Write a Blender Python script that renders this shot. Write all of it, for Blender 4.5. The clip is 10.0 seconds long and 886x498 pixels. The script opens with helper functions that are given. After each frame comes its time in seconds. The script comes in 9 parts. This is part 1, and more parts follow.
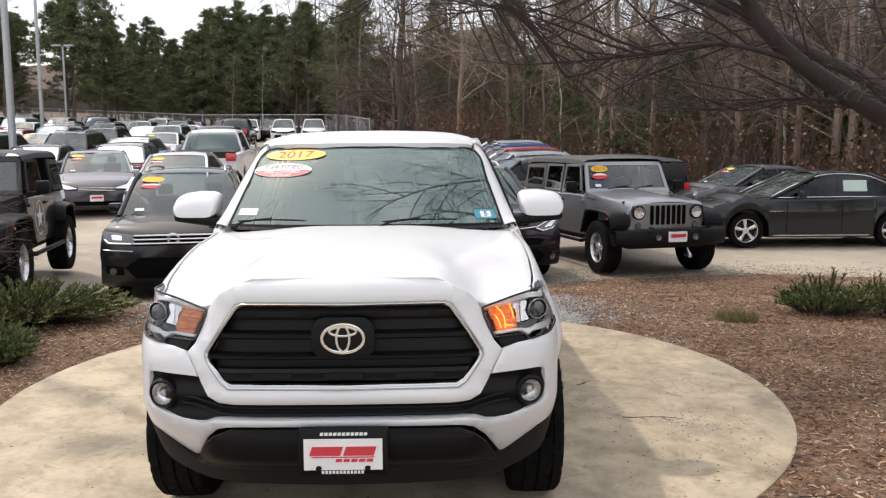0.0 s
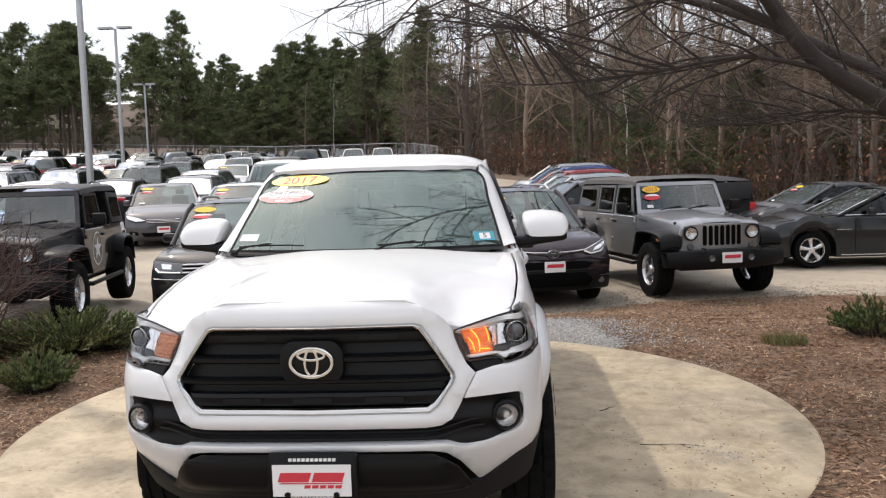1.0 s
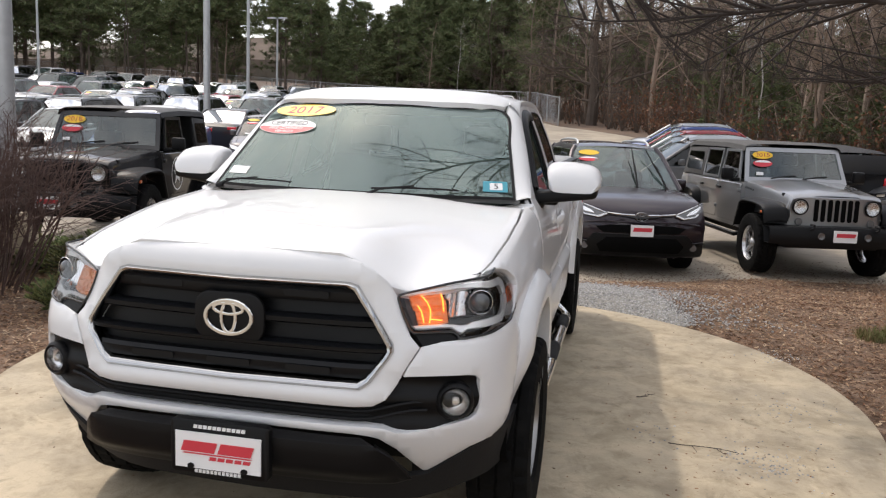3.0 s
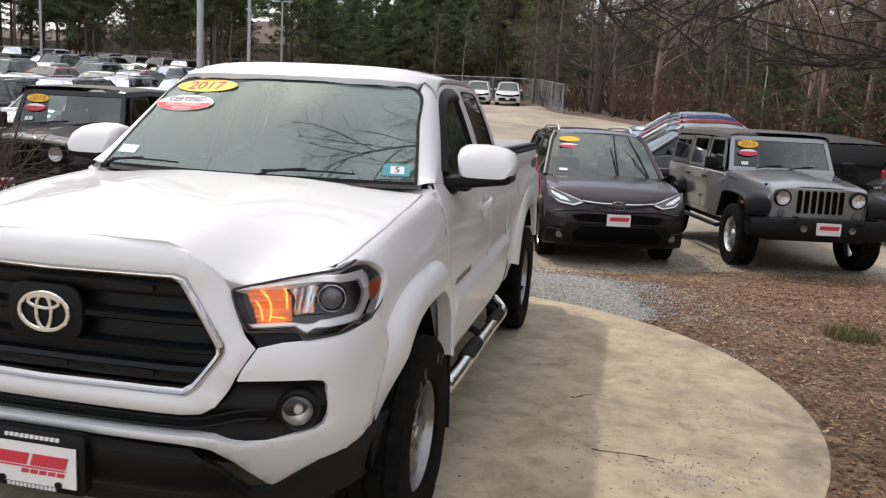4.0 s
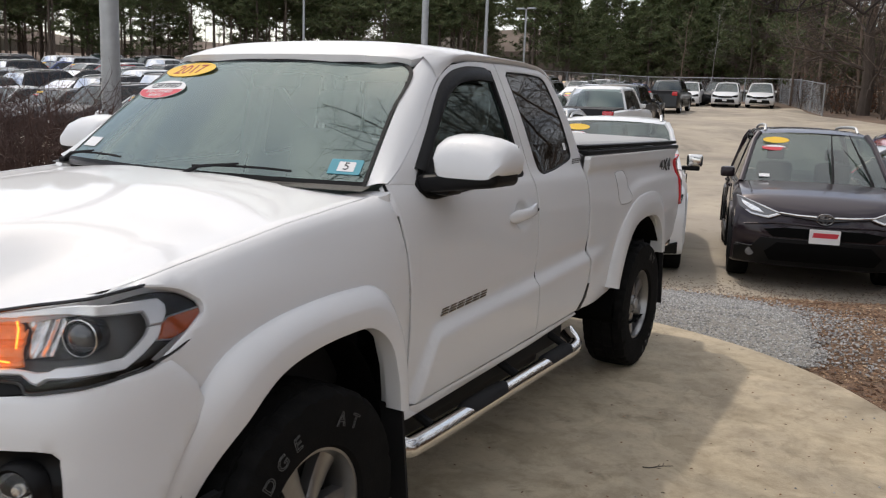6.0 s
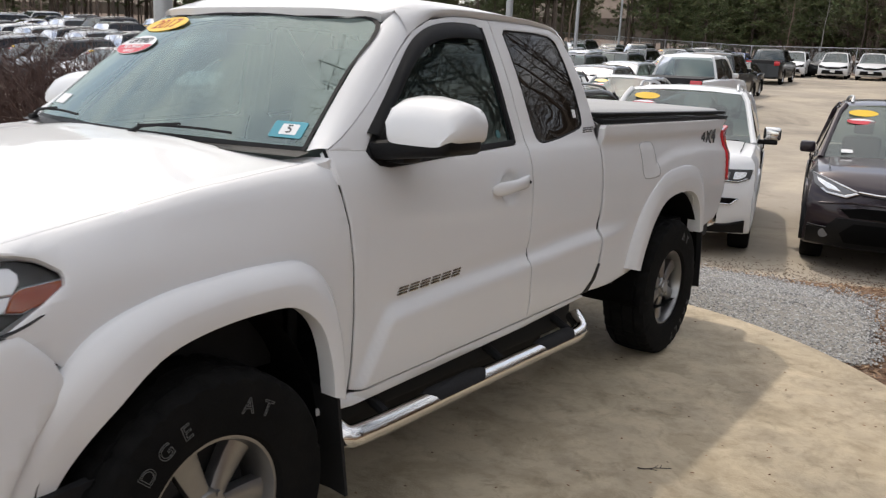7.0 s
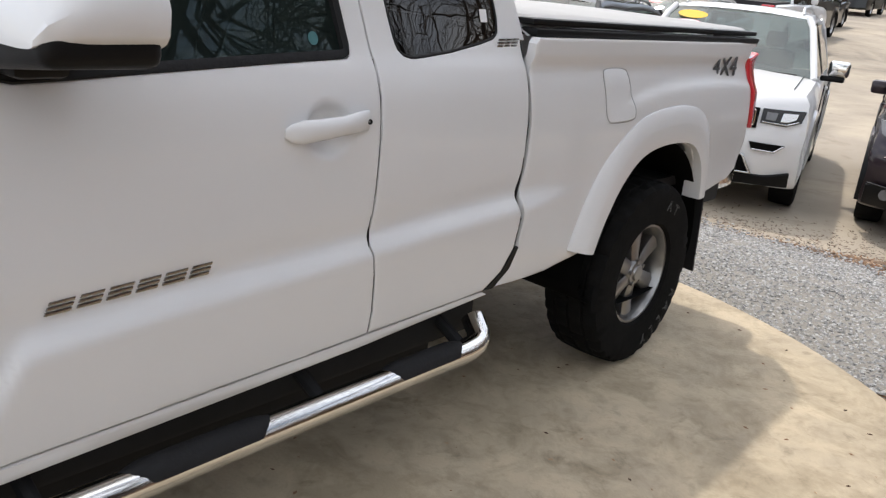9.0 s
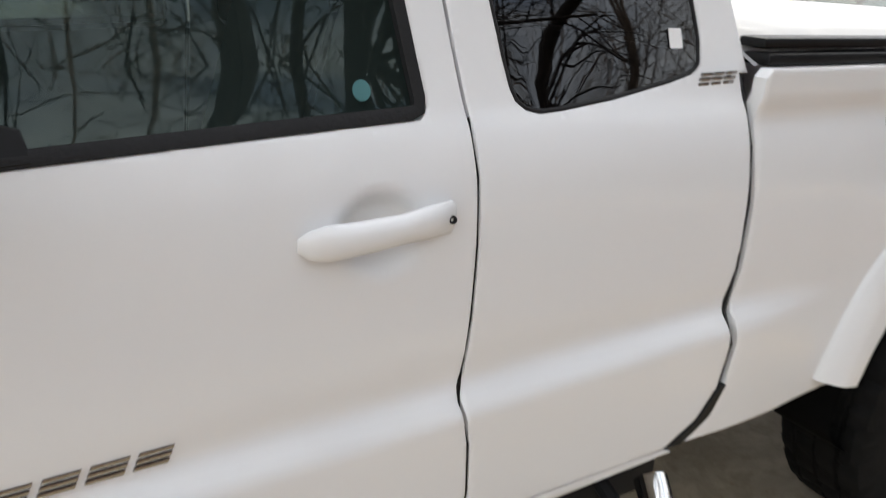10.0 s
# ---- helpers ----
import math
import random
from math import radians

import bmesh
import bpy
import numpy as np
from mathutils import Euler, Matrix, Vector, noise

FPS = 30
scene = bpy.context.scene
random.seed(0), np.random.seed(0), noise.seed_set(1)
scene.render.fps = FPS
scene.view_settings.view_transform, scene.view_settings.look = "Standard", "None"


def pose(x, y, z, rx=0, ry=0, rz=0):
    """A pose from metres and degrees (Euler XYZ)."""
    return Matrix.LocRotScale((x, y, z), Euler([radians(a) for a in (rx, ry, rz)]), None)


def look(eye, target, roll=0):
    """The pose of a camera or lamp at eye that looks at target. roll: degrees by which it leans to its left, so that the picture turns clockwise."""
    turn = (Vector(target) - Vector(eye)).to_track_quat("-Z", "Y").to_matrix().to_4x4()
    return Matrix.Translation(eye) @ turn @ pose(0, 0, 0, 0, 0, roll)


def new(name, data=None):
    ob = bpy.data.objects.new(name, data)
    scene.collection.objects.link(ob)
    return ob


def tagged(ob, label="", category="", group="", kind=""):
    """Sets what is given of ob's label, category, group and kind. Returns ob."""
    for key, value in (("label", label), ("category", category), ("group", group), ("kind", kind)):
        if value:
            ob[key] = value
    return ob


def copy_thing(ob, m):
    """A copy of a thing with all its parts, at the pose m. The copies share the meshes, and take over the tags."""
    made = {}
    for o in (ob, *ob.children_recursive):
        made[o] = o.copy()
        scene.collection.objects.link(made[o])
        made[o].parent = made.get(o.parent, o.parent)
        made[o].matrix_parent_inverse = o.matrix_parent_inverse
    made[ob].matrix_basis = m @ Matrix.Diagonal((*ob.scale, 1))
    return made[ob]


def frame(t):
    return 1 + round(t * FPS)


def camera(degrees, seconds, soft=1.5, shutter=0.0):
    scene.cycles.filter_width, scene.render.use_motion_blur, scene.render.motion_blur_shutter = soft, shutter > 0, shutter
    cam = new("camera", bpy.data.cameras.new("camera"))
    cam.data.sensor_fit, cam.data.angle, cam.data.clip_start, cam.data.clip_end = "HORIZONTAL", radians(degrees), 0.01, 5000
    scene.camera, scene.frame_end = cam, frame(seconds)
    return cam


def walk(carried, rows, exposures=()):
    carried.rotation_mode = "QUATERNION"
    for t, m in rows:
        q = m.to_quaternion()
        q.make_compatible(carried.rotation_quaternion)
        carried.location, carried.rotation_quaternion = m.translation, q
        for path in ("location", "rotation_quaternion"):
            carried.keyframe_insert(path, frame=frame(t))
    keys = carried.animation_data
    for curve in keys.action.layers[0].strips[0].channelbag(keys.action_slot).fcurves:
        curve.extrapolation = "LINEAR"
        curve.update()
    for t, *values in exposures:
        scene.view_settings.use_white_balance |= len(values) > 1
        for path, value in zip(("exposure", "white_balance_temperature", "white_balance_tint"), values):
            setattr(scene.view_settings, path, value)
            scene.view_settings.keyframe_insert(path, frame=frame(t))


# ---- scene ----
# camera and its walk
cam = camera(55.9, 10.0, soft=1.2, shutter=0.2)
PATH = [
    (0, (0.33, -3.126, 1.664), (0.369, -1.14, 1.431), -0.3),
    (0.5, (0.575, -3.115, 1.656), (0.505, -1.125, 1.465), -1.4),
    (1, (0.744, -3.061, 1.634), (0.605, -1.073, 1.466), -1.7),
    (1.5, (0.823, -2.932, 1.624), (0.662, -0.95, 1.409), -0.6),
    (2, (0.919, -2.707, 1.621), (0.739, -0.731, 1.372), 2.6),
    (2.5, (1.042, -2.571, 1.613), (0.729, -0.615, 1.341), 1.7),
    (2.7, (1.119, -2.51, 1.603), (0.741, -0.566, 1.325), 1.5),
    (3.8, (1.593, -2.074, 1.552), (1.149, -0.149, 1.24), 2.7),
    (4, (1.656, -1.988, 1.569), (1.222, -0.062, 1.249), 2.9),
    (4.5, (1.797, -1.703, 1.563), (1.228, 0.187, 1.235), 2.5),
    (5, (2.091, -1.384, 1.558), (1.264, 0.411, 1.249), 2.2),
    (5.5, (2.153, -1.037, 1.525), (1.209, 0.697, 1.21), 3.1),
    (5.7, (2.209, -0.943, 1.528), (1.265, 0.789, 1.203), 2.9),
    (6.8, (2.581, -0.393, 1.483), (1.429, 1.199, 1.11), 1.6),
    (7, (2.563, -0.321, 1.514), (1.415, 1.263, 1.1), 3.0),
    (7.5, (2.521, 0.082, 1.489), (1.444, 1.7, 1.019), 3.2),
    (8, (2.604, 0.425, 1.484), (1.53, 2.029, 0.958), 3.0),
    (8.5, (2.589, 0.752, 1.502), (1.424, 2.27, 0.92), 4.1),
    (9, (2.33, 1.122, 1.456), (1.124, 2.593, 0.839), 6.3),
    (9.5, (2.133, 1.472, 1.449), (0.779, 2.763, 0.744), 1.8),
    (10, (1.919, 1.892, 1.482), (0.314, 2.885, 0.82), 3.2),
]
EXPOSURES = [(0, 0.59, 6900, 12), (2.0, 0.48, 6900, 12), (4.5, 0.42, 6900, 12), (5.5, 0.16, 6850, 11), (7.0, 0.41, 6950, 11), (8.0, 0.78, 6900, 11), (9.0, 0.81, 6750, 10), (9.5, 0.96, 6680, 9), (10, 1.20, 6900, 8)]
walk(cam, [(t, look(eye, target, roll)) for t, eye, target, roll in PATH], EXPOSURES)

# world, sun, exposure
scene.view_settings.exposure = 0.0
TO_SUN = Vector((-0.69, 0.58, 1.30)).normalized()
world = bpy.data.worlds.new("overcast_sky")
scene.world = world
world.use_nodes = True
wn, wl = world.node_tree.nodes, world.node_tree.links
wn.clear()
w_out = wn.new("ShaderNodeOutputWorld")
w_bg = wn.new("ShaderNodeBackground")
w_bg.inputs["Strength"].default_value = 0.15
w_sky = wn.new("ShaderNodeTexSky")
w_sky.sky_type = "NISHITA"
w_sky.sun_disc = False
w_sky.sun_elevation = math.asin(TO_SUN.z)
w_sky.sun_rotation = math.atan2(TO_SUN.x, TO_SUN.y)
w_sky.dust_density = 2.0
w_co = wn.new("ShaderNodeTexCoord")
w_map = wn.new("ShaderNodeMapping")
w_map.inputs["Scale"].default_value = (1.0, 1.0, 3.2)
w_noise = wn.new("ShaderNodeTexNoise")
w_noise.inputs["Scale"].default_value = 2.6
w_noise.inputs["Detail"].default_value = 7.0
w_noise.inputs["Roughness"].default_value = 0.58
w_ramp = wn.new("ShaderNodeValToRGB")
w_ramp.color_ramp.elements[0].position = 0.38
w_ramp.color_ramp.elements[0].color = (0.16, 0.16, 0.16, 1)
w_ramp.color_ramp.elements[1].position = 0.66
w_mix = wn.new("ShaderNodeMix")
w_mix.data_type = "RGBA"
# an overcast sky is brighter overhead than at the horizon
w_sep = wn.new("ShaderNodeSeparateXYZ")
w_grad = wn.new("ShaderNodeMapRange")
w_grad.inputs["To Min"].default_value = 0.57
w_grad.inputs["To Max"].default_value = 0.73
w_cloud = wn.new("ShaderNodeMix")
w_cloud.data_type, w_cloud.blend_type = "RGBA", "MULTIPLY"
w_cloud.inputs["Factor"].default_value = 1.0
w_cloud.inputs[6].default_value = (11.6, 11.9, 12.4, 1)
wl.new(w_co.outputs["Generated"], w_sep.inputs["Vector"])
wl.new(w_sep.outputs["Z"], w_grad.inputs["Value"])
wl.new(w_grad.outputs["Result"], w_cloud.inputs[7])
wl.new(w_cloud.outputs[2], w_mix.inputs[7])
wl.new(w_co.outputs["Generated"], w_map.inputs["Vector"])
wl.new(w_map.outputs["Vector"], w_noise.inputs["Vector"])
wl.new(w_noise.outputs["Fac"], w_ramp.inputs["Fac"])
wl.new(w_ramp.outputs["Color"], w_mix.inputs["Factor"])
wl.new(w_sky.outputs["Color"], w_mix.inputs[6])
wl.new(w_mix.outputs[2], w_bg.inputs["Color"])
wl.new(w_bg.outputs["Background"], w_out.inputs["Surface"])

sun_data = bpy.data.lights.new("sun", "SUN")
sun_data.energy = 1.45
sun_data.angle = radians(1.6)
sun_data.color = (1.0, 0.95, 0.88)
sun = new("sun", sun_data)
sun.matrix_world = look(TO_SUN * 60, (0, 0, 0))


# ---- small mathematics ----
def smooth(a, b, x):
    t = min(1.0, max(0.0, (x - a) / (b - a)))
    return t * t * (3 - 2 * t)


def curve(table, x):
    """Soft interpolation through rows of (x, value)."""
    if x <= table[0][0]:
        return table[0][1]
    for k in range(len(table) - 1):
        (x0, v0), (x1, v1) = table[k], table[k + 1]
        if x <= x1:
            s0 = (v1 - table[k - 1][1]) / (x1 - table[k - 1][0]) if k else (v1 - v0) / (x1 - x0)
            s1 = (table[k + 2][1] - v0) / (table[k + 2][0] - x0) if k + 2 < len(table) else (v1 - v0) / (x1 - x0)
            h, t = x1 - x0, (x - x0) / (x1 - x0)
            return (v0 * (2 * t ** 3 - 3 * t ** 2 + 1) + s0 * h * (t ** 3 - 2 * t ** 2 + t)
                    + v1 * (3 * t ** 2 - 2 * t ** 3) + s1 * h * (t ** 3 - t ** 2))
    return table[-1][1]


def line(table, x):
    if x <= table[0][0]:
        return table[0][1]
    for (x0, v0), (x1, v1) in zip(table, table[1:]):
        if x <= x1:
            return v0 + (v1 - v0) * (x - x0) / (x1 - x0)
    return table[-1][1]


def lerp(a, b, t):
    return a + (b - a) * t


def soften(points, n, closed=False):
    """n points evenly along a smooth curve through the given ones."""
    pts = [Vector(p) for p in points]
    m = len(pts)
    fine = []
    for k in range(m if closed else m - 1):
        p1, p2 = pts[k], pts[(k + 1) % m]
        p0 = pts[k - 1] if closed or k else p1
        p3 = pts[(k + 2) % m] if closed or k + 2 < m else p2
        for s in range(12):
            t = s / 12
            fine.append(0.5 * (2 * p1 + (p2 - p0) * t + (2 * p0 - 5 * p1 + 4 * p2 - p3) * t * t + (3 * p1 - p0 - 3 * p2 + p3) * t ** 3))
    fine.append(pts[0].copy() if closed else pts[-1].copy())
    run = [0.0]
    for a, b in zip(fine, fine[1:]):
        run.append(run[-1] + (b - a).length)
    out, k = [], 0
    for i in range(n):
        want = run[-1] * i / (n if closed else n - 1)
        while k < len(run) - 2 and run[k + 1] < want:
            k += 1
        t = (want - run[k]) / max(1e-9, run[k + 1] - run[k])
        out.append(fine[k].lerp(fine[k + 1], min(1, t)))
    return out


# ---- ground shape ----
def ground_z(x, y):
    dip = -0.20 * smooth(5.6, 8.6, y) * smooth(-6.0, -3.6, x) - 0.03 * smooth(2.8, 6.0, max(abs(x), y - 3))
    rise = 0.052 * max(0.0, y - 13.0) * (1 - 0.85 * smooth(3.0, 6.5, x - 0.05 * y))
    fall = 0.011 * (min(2.69, max(-2.0, y)) - 2.69) + 0.05 * smooth(1.8, 3.0, x) * smooth(8.0, 9.5, y)
    far_left = 0.04 * max(0.0, -20.0 - x) * smooth(13.0, 28.0, y)
    return dip + rise + fall + far_left - 0.045


def pad_z(x, y):
    """The top of the concrete pad, which falls a little to the front."""
    return -0.014 + 0.011 * (y - 2.69)


# ---- materials ----
def mat(name, col, rough=0.5, metal=0.0, var=0.12, scale=6.0, bump=0.0, bscale=80.0, coat=0.0, emit=None, power=0.0, dirt=None, spec=0.5):
    m = bpy.data.materials.new(name)
    m.use_nodes = True
    nt = m.node_tree
    n, l = nt.nodes, nt.links
    p = n["Principled BSDF"]
    p.inputs["Roughness"].default_value = rough
    p.inputs["Metallic"].default_value = metal
    p.inputs["Coat Weight"].default_value = coat
    p.inputs["Coat Roughness"].default_value = 0.04
    p.inputs["Specular IOR Level"].default_value = spec
    co = n.new("ShaderNodeTexCoord")
    big = n.new("ShaderNodeTexNoise")
    big.inputs["Scale"].default_value = scale
    big.inputs["Detail"].default_value = 5.0
    l.new(co.outputs["Object"], big.inputs["Vector"])
    mix = n.new("ShaderNodeMix")
    mix.data_type = "RGBA"
    mix.inputs[6].default_value = tuple(c * (1 - var) for c in col) + (1,)
    mix.inputs[7].default_value = tuple(min(1, c * (1 + var)) for c in col) + (1,)
    l.new(big.outputs["Fac"], mix.inputs["Factor"])
    last = mix.outputs[2]
    if dirt:
        spot = n.new("ShaderNodeTexNoise")
        spot.inputs["Scale"].default_value = scale * 0.37
        spot.inputs["Detail"].default_value = 8.0
        spot.inputs["Roughness"].default_value = 0.65
        l.new(co.outputs["Object"], spot.inputs["Vector"])
        ramp = n.new("ShaderNodeValToRGB")
        ramp.color_ramp.elements[0].position = 0.45
        ramp.color_ramp.elements[1].position = 0.68
        l.new(spot.outputs["Fac"], ramp.inputs["Fac"])
        m2 = n.new("ShaderNodeMix")
        m2.data_type = "RGBA"
        m2.inputs[7].default_value = tuple(dirt) + (1,)
        l.new(last, m2.inputs[6])
        l.new(ramp.outputs["Color"], m2.inputs["Factor"])
        last = m2.outputs[2]
    l.new(last, p.inputs["Base Color"])
    if bump:
        fine = n.new("ShaderNodeTexNoise")
        fine.inputs["Scale"].default_value = bscale
        fine.inputs["Detail"].default_value = 6.0
        l.new(co.outputs["Object"], fine.inputs["Vector"])
        b = n.new("ShaderNodeBump")
        b.inputs["Strength"].default_value = bump
        b.inputs["Distance"].default_value = 0.01
        l.new(fine.outputs["Fac"], b.inputs["Height"])
        l.new(b.outputs["Normal"], p.inputs["Normal"])
    if emit:
        p.inputs["Emission Color"].default_value = tuple(emit) + (1,)
        p.inputs["Emission Strength"].default_value = power
    return m


def glass(name, tint, ior=1.5, rough=0.0, grey=0.9, haze_mix=0.0, hue=(1, 1, 1)):
    """A thin pane: clear or tinted, with the gloss of real glass."""
    m = bpy.data.materials.new(name)
    m.use_nodes = True
    n, l = m.node_tree.nodes, m.node_tree.links
    n.clear()
    out = n.new("ShaderNodeOutputMaterial")
    clear = n.new("ShaderNodeBsdfTransparent")
    clear.inputs["Color"].default_value = tuple(tint) + (1,)
    shine = n.new("ShaderNodeBsdfGlossy")
    shine.inputs["Roughness"].default_value = rough
    shine.inputs["Color"].default_value = (grey * hue[0], grey * hue[1], grey * hue[2], 1)
    fres = n.new("ShaderNodeFresnel")
    fres.inputs["IOR"].default_value = ior
    mix = n.new("ShaderNodeMixShader")
    l.new(fres.outputs["Fac"], mix.inputs["Fac"])
    # pale teal diffuse haze painted into the pane in place of sky glare
    if haze_mix:
        haze = n.new("ShaderNodeBsdfDiffuse")
        haze.inputs["Color"].default_value = (0.48, 0.68, 0.63, 1)
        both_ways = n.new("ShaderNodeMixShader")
        both_ways.inputs["Fac"].default_value = haze_mix
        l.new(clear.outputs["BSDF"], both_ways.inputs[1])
        l.new(haze.outputs["BSDF"], both_ways.inputs[2])
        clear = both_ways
    l.new(clear.outputs[0], mix.inputs[1])
    l.new(shine.outputs["BSDF"], mix.inputs[2])
    l.new(mix.outputs["Shader"], out.inputs["Surface"])
    return m


def paint(name, col, rough=0.35, metal=0.0, coat=1.0, var=0.03, spec=0.5):
    return mat(name, col, rough, metal, var, 2.0, coat=coat, spec=spec)


def stain_shade(m, scale, low, high, dark, seed):
    """Adds a layer of blotches with their own shape, stains and painted shade, over a material's colour."""
    n, l = m.node_tree.nodes, m.node_tree.links
    p = n["Principled BSDF"]
    under = p.inputs["Base Color"].links[0].from_socket
    co = n.new("ShaderNodeTexCoord")
    mp = n.new("ShaderNodeMapping")
    mp.inputs["Location"].default_value = (seed, seed * 1.7, 0)
    no = n.new("ShaderNodeTexNoise")
    no.inputs["Scale"].default_value = scale
    no.inputs["Detail"].default_value = 9.0
    no.inputs["Roughness"].default_value = 0.68
    no.inputs["Distortion"].default_value = 0.6
    rp = n.new("ShaderNodeValToRGB")
    rp.color_ramp.elements[0].position = low
    rp.color_ramp.elements[1].position = high
    mx = n.new("ShaderNodeMix")
    mx.data_type, mx.blend_type = "RGBA", "MULTIPLY"
    mx.inputs[7].default_value = tuple(dark) + (1,)
    l.new(co.outputs["Object"], mp.inputs["Vector"])
    l.new(mp.outputs["Vector"], no.inputs["Vector"])
    l.new(no.outputs["Fac"], rp.inputs["Fac"])
    l.new(rp.outputs["Color"], mx.inputs["Factor"])
    l.new(under, mx.inputs[6])
    l.new(mx.outputs[2], p.inputs["Base Color"])
    return m


M = {
    "white": paint("white_paint", (0.72, 0.72, 0.725), 0.5, coat=0.7, spec=0.2),
    "plastic": mat("black_plastic", (0.006, 0.006, 0.0065), 0.42, bump=0.10, bscale=400, spec=0.18),
    "rubber": mat("black_rubber", (0.014, 0.014, 0.015), 0.75, bump=0.2, bscale=120, spec=0.25),
    "tyre": mat("tyre_rubber", (0.007, 0.007, 0.007), 0.85, var=0.3, scale=30, bump=0.25, bscale=160, dirt=(0.010, 0.0095, 0.009), spec=0.08),
    "letter": mat("tyre_letter_white", (0.10, 0.10, 0.098), 0.7, var=0.3, scale=60),
    "chrome": mat("chrome", (0.78, 0.77, 0.75), 0.08, 1.0, 0.03),
    "truck_alloy": mat("machined_grey_alloy", (0.29, 0.285, 0.28), 0.32, 0.85, 0.15, 20),
    "lamp_inner": mat("lamp_inner_grey", (0.17, 0.17, 0.175), 0.25, 0.6, 0.2, 40, bump=0.3, bscale=45),
    "alloy": mat("alloy_silver", (0.42, 0.42, 0.43), 0.32, 0.85, 0.1, 20),
    "bright_alloy": mat("bright_polished_alloy", (0.66, 0.66, 0.67), 0.25, 0.85, 0.1, 20),
    "slot_black": mat("open_slot_black", (0.004, 0.004, 0.004), 0.8, spec=0.05),
    "dark_metal": mat("dark_metal", (0.016, 0.016, 0.017), 0.7, 0.2, 0.3, 20, spec=0.25),
    "steel": mat("galvanised_steel", (0.42, 0.43, 0.44), 0.45, 0.7, 0.15, 12),
    "windscreen": glass("windscreen_glass", (0.62, 0.78, 0.74), 2.35, haze_mix=0.095, hue=(0.86, 1.0, 0.97)),
    "side_glass": glass("side_window_glass", (0.19, 0.24, 0.235), 1.46, haze_mix=0.022, hue=(0.85, 1.0, 0.96)),
    "privacy": glass("privacy_glass", (0.05, 0.055, 0.06), 1.6),
    "lens": glass("clear_lens", (0.95, 0.95, 0.95), 1.45),
    "car_glass": glass("car_window_glass", (0.34, 0.42, 0.41), 1.9, haze_mix=0.055),
    "car_side_glass": glass("dark_car_side_glass", (0.10, 0.12, 0.12), 1.55),
    "interior": mat("grey_interior", (0.20, 0.21, 0.20), 0.8, var=0.2, scale=10, bump=0.1),
    "interior_dark": mat("dark_interior", (0.02, 0.02, 0.022), 0.85),
    "reflector": mat("lamp_reflector", (0.86, 0.86, 0.86), 0.22, 0.9, 0.1, 40, bump=0.35, bscale=45),
    "bright_chrome": mat("bright_chrome", (0.80, 0.80, 0.80), 0.14, 0.85, 0.03),
    "ring_chrome": mat("ring_chrome", (0.52, 0.515, 0.505), 0.10, 1.0, 0.05, 10),
    "lamp_white": mat("pale_lamp_trim", (0.93, 0.93, 0.93), 0.24, 0.45, 0.05, 20),
    "satin": mat("satin_silver", (0.66, 0.66, 0.66), 0.26, 0.9, 0.05, 20),
    "grille_black": mat("grille_black", (0.0045, 0.005, 0.006), 0.40, var=0.1, spec=0.22),
    "badge_metal": mat("badge_metal", (0.30, 0.29, 0.28), 0.14, 1.0, 0.1, 30),
    "dark_chrome": mat("dark_chrome", (0.22, 0.215, 0.21), 0.2, 1.0, 0.08, 30),
    "projector": mat("projector_glass", (0.07, 0.075, 0.08), 0.06, 0.0, 0.1, 30, coat=1.0),
    "lamp_smoke": mat("smoky_lamp_housing", (0.045, 0.043, 0.040), 0.2, 0.0, 0.3, 20),
    "lamp_black": mat("lamp_black", (0.012, 0.012, 0.013), 0.25),
    "amber": mat("amber_lamp_lit", (0.78, 0.30, 0.12), 0.25, 0.2, 0.5, 60, bump=0.9, bscale=45, emit=(1.0, 0.17, 0.03), power=0.17),
    "amber_dim": mat("amber_lamp_dim", (0.78, 0.36, 0.18), 0.25, 0.2, 0.4, 60, bump=0.9, bscale=45, emit=(1.0, 0.17, 0.03), power=0.04),
    "amber_hot": mat("amber_filament", (0.8, 0.4, 0.05), 0.3, emit=(1.0, 0.30, 0.04), power=2.2),
    "amber_plain": mat("amber_marker", (0.50, 0.10, 0.02), 0.15, coat=1.0),
    "red_lens": mat("red_lamp_lens", (0.58, 0.02, 0.03), 0.12, coat=1.0),
    "sticker_yellow": mat("yellow_sticker", (0.85, 0.52, 0.03), 0.45),
    "sticker_red": mat("red_sticker", (0.62, 0.04, 0.06), 0.45),
    "sticker_white": mat("white_sticker", (0.78, 0.78, 0.78), 0.5),
    "sticker_teal": mat("teal_sticker", (0.05, 0.30, 0.38), 0.5),
    "note_green": mat("pale_green_paper", (0.50, 0.62, 0.55), 0.6),
    "sticker_dim": mat("dull_teal_sticker", (0.05, 0.16, 0.17), 0.5),
    "ink_red": mat("red_ink", (0.45, 0.06, 0.04), 0.5),
    "ink_dark": mat("dark_ink", (0.02, 0.025, 0.03), 0.5),
    "plate_white": mat("plate_white", (0.80, 0.80, 0.80), 0.35, var=0.05),
    "vinyl": mat("grey_vinyl", (0.33, 0.33, 0.33), 0.55, var=0.06, scale=3, bump=0.12, bscale=300),
    "concrete": mat("tan_concrete", (0.515, 0.425, 0.300), 0.85, var=0.20, scale=5.0, bump=0.25, bscale=90, dirt=(0.42, 0.35, 0.255)),
}


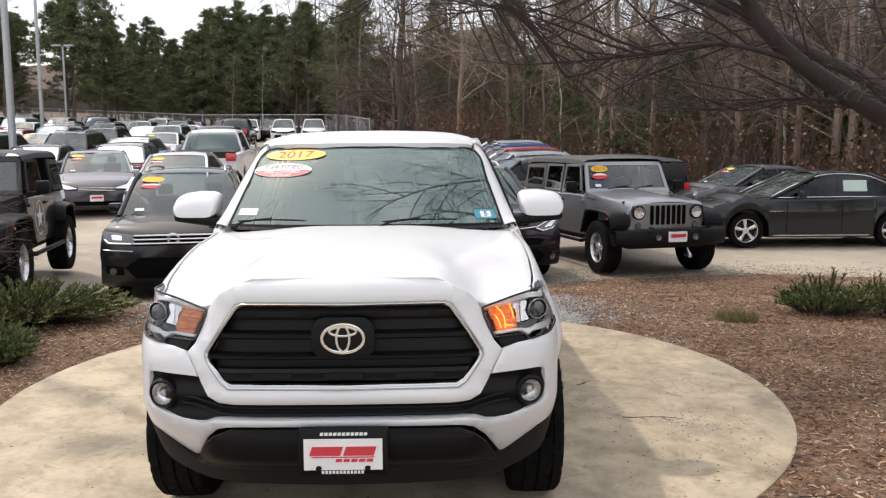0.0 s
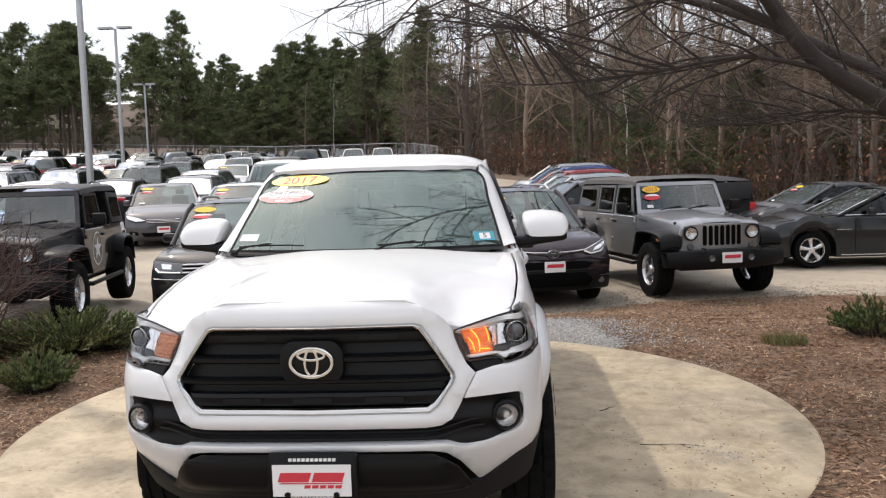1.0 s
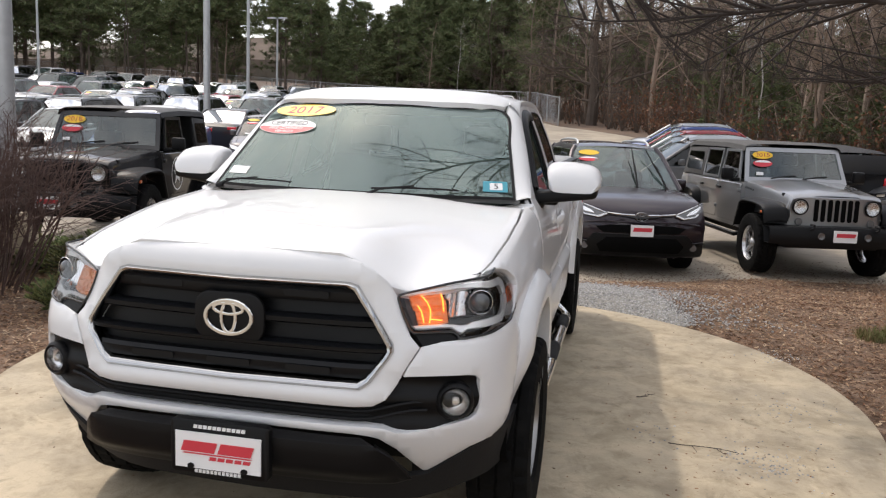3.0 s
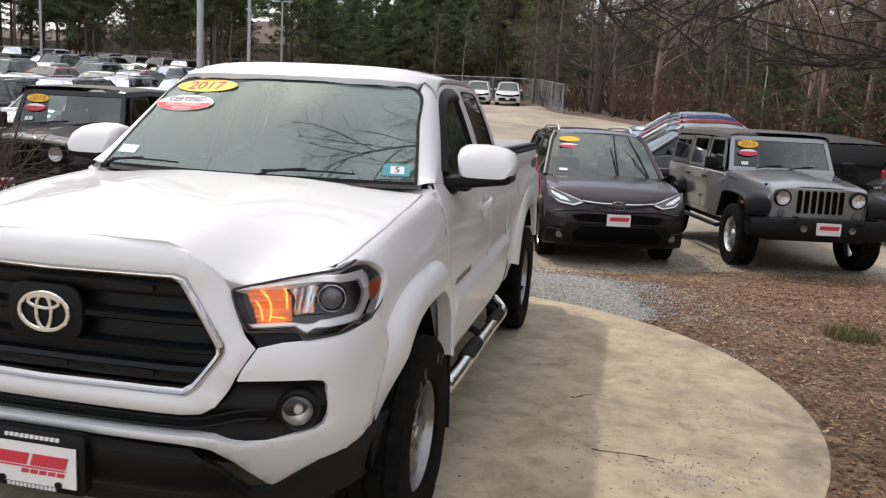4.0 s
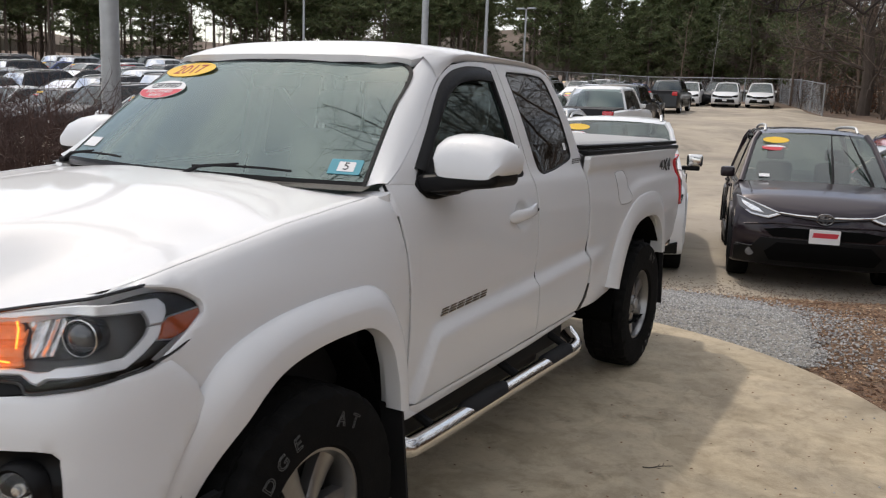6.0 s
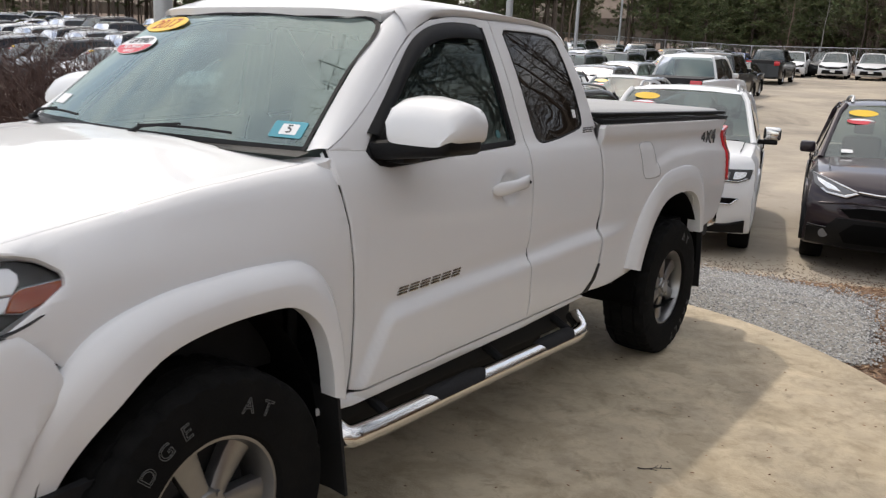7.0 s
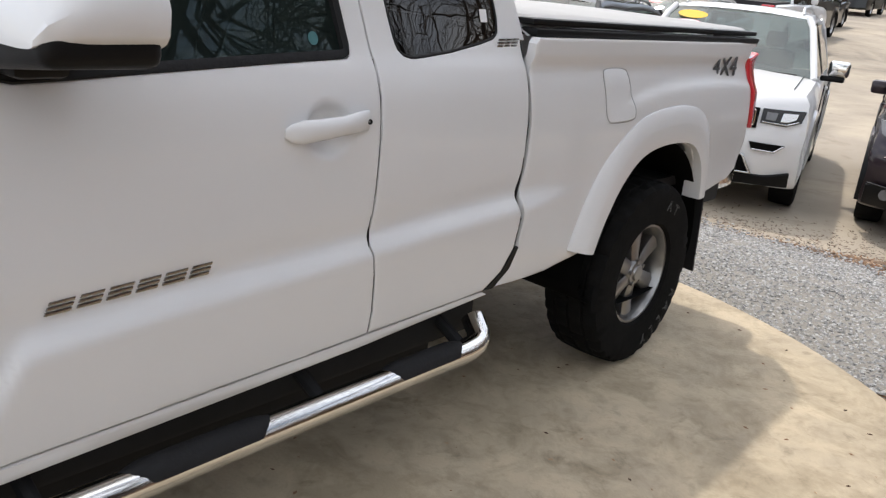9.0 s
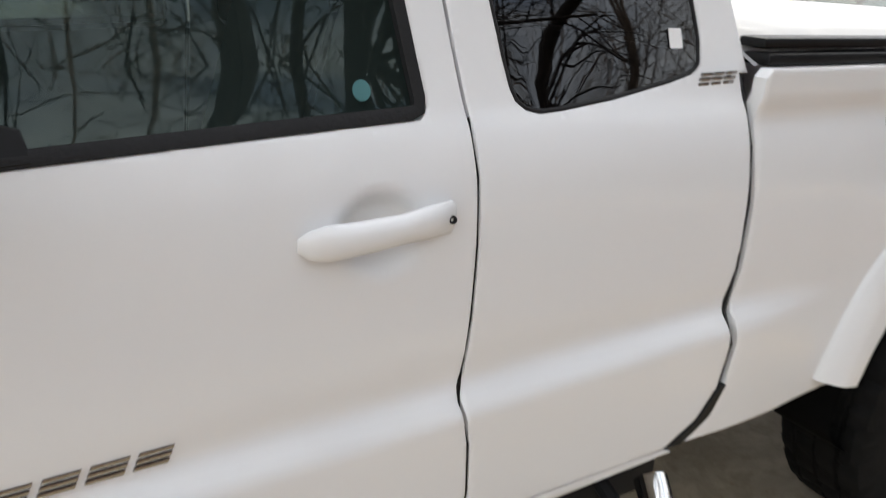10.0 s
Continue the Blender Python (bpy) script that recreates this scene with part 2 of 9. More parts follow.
# ---- mesh tools ----
def part(name, bm, material, parent=None, label="", flat=False, angle=38):
    me = bpy.data.meshes.new(name)
    bm.normal_update()
    bm.to_mesh(me)
    bm.free()
    me.materials.append(material)
    if not flat:
        me.shade_smooth()
        me.set_sharp_from_angle(angle=radians(angle))
    ob = new(name, me)
    if parent is not None:
        ob.parent = parent
    if label:
        ob["label"] = label
    return ob


def mirrored(bm):
    """A copy of bm on the other side of x = 0."""
    other = bm.copy()
    for v in other.verts:
        v.co.x = -v.co.x
    bmesh.ops.reverse_faces(other, faces=other.faces[:])
    return other


def pair(name, bm, material, parent, label="", **k):
    other = mirrored(bm)
    return part(name, bm, material, parent, label, **k), part(name, other, material, parent, label, **k)


def empty(name, m=None):
    ob = new(name)
    ob.empty_display_size = 0.3
    if m is not None:
        ob.matrix_world = m
    return ob


def merge(*bms):
    out = bmesh.new()
    for b in bms:
        me = bpy.data.meshes.new("tmp")
        b.to_mesh(me)
        b.free()
        out.from_mesh(me)
        bpy.data.meshes.remove(me)
    return out


def panel(outlines, fn, du=0.05, dv=0.05, depth=0.02, rim=0.005, rim_drop=0.003, lift=0.0):
    """A sheet with thickness: outlines in (u, v), laid on the surface fn(u, v), whose outside is du x dv."""
    if not isinstance(outlines[0][0], (tuple, list)):
        outlines = [outlines]
    bm = bmesh.new()
    seen = {}
    for poly in outlines:
        vs = []
        for u, v in poly:
            key = (round(u, 5), round(v, 5))
            if key not in seen:
                seen[key] = bm.verts.new((u, v, 0))
            vs.append(seen[key])
        bm.faces.new(vs)
    bm.normal_update()
    bmesh.ops.recalc_face_normals(bm, faces=bm.faces[:])
    if bm.faces[:][0].normal.z < 0:
        bmesh.ops.reverse_faces(bm, faces=bm.faces[:])
    outer = set()
    if rim:
        bmesh.ops.inset_region(bm, faces=bm.faces[:], thickness=rim, use_boundary=True, use_even_offset=True)
    us, vs = [v.co.x for v in bm.verts], [v.co.y for v in bm.verts]
    for lo, hi, step, axis in ((min(us), max(us), du, Vector((1, 0, 0))), (min(vs), max(vs), dv, Vector((0, 1, 0)))):
        n = max(1, int((hi - lo) / step))
        for i in range(1, n):
            bmesh.ops.bisect_plane(bm, geom=bm.verts[:] + bm.edges[:] + bm.faces[:], plane_co=axis * (lo + (hi - lo) * i / n), plane_no=axis, dist=1e-5)
    big = [f for f in bm.faces if len(f.verts) > 4]
    if big:
        bmesh.ops.triangulate(bm, faces=big)
    border = [e for e in bm.edges if len(e.link_faces) == 1]
    outer = {v for e in border for v in e.verts}
    flat = {v: (v.co.x, v.co.y) for v in bm.verts}
    e = 0.002
    inner = {}
    for v, (a, b) in flat.items():
        p = Vector(fn(a, b))
        n = (Vector(fn(a + e, b)) - Vector(fn(a - e, b))).cross(Vector(fn(a, b + e)) - Vector(fn(a, b - e)))
        n = n.normalized() if n.length > 0 else Vector((0, 0, 1))
        p += n * lift
        if v in outer:
            if rim:
                p -= n * rim_drop
            inner[v] = (p, n)
        v.co = p
    if depth:
        low = {v: bm.verts.new(p - n * depth) for v, (p, n) in inner.items()}
        for ed in border:
            f = ed.link_faces[0]
            loop = next(l for l in f.loops if l.edge == ed)
            a, b = loop.vert, loop.link_loop_next.vert
            bm.faces.new((b, a, low[a], low[b]))
    return bm


def box(x0, y0, z0, x1, y1, z1, bevel=0.0, seg=2):
    bm = bmesh.new()
    bmesh.ops.create_cube(bm, size=1.0, matrix=Matrix.Translation(((x0 + x1) / 2, (y0 + y1) / 2, (z0 + z1) / 2)) @ Matrix.Diagonal((x1 - x0, y1 - y0, z1 - z0, 1)))
    if bevel:
        bmesh.ops.bevel(bm, geom=bm.edges[:], offset=bevel, segments=seg, affect="EDGES", profile=0.5)
    return bm


def grid(rows, close_v=False, close_u=False):
    """A sheet through rows of points; winding so that row x column is the outside."""
    bm = bmesh.new()
    vs = [[bm.verts.new(p) for p in r] for r in rows]
    m, n = len(rows), len(rows[0])
    for i in range(m if close_u else m - 1):
        for j in range(n if close_v else n - 1):
            q = [vs[i][j], vs[(i + 1) % m][j], vs[(i + 1) % m][(j + 1) % n], vs[i][(j + 1) % n]]
            if len({id(v) for v in q}) == 4:
                bm.faces.new(q)
    return bm


def tube(points, radius, sides=10, cap=True):
    """A round bar along points; radius may be one number or one for each point."""
    pts = [Vector(p) for p in points]
    bm = bmesh.new()
    rings = []
    up = None
    for i, p in enumerate(pts):
        d = (pts[min(i + 1, len(pts) - 1)] - pts[max(i - 1, 0)]).normalized()
        if up is None:
            up = d.cross(Vector((0, 0, 1)) if abs(d.z) < 0.9 else Vector((1, 0, 0))).normalized()
        up = (up - d * up.dot(d)).normalized()
        side = d.cross(up)
        r = radius[i] if isinstance(radius, (list, tuple)) else radius
        rings.append([bm.verts.new(p + (up * math.cos(a) + side * math.sin(a)) * r) for a in (2 * math.pi * k / sides for k in range(sides))])
    for a, b in zip(rings, rings[1:]):
        for k in range(sides):
            bm.faces.new((a[k], a[(k + 1) % sides], b[(k + 1) % sides], b[k]))
    if cap:
        bm.faces.new(rings[0][::-1])
        bm.faces.new(rings[-1])
    return bm


def lathe(profile, sides=48, axis="x"):
    """Turns rows of (along, radius) about an axis through the origin; closed if the profile is."""
    rows = []
    for k in range(sides):
        a = 2 * math.pi * k / sides
        c, s = math.cos(a), math.sin(a)
        rows.append([(h, r * c, r * s) if axis == "x" else (r * c, h, r * s) if axis == "y" else (r * c, r * s, h) for h, r in profile])
    bm = grid(rows, close_u=True)
    bmesh.ops.remove_doubles(bm, verts=bm.verts[:], dist=1e-5)
    bmesh.ops.recalc_face_normals(bm, faces=bm.faces[:])
    return bm


def prism(outline, m, depth, bevel=0.0):
    """A plate of that outline in the xy plane of m, from z = 0 to depth."""
    bm = bmesh.new()
    f = bm.faces.new([bm.verts.new((x, y, 0)) for x, y in outline])
    bm.normal_update()
    if f.normal.z < 0:
        bmesh.ops.reverse_faces(bm, faces=[f])
    low = bm.faces[:]
    up = bmesh.ops.extrude_face_region(bm, geom=low)["geom"]
    for v in up:
        if isinstance(v, bmesh.types.BMVert):
            v.co.z = depth
    bmesh.ops.reverse_faces(bm, faces=low)
    if bevel:
        top = [e for e in bm.edges if all(abs(v.co.z - depth) < 1e-6 for v in e.verts)]
        bmesh.ops.bevel(bm, geom=top, offset=bevel, segments=2, affect="EDGES", profile=0.5)
    bm.transform(m)
    return bm


def words(name, text, size, m, material, parent=None, depth=0.0008, wide=1.0, outline=0.0):
    """Lettering in the built-in font, its middle at m, reading along m's x."""
    cu = bpy.data.curves.new(name, "FONT")
    cu.body, cu.size, cu.align_x, cu.align_y, cu.extrude = text, size, "CENTER", "CENTER", depth
    if outline:
        cu.fill_mode, cu.bevel_depth, cu.extrude = "NONE", outline, 0.0
    tmp = bpy.data.objects.new(name, cu)
    me = bpy.data.meshes.new_from_object(tmp)
    bpy.data.objects.remove(tmp)
    bpy.data.curves.remove(cu)
    me.transform(m @ Matrix.Diagonal((wide, 1, 1, 1)))
    me.materials.clear()
    me.materials.append(material)
    ob = new(name, me)
    if parent is not None:
        ob.parent = parent
    return ob


def ellipse(a, b, n=40):
    return [(a * math.cos(2 * math.pi * k / n), b * math.sin(2 * math.pi * k / n)) for k in range(n)]


def rounded(x0, y0, x1, y1, r, n=5):
    out = []
    for cx, cy, a0 in ((x1 - r, y1 - r, 0), (x0 + r, y1 - r, 90), (x0 + r, y0 + r, 180), (x1 - r, y0 + r, 270)):
        for k in range(n + 1):
            a = radians(a0 + 90 * k / n)
            out.append((cx + r * math.cos(a), cy + r * math.sin(a)))
    return out


def facing(place, normal, up=(0, 0, 1)):
    """A frame at place whose z is the normal and whose y is up as far as can be."""
    z = Vector(normal).normalized()
    y = (Vector(up) - z * z.dot(Vector(up))).normalized()
    x = y.cross(z)
    m = Matrix((x, y, z)).transposed().to_4x4()
    m.translation = place
    return m


def thing(name, label, category, m=None, group="", kind=""):
    return tagged(empty(name, m), label, category, group, kind)


# ---- wheels ----
def wheel_meshes(radius, width, rim_r, spokes, rim_mat, detail=True):
    """Meshes of a wheel about the x axis, whose outer face looks to +x: tyre, rim."""
    h = width / 2
    prof = [(-h * 0.72, rim_r * 0.98), (-h * 0.92, rim_r * 1.06), (-h, (rim_r + radius) * 0.52), (-h * 0.95, radius * 0.95), (-h * 0.80, radius * 0.985),
            (-h * 0.3, radius * 0.995), (h * 0.3, radius * 0.995), (h * 0.80, radius * 0.985), (h * 0.95, radius * 0.95), (h, (rim_r + radius) * 0.52), (h * 0.92, rim_r * 1.06), (h * 0.72, rim_r * 0.98)]
    if detail:
        tread = [(0.82, 0.986), (0.57, 0.993), (0.55, 0.972), (0.48, 0.972), (0.46, 0.998), (0.05, 1.0), (0.04, 0.974)]
        prof = prof[:4] + [(-h * a, radius * b) for a, b in tread] + [(h * a, radius * b) for a, b in tread[::-1]] + prof[-4:]
    tyre = lathe(prof, 138 if detail else 28)
    if detail:
        # cross grooves between the tread blocks, staggered from rib to rib
        for v in tyre.verts:
            r = math.hypot(v.co.y, v.co.z)
            if r > radius * 0.94:
                k = round(math.atan2(v.co.y, v.co.z) / (2 * math.pi) * 138)
                rib = 0 if abs(v.co.x) > h * 0.52 else 1
                if (k + rib * 2 + (1 if v.co.x > 0 else 0)) % 4 == 0:
                    v.co.y *= 1 - 0.010 / r
                    v.co.z *= 1 - 0.010 / r
    rim = lathe([(-h * 0.72, rim_r), (-h * 0.6, rim_r * 0.93), (h * 0.25, rim_r * 0.88), (h * 0.62, rim_r * 0.92), (h * 0.80, rim_r * 0.97), (h * 0.80, rim_r * 1.01), (h * 0.70, rim_r * 1.02)], 44)
    pieces = [rim]
    face = h * 0.62
    for k in range(spokes):
        a = 2 * math.pi * k / spokes
        wid0, wid1 = rim_r * (0.25 if spokes == 6 else 0.20), rim_r * ((2.0 if spokes == 6 else 1.35) / spokes + 0.08)
        sp = bmesh.new()
        rows = []
        for t in (0, 0.35, 0.7, 1.0):
            r = lerp(rim_r * 0.16, rim_r * 0.95, t)
            w = lerp(wid0, wid1, t) / 2
            x = face - rim_r * 0.05 * math.sin(math.pi * t * 0.8) - 0.006
            rows.append([sp.verts.new(c) for c in ((x - 0.04, -w, r), (x - 0.004, -w, r), (x + 0.004, -w * 0.55, r), (x + 0.004, w * 0.55, r), (x - 0.004, w, r), (x - 0.04, w, r))])
        for p, q in zip(rows, rows[1:]):
            for j in range(6):
                sp.faces.new((p[j], q[j], q[(j + 1) % 6], p[(j + 1) % 6]))
        bmesh.ops.recalc_face_normals(sp, faces=sp.faces[:])
        sp.transform(Matrix.Rotation(a, 4, "X"))
        pieces.append(sp)
    hub = lathe([(face - 0.05, rim_r * 0.30), (face - 0.012, rim_r * 0.29), (face + 0.002, rim_r * 0.24), (face + 0.004, rim_r * 0.17), (face + 0.012, rim_r * 0.155), (face + 0.014, 0.0)], 28)
    pieces.append(hub)
    for k in range(5):
        a = 2 * math.pi * (k + 0.5) / 5
        nut = lathe([(face - 0.01, rim_r * 0.05), (face + 0.008, rim_r * 0.045), (face + 0.01, 0)], 6)
        nut.transform(Matrix.Translation((0, math.cos(a) * rim_r * 0.235, math.sin(a) * rim_r * 0.235)))
        pieces.append(nut)
    disc = lathe([(-0.01, rim_r * 0.78), (0.01, rim_r * 0.78), (0.012, 0.02)], 28)
    return tyre, merge(*pieces), disc


def wheel(parent, place, side, bms, rim_mat, turn=0.0, label=""):
    """One wheel under a vehicle; side +1 shows its face to +x."""
    w = new("wheel")
    w.parent = parent
    w.matrix_local = Matrix.Translation(place) @ Matrix.Rotation(0 if side > 0 else math.pi, 4, "Z") @ Matrix.Rotation(turn, 4, "X")
    for name, me in zip(("tyre", "rim", "brake_disc"), bms):
        ob = new(name, me)
        ob.parent = w
    if label:
        w["label"] = label
    return w


def wheel_data(radius, width, rim_r, spokes, rim_mat, detail=True):
    out = []
    for name, bm, m in zip(("tyre", "rim", "brake_disc"), wheel_meshes(radius, width, rim_r, spokes, rim_mat, detail), (M["tyre"], rim_mat, M["dark_metal"])):
        me = bpy.data.meshes.new(name)
        bm.normal_update()
        bm.to_mesh(me)
        bm.free()
        me.materials.append(m)
        me.shade_smooth()
        me.set_sharp_from_angle(angle=radians(35))
        out.append(me)
    return out


# ---- the white pickup ----
PLAN = [(0, 0.075), (0.2, 0.077), (0.4, 0.085), (0.52, 0.107), (0.62, 0.147), (0.72, 0.192), (0.808, 0.248), (0.866, 0.325), (0.896, 0.42), (0.908, 0.53), (0.912, 0.65), (0.913, 0.80)]
_fine = soften([(x, y, 0) for x, y in PLAN], 120)
_run = [0.0]
for _a, _b in zip(_fine, _fine[1:]):
    _run.append(_run[-1] + (_b - _a).length)
PX = [(r, p.x) for r, p in zip(_run, _fine)]
PY = [(r, p.y) for r, p in zip(_run, _fine)]
XU = [(p.x, r) for r, p in zip(_run, _fine)]
YU = [(p.y, r) for r, p in zip(_run, _fine)]


def ux(x):
    return math.copysign(line(XU, abs(x)), x)


def uy(y):
    return line(YU, y)


def front(u, z):
    """The nose: u runs round it from the middle, z up."""
    a = abs(u)
    x, y = line(PX, a), line(PY, a)
    lean = line([(0, 0.02), (0.5, 0.05), (0.6, 0.09), (0.75, 0.125), (0.9, 0.09), (1.0, 0.05)], x)
    y += lean * smooth(0.80, 1.10, z)
    if z < 0.62:
        y += 0.14 * ((0.62 - z) / 0.23) ** 1.5
        x -= 0.03 * ((0.62 - z) / 0.23) * smooth(0.6, 0.9, x)
    if z > 0.85:
        x -= 0.10 * ((z - 0.85) / 0.25) ** 2 * smooth(0.80, 0.93, x)
    return (math.copysign(x, u), y, z)


def hood_z(x, y):
    a = abs(x)
    c = curve([(0.06, 1.150), (0.10, 1.158), (0.16, 1.1745), (0.3, 1.199), (0.7, 1.236), (1.1, 1.262), (1.54, 1.280)], y)
    d = line([(0.1, 0.15), (0.2, 0.137), (0.36, 0.117), (0.6, 0.088), (1.0, 0.05), (1.45, 0.026)], y)
    k = smooth(0.35, 0.9, y)
    return c - d * smooth(0.35 - 0.15 * k, 0.60 + 0.16 * k, a) - 0.012 * (a / 0.8) ** 2


GAP = [(0.30, 0.752), (0.358, 0.774), (0.55, 0.800), (0.8, 0.815), (1.1, 0.815), (1.45, 0.795), (1.6, 0.785)]


def side_x(y, z):
    """Half the body's width."""
    x = curve([(0.40, 0.845), (0.55, 0.868), (0.70, 0.880), (0.90, 0.888), (1.05, 0.884), (1.15, 0.872), (1.22, 0.850), (1.26, 0.828), (1.32, 0.806), (1.5, 0.745), (1.66, 0.682), (1.72, 0.655), (1.78, 0.615)], z)
    door = smooth(1.56, 1.80, y) * (1 - smooth(3.15, 3.45, y))
    crease = curve([(1.5, 0.740), (1.7, 0.752), (2.0, 0.772), (2.5, 0.795), (2.87, 0.817), (3.19, 0.831), (3.7, 0.845)], y)
    low = smooth(-0.008, 0.024, y - 1.563 - 0.574 * (z - 0.504)) * smooth(-0.016, 0.046, crease - z) * (1 - smooth(3.20, 3.65, y))
    x += low * (0.030 + 0.002 * (1 - smooth(0.52, 0.68, z)))
    x -= door * 0.005 * math.exp(-((z - crease - 0.025) / 0.035) ** 2)
    x -= 0.030 * math.exp(-((((y - 2.430) / 0.064) ** 2 + ((z - 1.090) / 0.054) ** 2) ** 3))
    if y < 1.6:
        x += 0.016 * math.exp(-((y - 1.0) / 0.42) ** 2) * smooth(0.7, 0.95, z) * (1 - smooth(1.02, 1.12, z))
        x -= 0.012 * (1 - smooth(0.45, 0.75, y)) * smooth(0.9, 1.1, z)
    return x


def bed_x(y, z):
    x = side_x(y, z)
    if y > 3.2:
        crest = curve([(3.5, 1.04), (3.7, 1.075), (3.9, 1.13), (4.15, 1.165), (4.7, 1.170), (5.1, 1.15)], y)
        x += 0.019 * smooth(3.55, 3.95, y) * smooth(-0.008, 0.045, crest - z) * smooth(0.75, 1.0, z)
        x -= 0.035 * smooth(4.3, 5.2, y)
        if z > 1.2:
            x += (0.866 - 0.035 * smooth(4.3, 5.2, y) - x) * smooth(1.2, 1.26, z)
    return x


def side(y, z):
    return (side_x(y, z), y, z)


def bed_at(y, z):
    return (bed_x(y, z), y, z)


def fender(y, v):
    """v runs from 0.40 m up to the gap beside the hood, over the shoulder."""
    xg, zg = line(GAP, y) + 0.004, 0.0
    zg = hood_z(xg, y)
    k = 0.78
    if v <= k:
        t, roll = v, 0.0
    else:
        a = (v - k) / (1 - k) * math.pi / 2
        t, roll = k + (1 - k) * math.sin(a), 1 - math.cos(a)
    z = 0.40 + (zg - 0.40) * t
    x0 = side_x(y, min(z, 1.10))
    return (x0 - (x0 - xg) * roll, y, z)


def fv(y, z):
    zg = hood_z(line(GAP, y) + 0.004, y)
    t = min(1.0, (z - 0.40) / (zg - 0.40))
    k = 0.78
    return (y, t if t <= k else k + (1 - k) * math.asin(min(1.0, (t - k) / (1 - k))) / (math.pi / 2))


def screen(a, v, lift=0.0):
    """The windscreen: a from -1 to 1 across, v from 0 at the cowl to 1 at the roof."""
    x = a * lerp(0.757, 0.622, v)
    y = lerp(1.33 + 0.115 * a * a, 1.835 + 0.105 * a * a, v)
    z = lerp(1.262, 1.694 - 0.012 * a * a, v) + 0.016 * math.sin(math.pi * v)
    return (x, y - lift, z + lift)


def roof(x, y):
    a = abs(x)
    edge = 0.655
    z = 1.800 - 0.028 * ((y - 2.5) / 0.65) ** 2 - 0.02 * (a / edge) ** 2 - 0.045 * (a / edge) ** 7
    z -= 0.055 * (1 - smooth(1.80, 2.12, y))
    z -= 0.06 * smooth(3.02, 3.22, y)
    return (x, y, z)


def strip(a, b, n=28, bulge=0.0, out=(1, 0, 0.3)):
    """A pressed strip between two lines of points."""
    pa, pb = soften(a, n), soften(b, n)
    o = Vector(out).normalized()
    rows = []
    for p, q in zip(pa, pb):
        rows.append([p - o * 0.015, p, p.lerp(q, 0.25) + o * bulge * 0.75, p.lerp(q, 0.5) + o * bulge, p.lerp(q, 0.75) + o * bulge * 0.75, q, q - o * 0.015])
    return grid(rows)


truck = thing("pickup_truck", "white extended-cab pickup truck with lit orange indicators on a concrete pad", "pickup truck")
W, BL = M["white"], M["plastic"]

# hood
hood_half = [(0.0, 0.1445), (0.2, 0.1455), (0.36, 0.150), (0.43, 0.157), (0.48, 0.166), (0.52, 0.182), (0.552, 0.204), (0.62, 0.238), (0.70, 0.296), (0.768, 0.356), (0.795, 0.55), (0.809, 0.8), (0.809, 1.1), (0.790, 1.40), (0.6, 1.375), (0.4, 1.345), (0.2, 1.327), (0.0, 1.320)]
hood_line = hood_half + [(-x, y) for x, y in hood_half[-2:0:-1]]
part("hood", panel(hood_line, lambda x, y: (x, y, hood_z(x, y)), 0.04, 0.025, 0.03), W, truck)

# front wings
arch_f = [(0.545, 0.50), (0.60, 0.61), (0.68, 0.72), (0.80, 0.815), (0.93, 0.855), (1.10, 0.870), (1.235, 0.860), (1.335, 0.785), (1.383, 0.66), (1.398, 0.55)]
arch_r = [(3.70, 0.56), (3.74, 0.66), (3.82, 0.79), (3.93, 0.885), (4.07, 0.925), (4.27, 0.93), (4.40, 0.90), (4.49, 0.82), (4.53, 0.72), (4.54, 0.66)]
wing = [(0.43, 1.101), (0.50, 1.096), (0.568, 1.083), (0.612, 1.054), (0.617, 1.040), (0.614, 1.022), (0.560, 0.987), (0.496, 0.952), (0.470, 0.937), (0.520, 0.905), (0.562, 0.870), (0.62, 0.815)]
wing += [(y, z) for y, z in arch_f[3:-3]]
wing += [(1.36, 0.80), (1.415, 0.68), (1.445, 0.56), (1.455, 0.48), (1.545, 0.48), (1.548, 0.60), (1.543, 0.76), (1.527, 0.92), (1.508, 1.05), (1.480, 1.18), (1.463, 1.265)]
wing_uv = [fv(y, z) for y, z in wing] + [(y, 1.0) for y in (1.44, 1.2, 0.9, 0.6, 0.5, 0.42, 0.372)]
pair("front_wing", panel(wing_uv, fender, 0.05, 0.04, 0.025), W, truck)

# wheel arch flares
def flare(inner, outer, proud):
    n = 40
    a, b = soften([(0, y, z) for y, z in inner], n), soften([(0, y, z) for y, z in outer], n)
    rows = []
    for p, q in zip(a, b):
        xb = bed_x(q.y, q.z)
        xe = lerp(xb + 0.006, proud, smooth(0.44, 0.66, q.y)) if q.y < 2 else proud
        def at(t, x):
            r = q.lerp(p, t)
            return (x, r.y, r.z)
        rows.append([at(-0.01, xb - 0.02), at(0.0, xb + 0.004), at(0.05, lerp(xb, xe, 0.42)), at(0.30, lerp(xb, xe, 0.84)), at(0.44, lerp(xb, xe, 0.97)), at(0.50, xe), at(0.94, xe - 0.004), at(1.0, xe - 0.006), at(1.02, xe - 0.02), at(1.0, xe - 0.065)])
    bm = grid(rows)
    bmesh.ops.recalc_face_normals(bm, faces=bm.faces[:])
    if sum(f.normal.x for f in bm.faces) < 0:
        bmesh.ops.reverse_faces(bm, faces=bm.faces[:])
    return bm


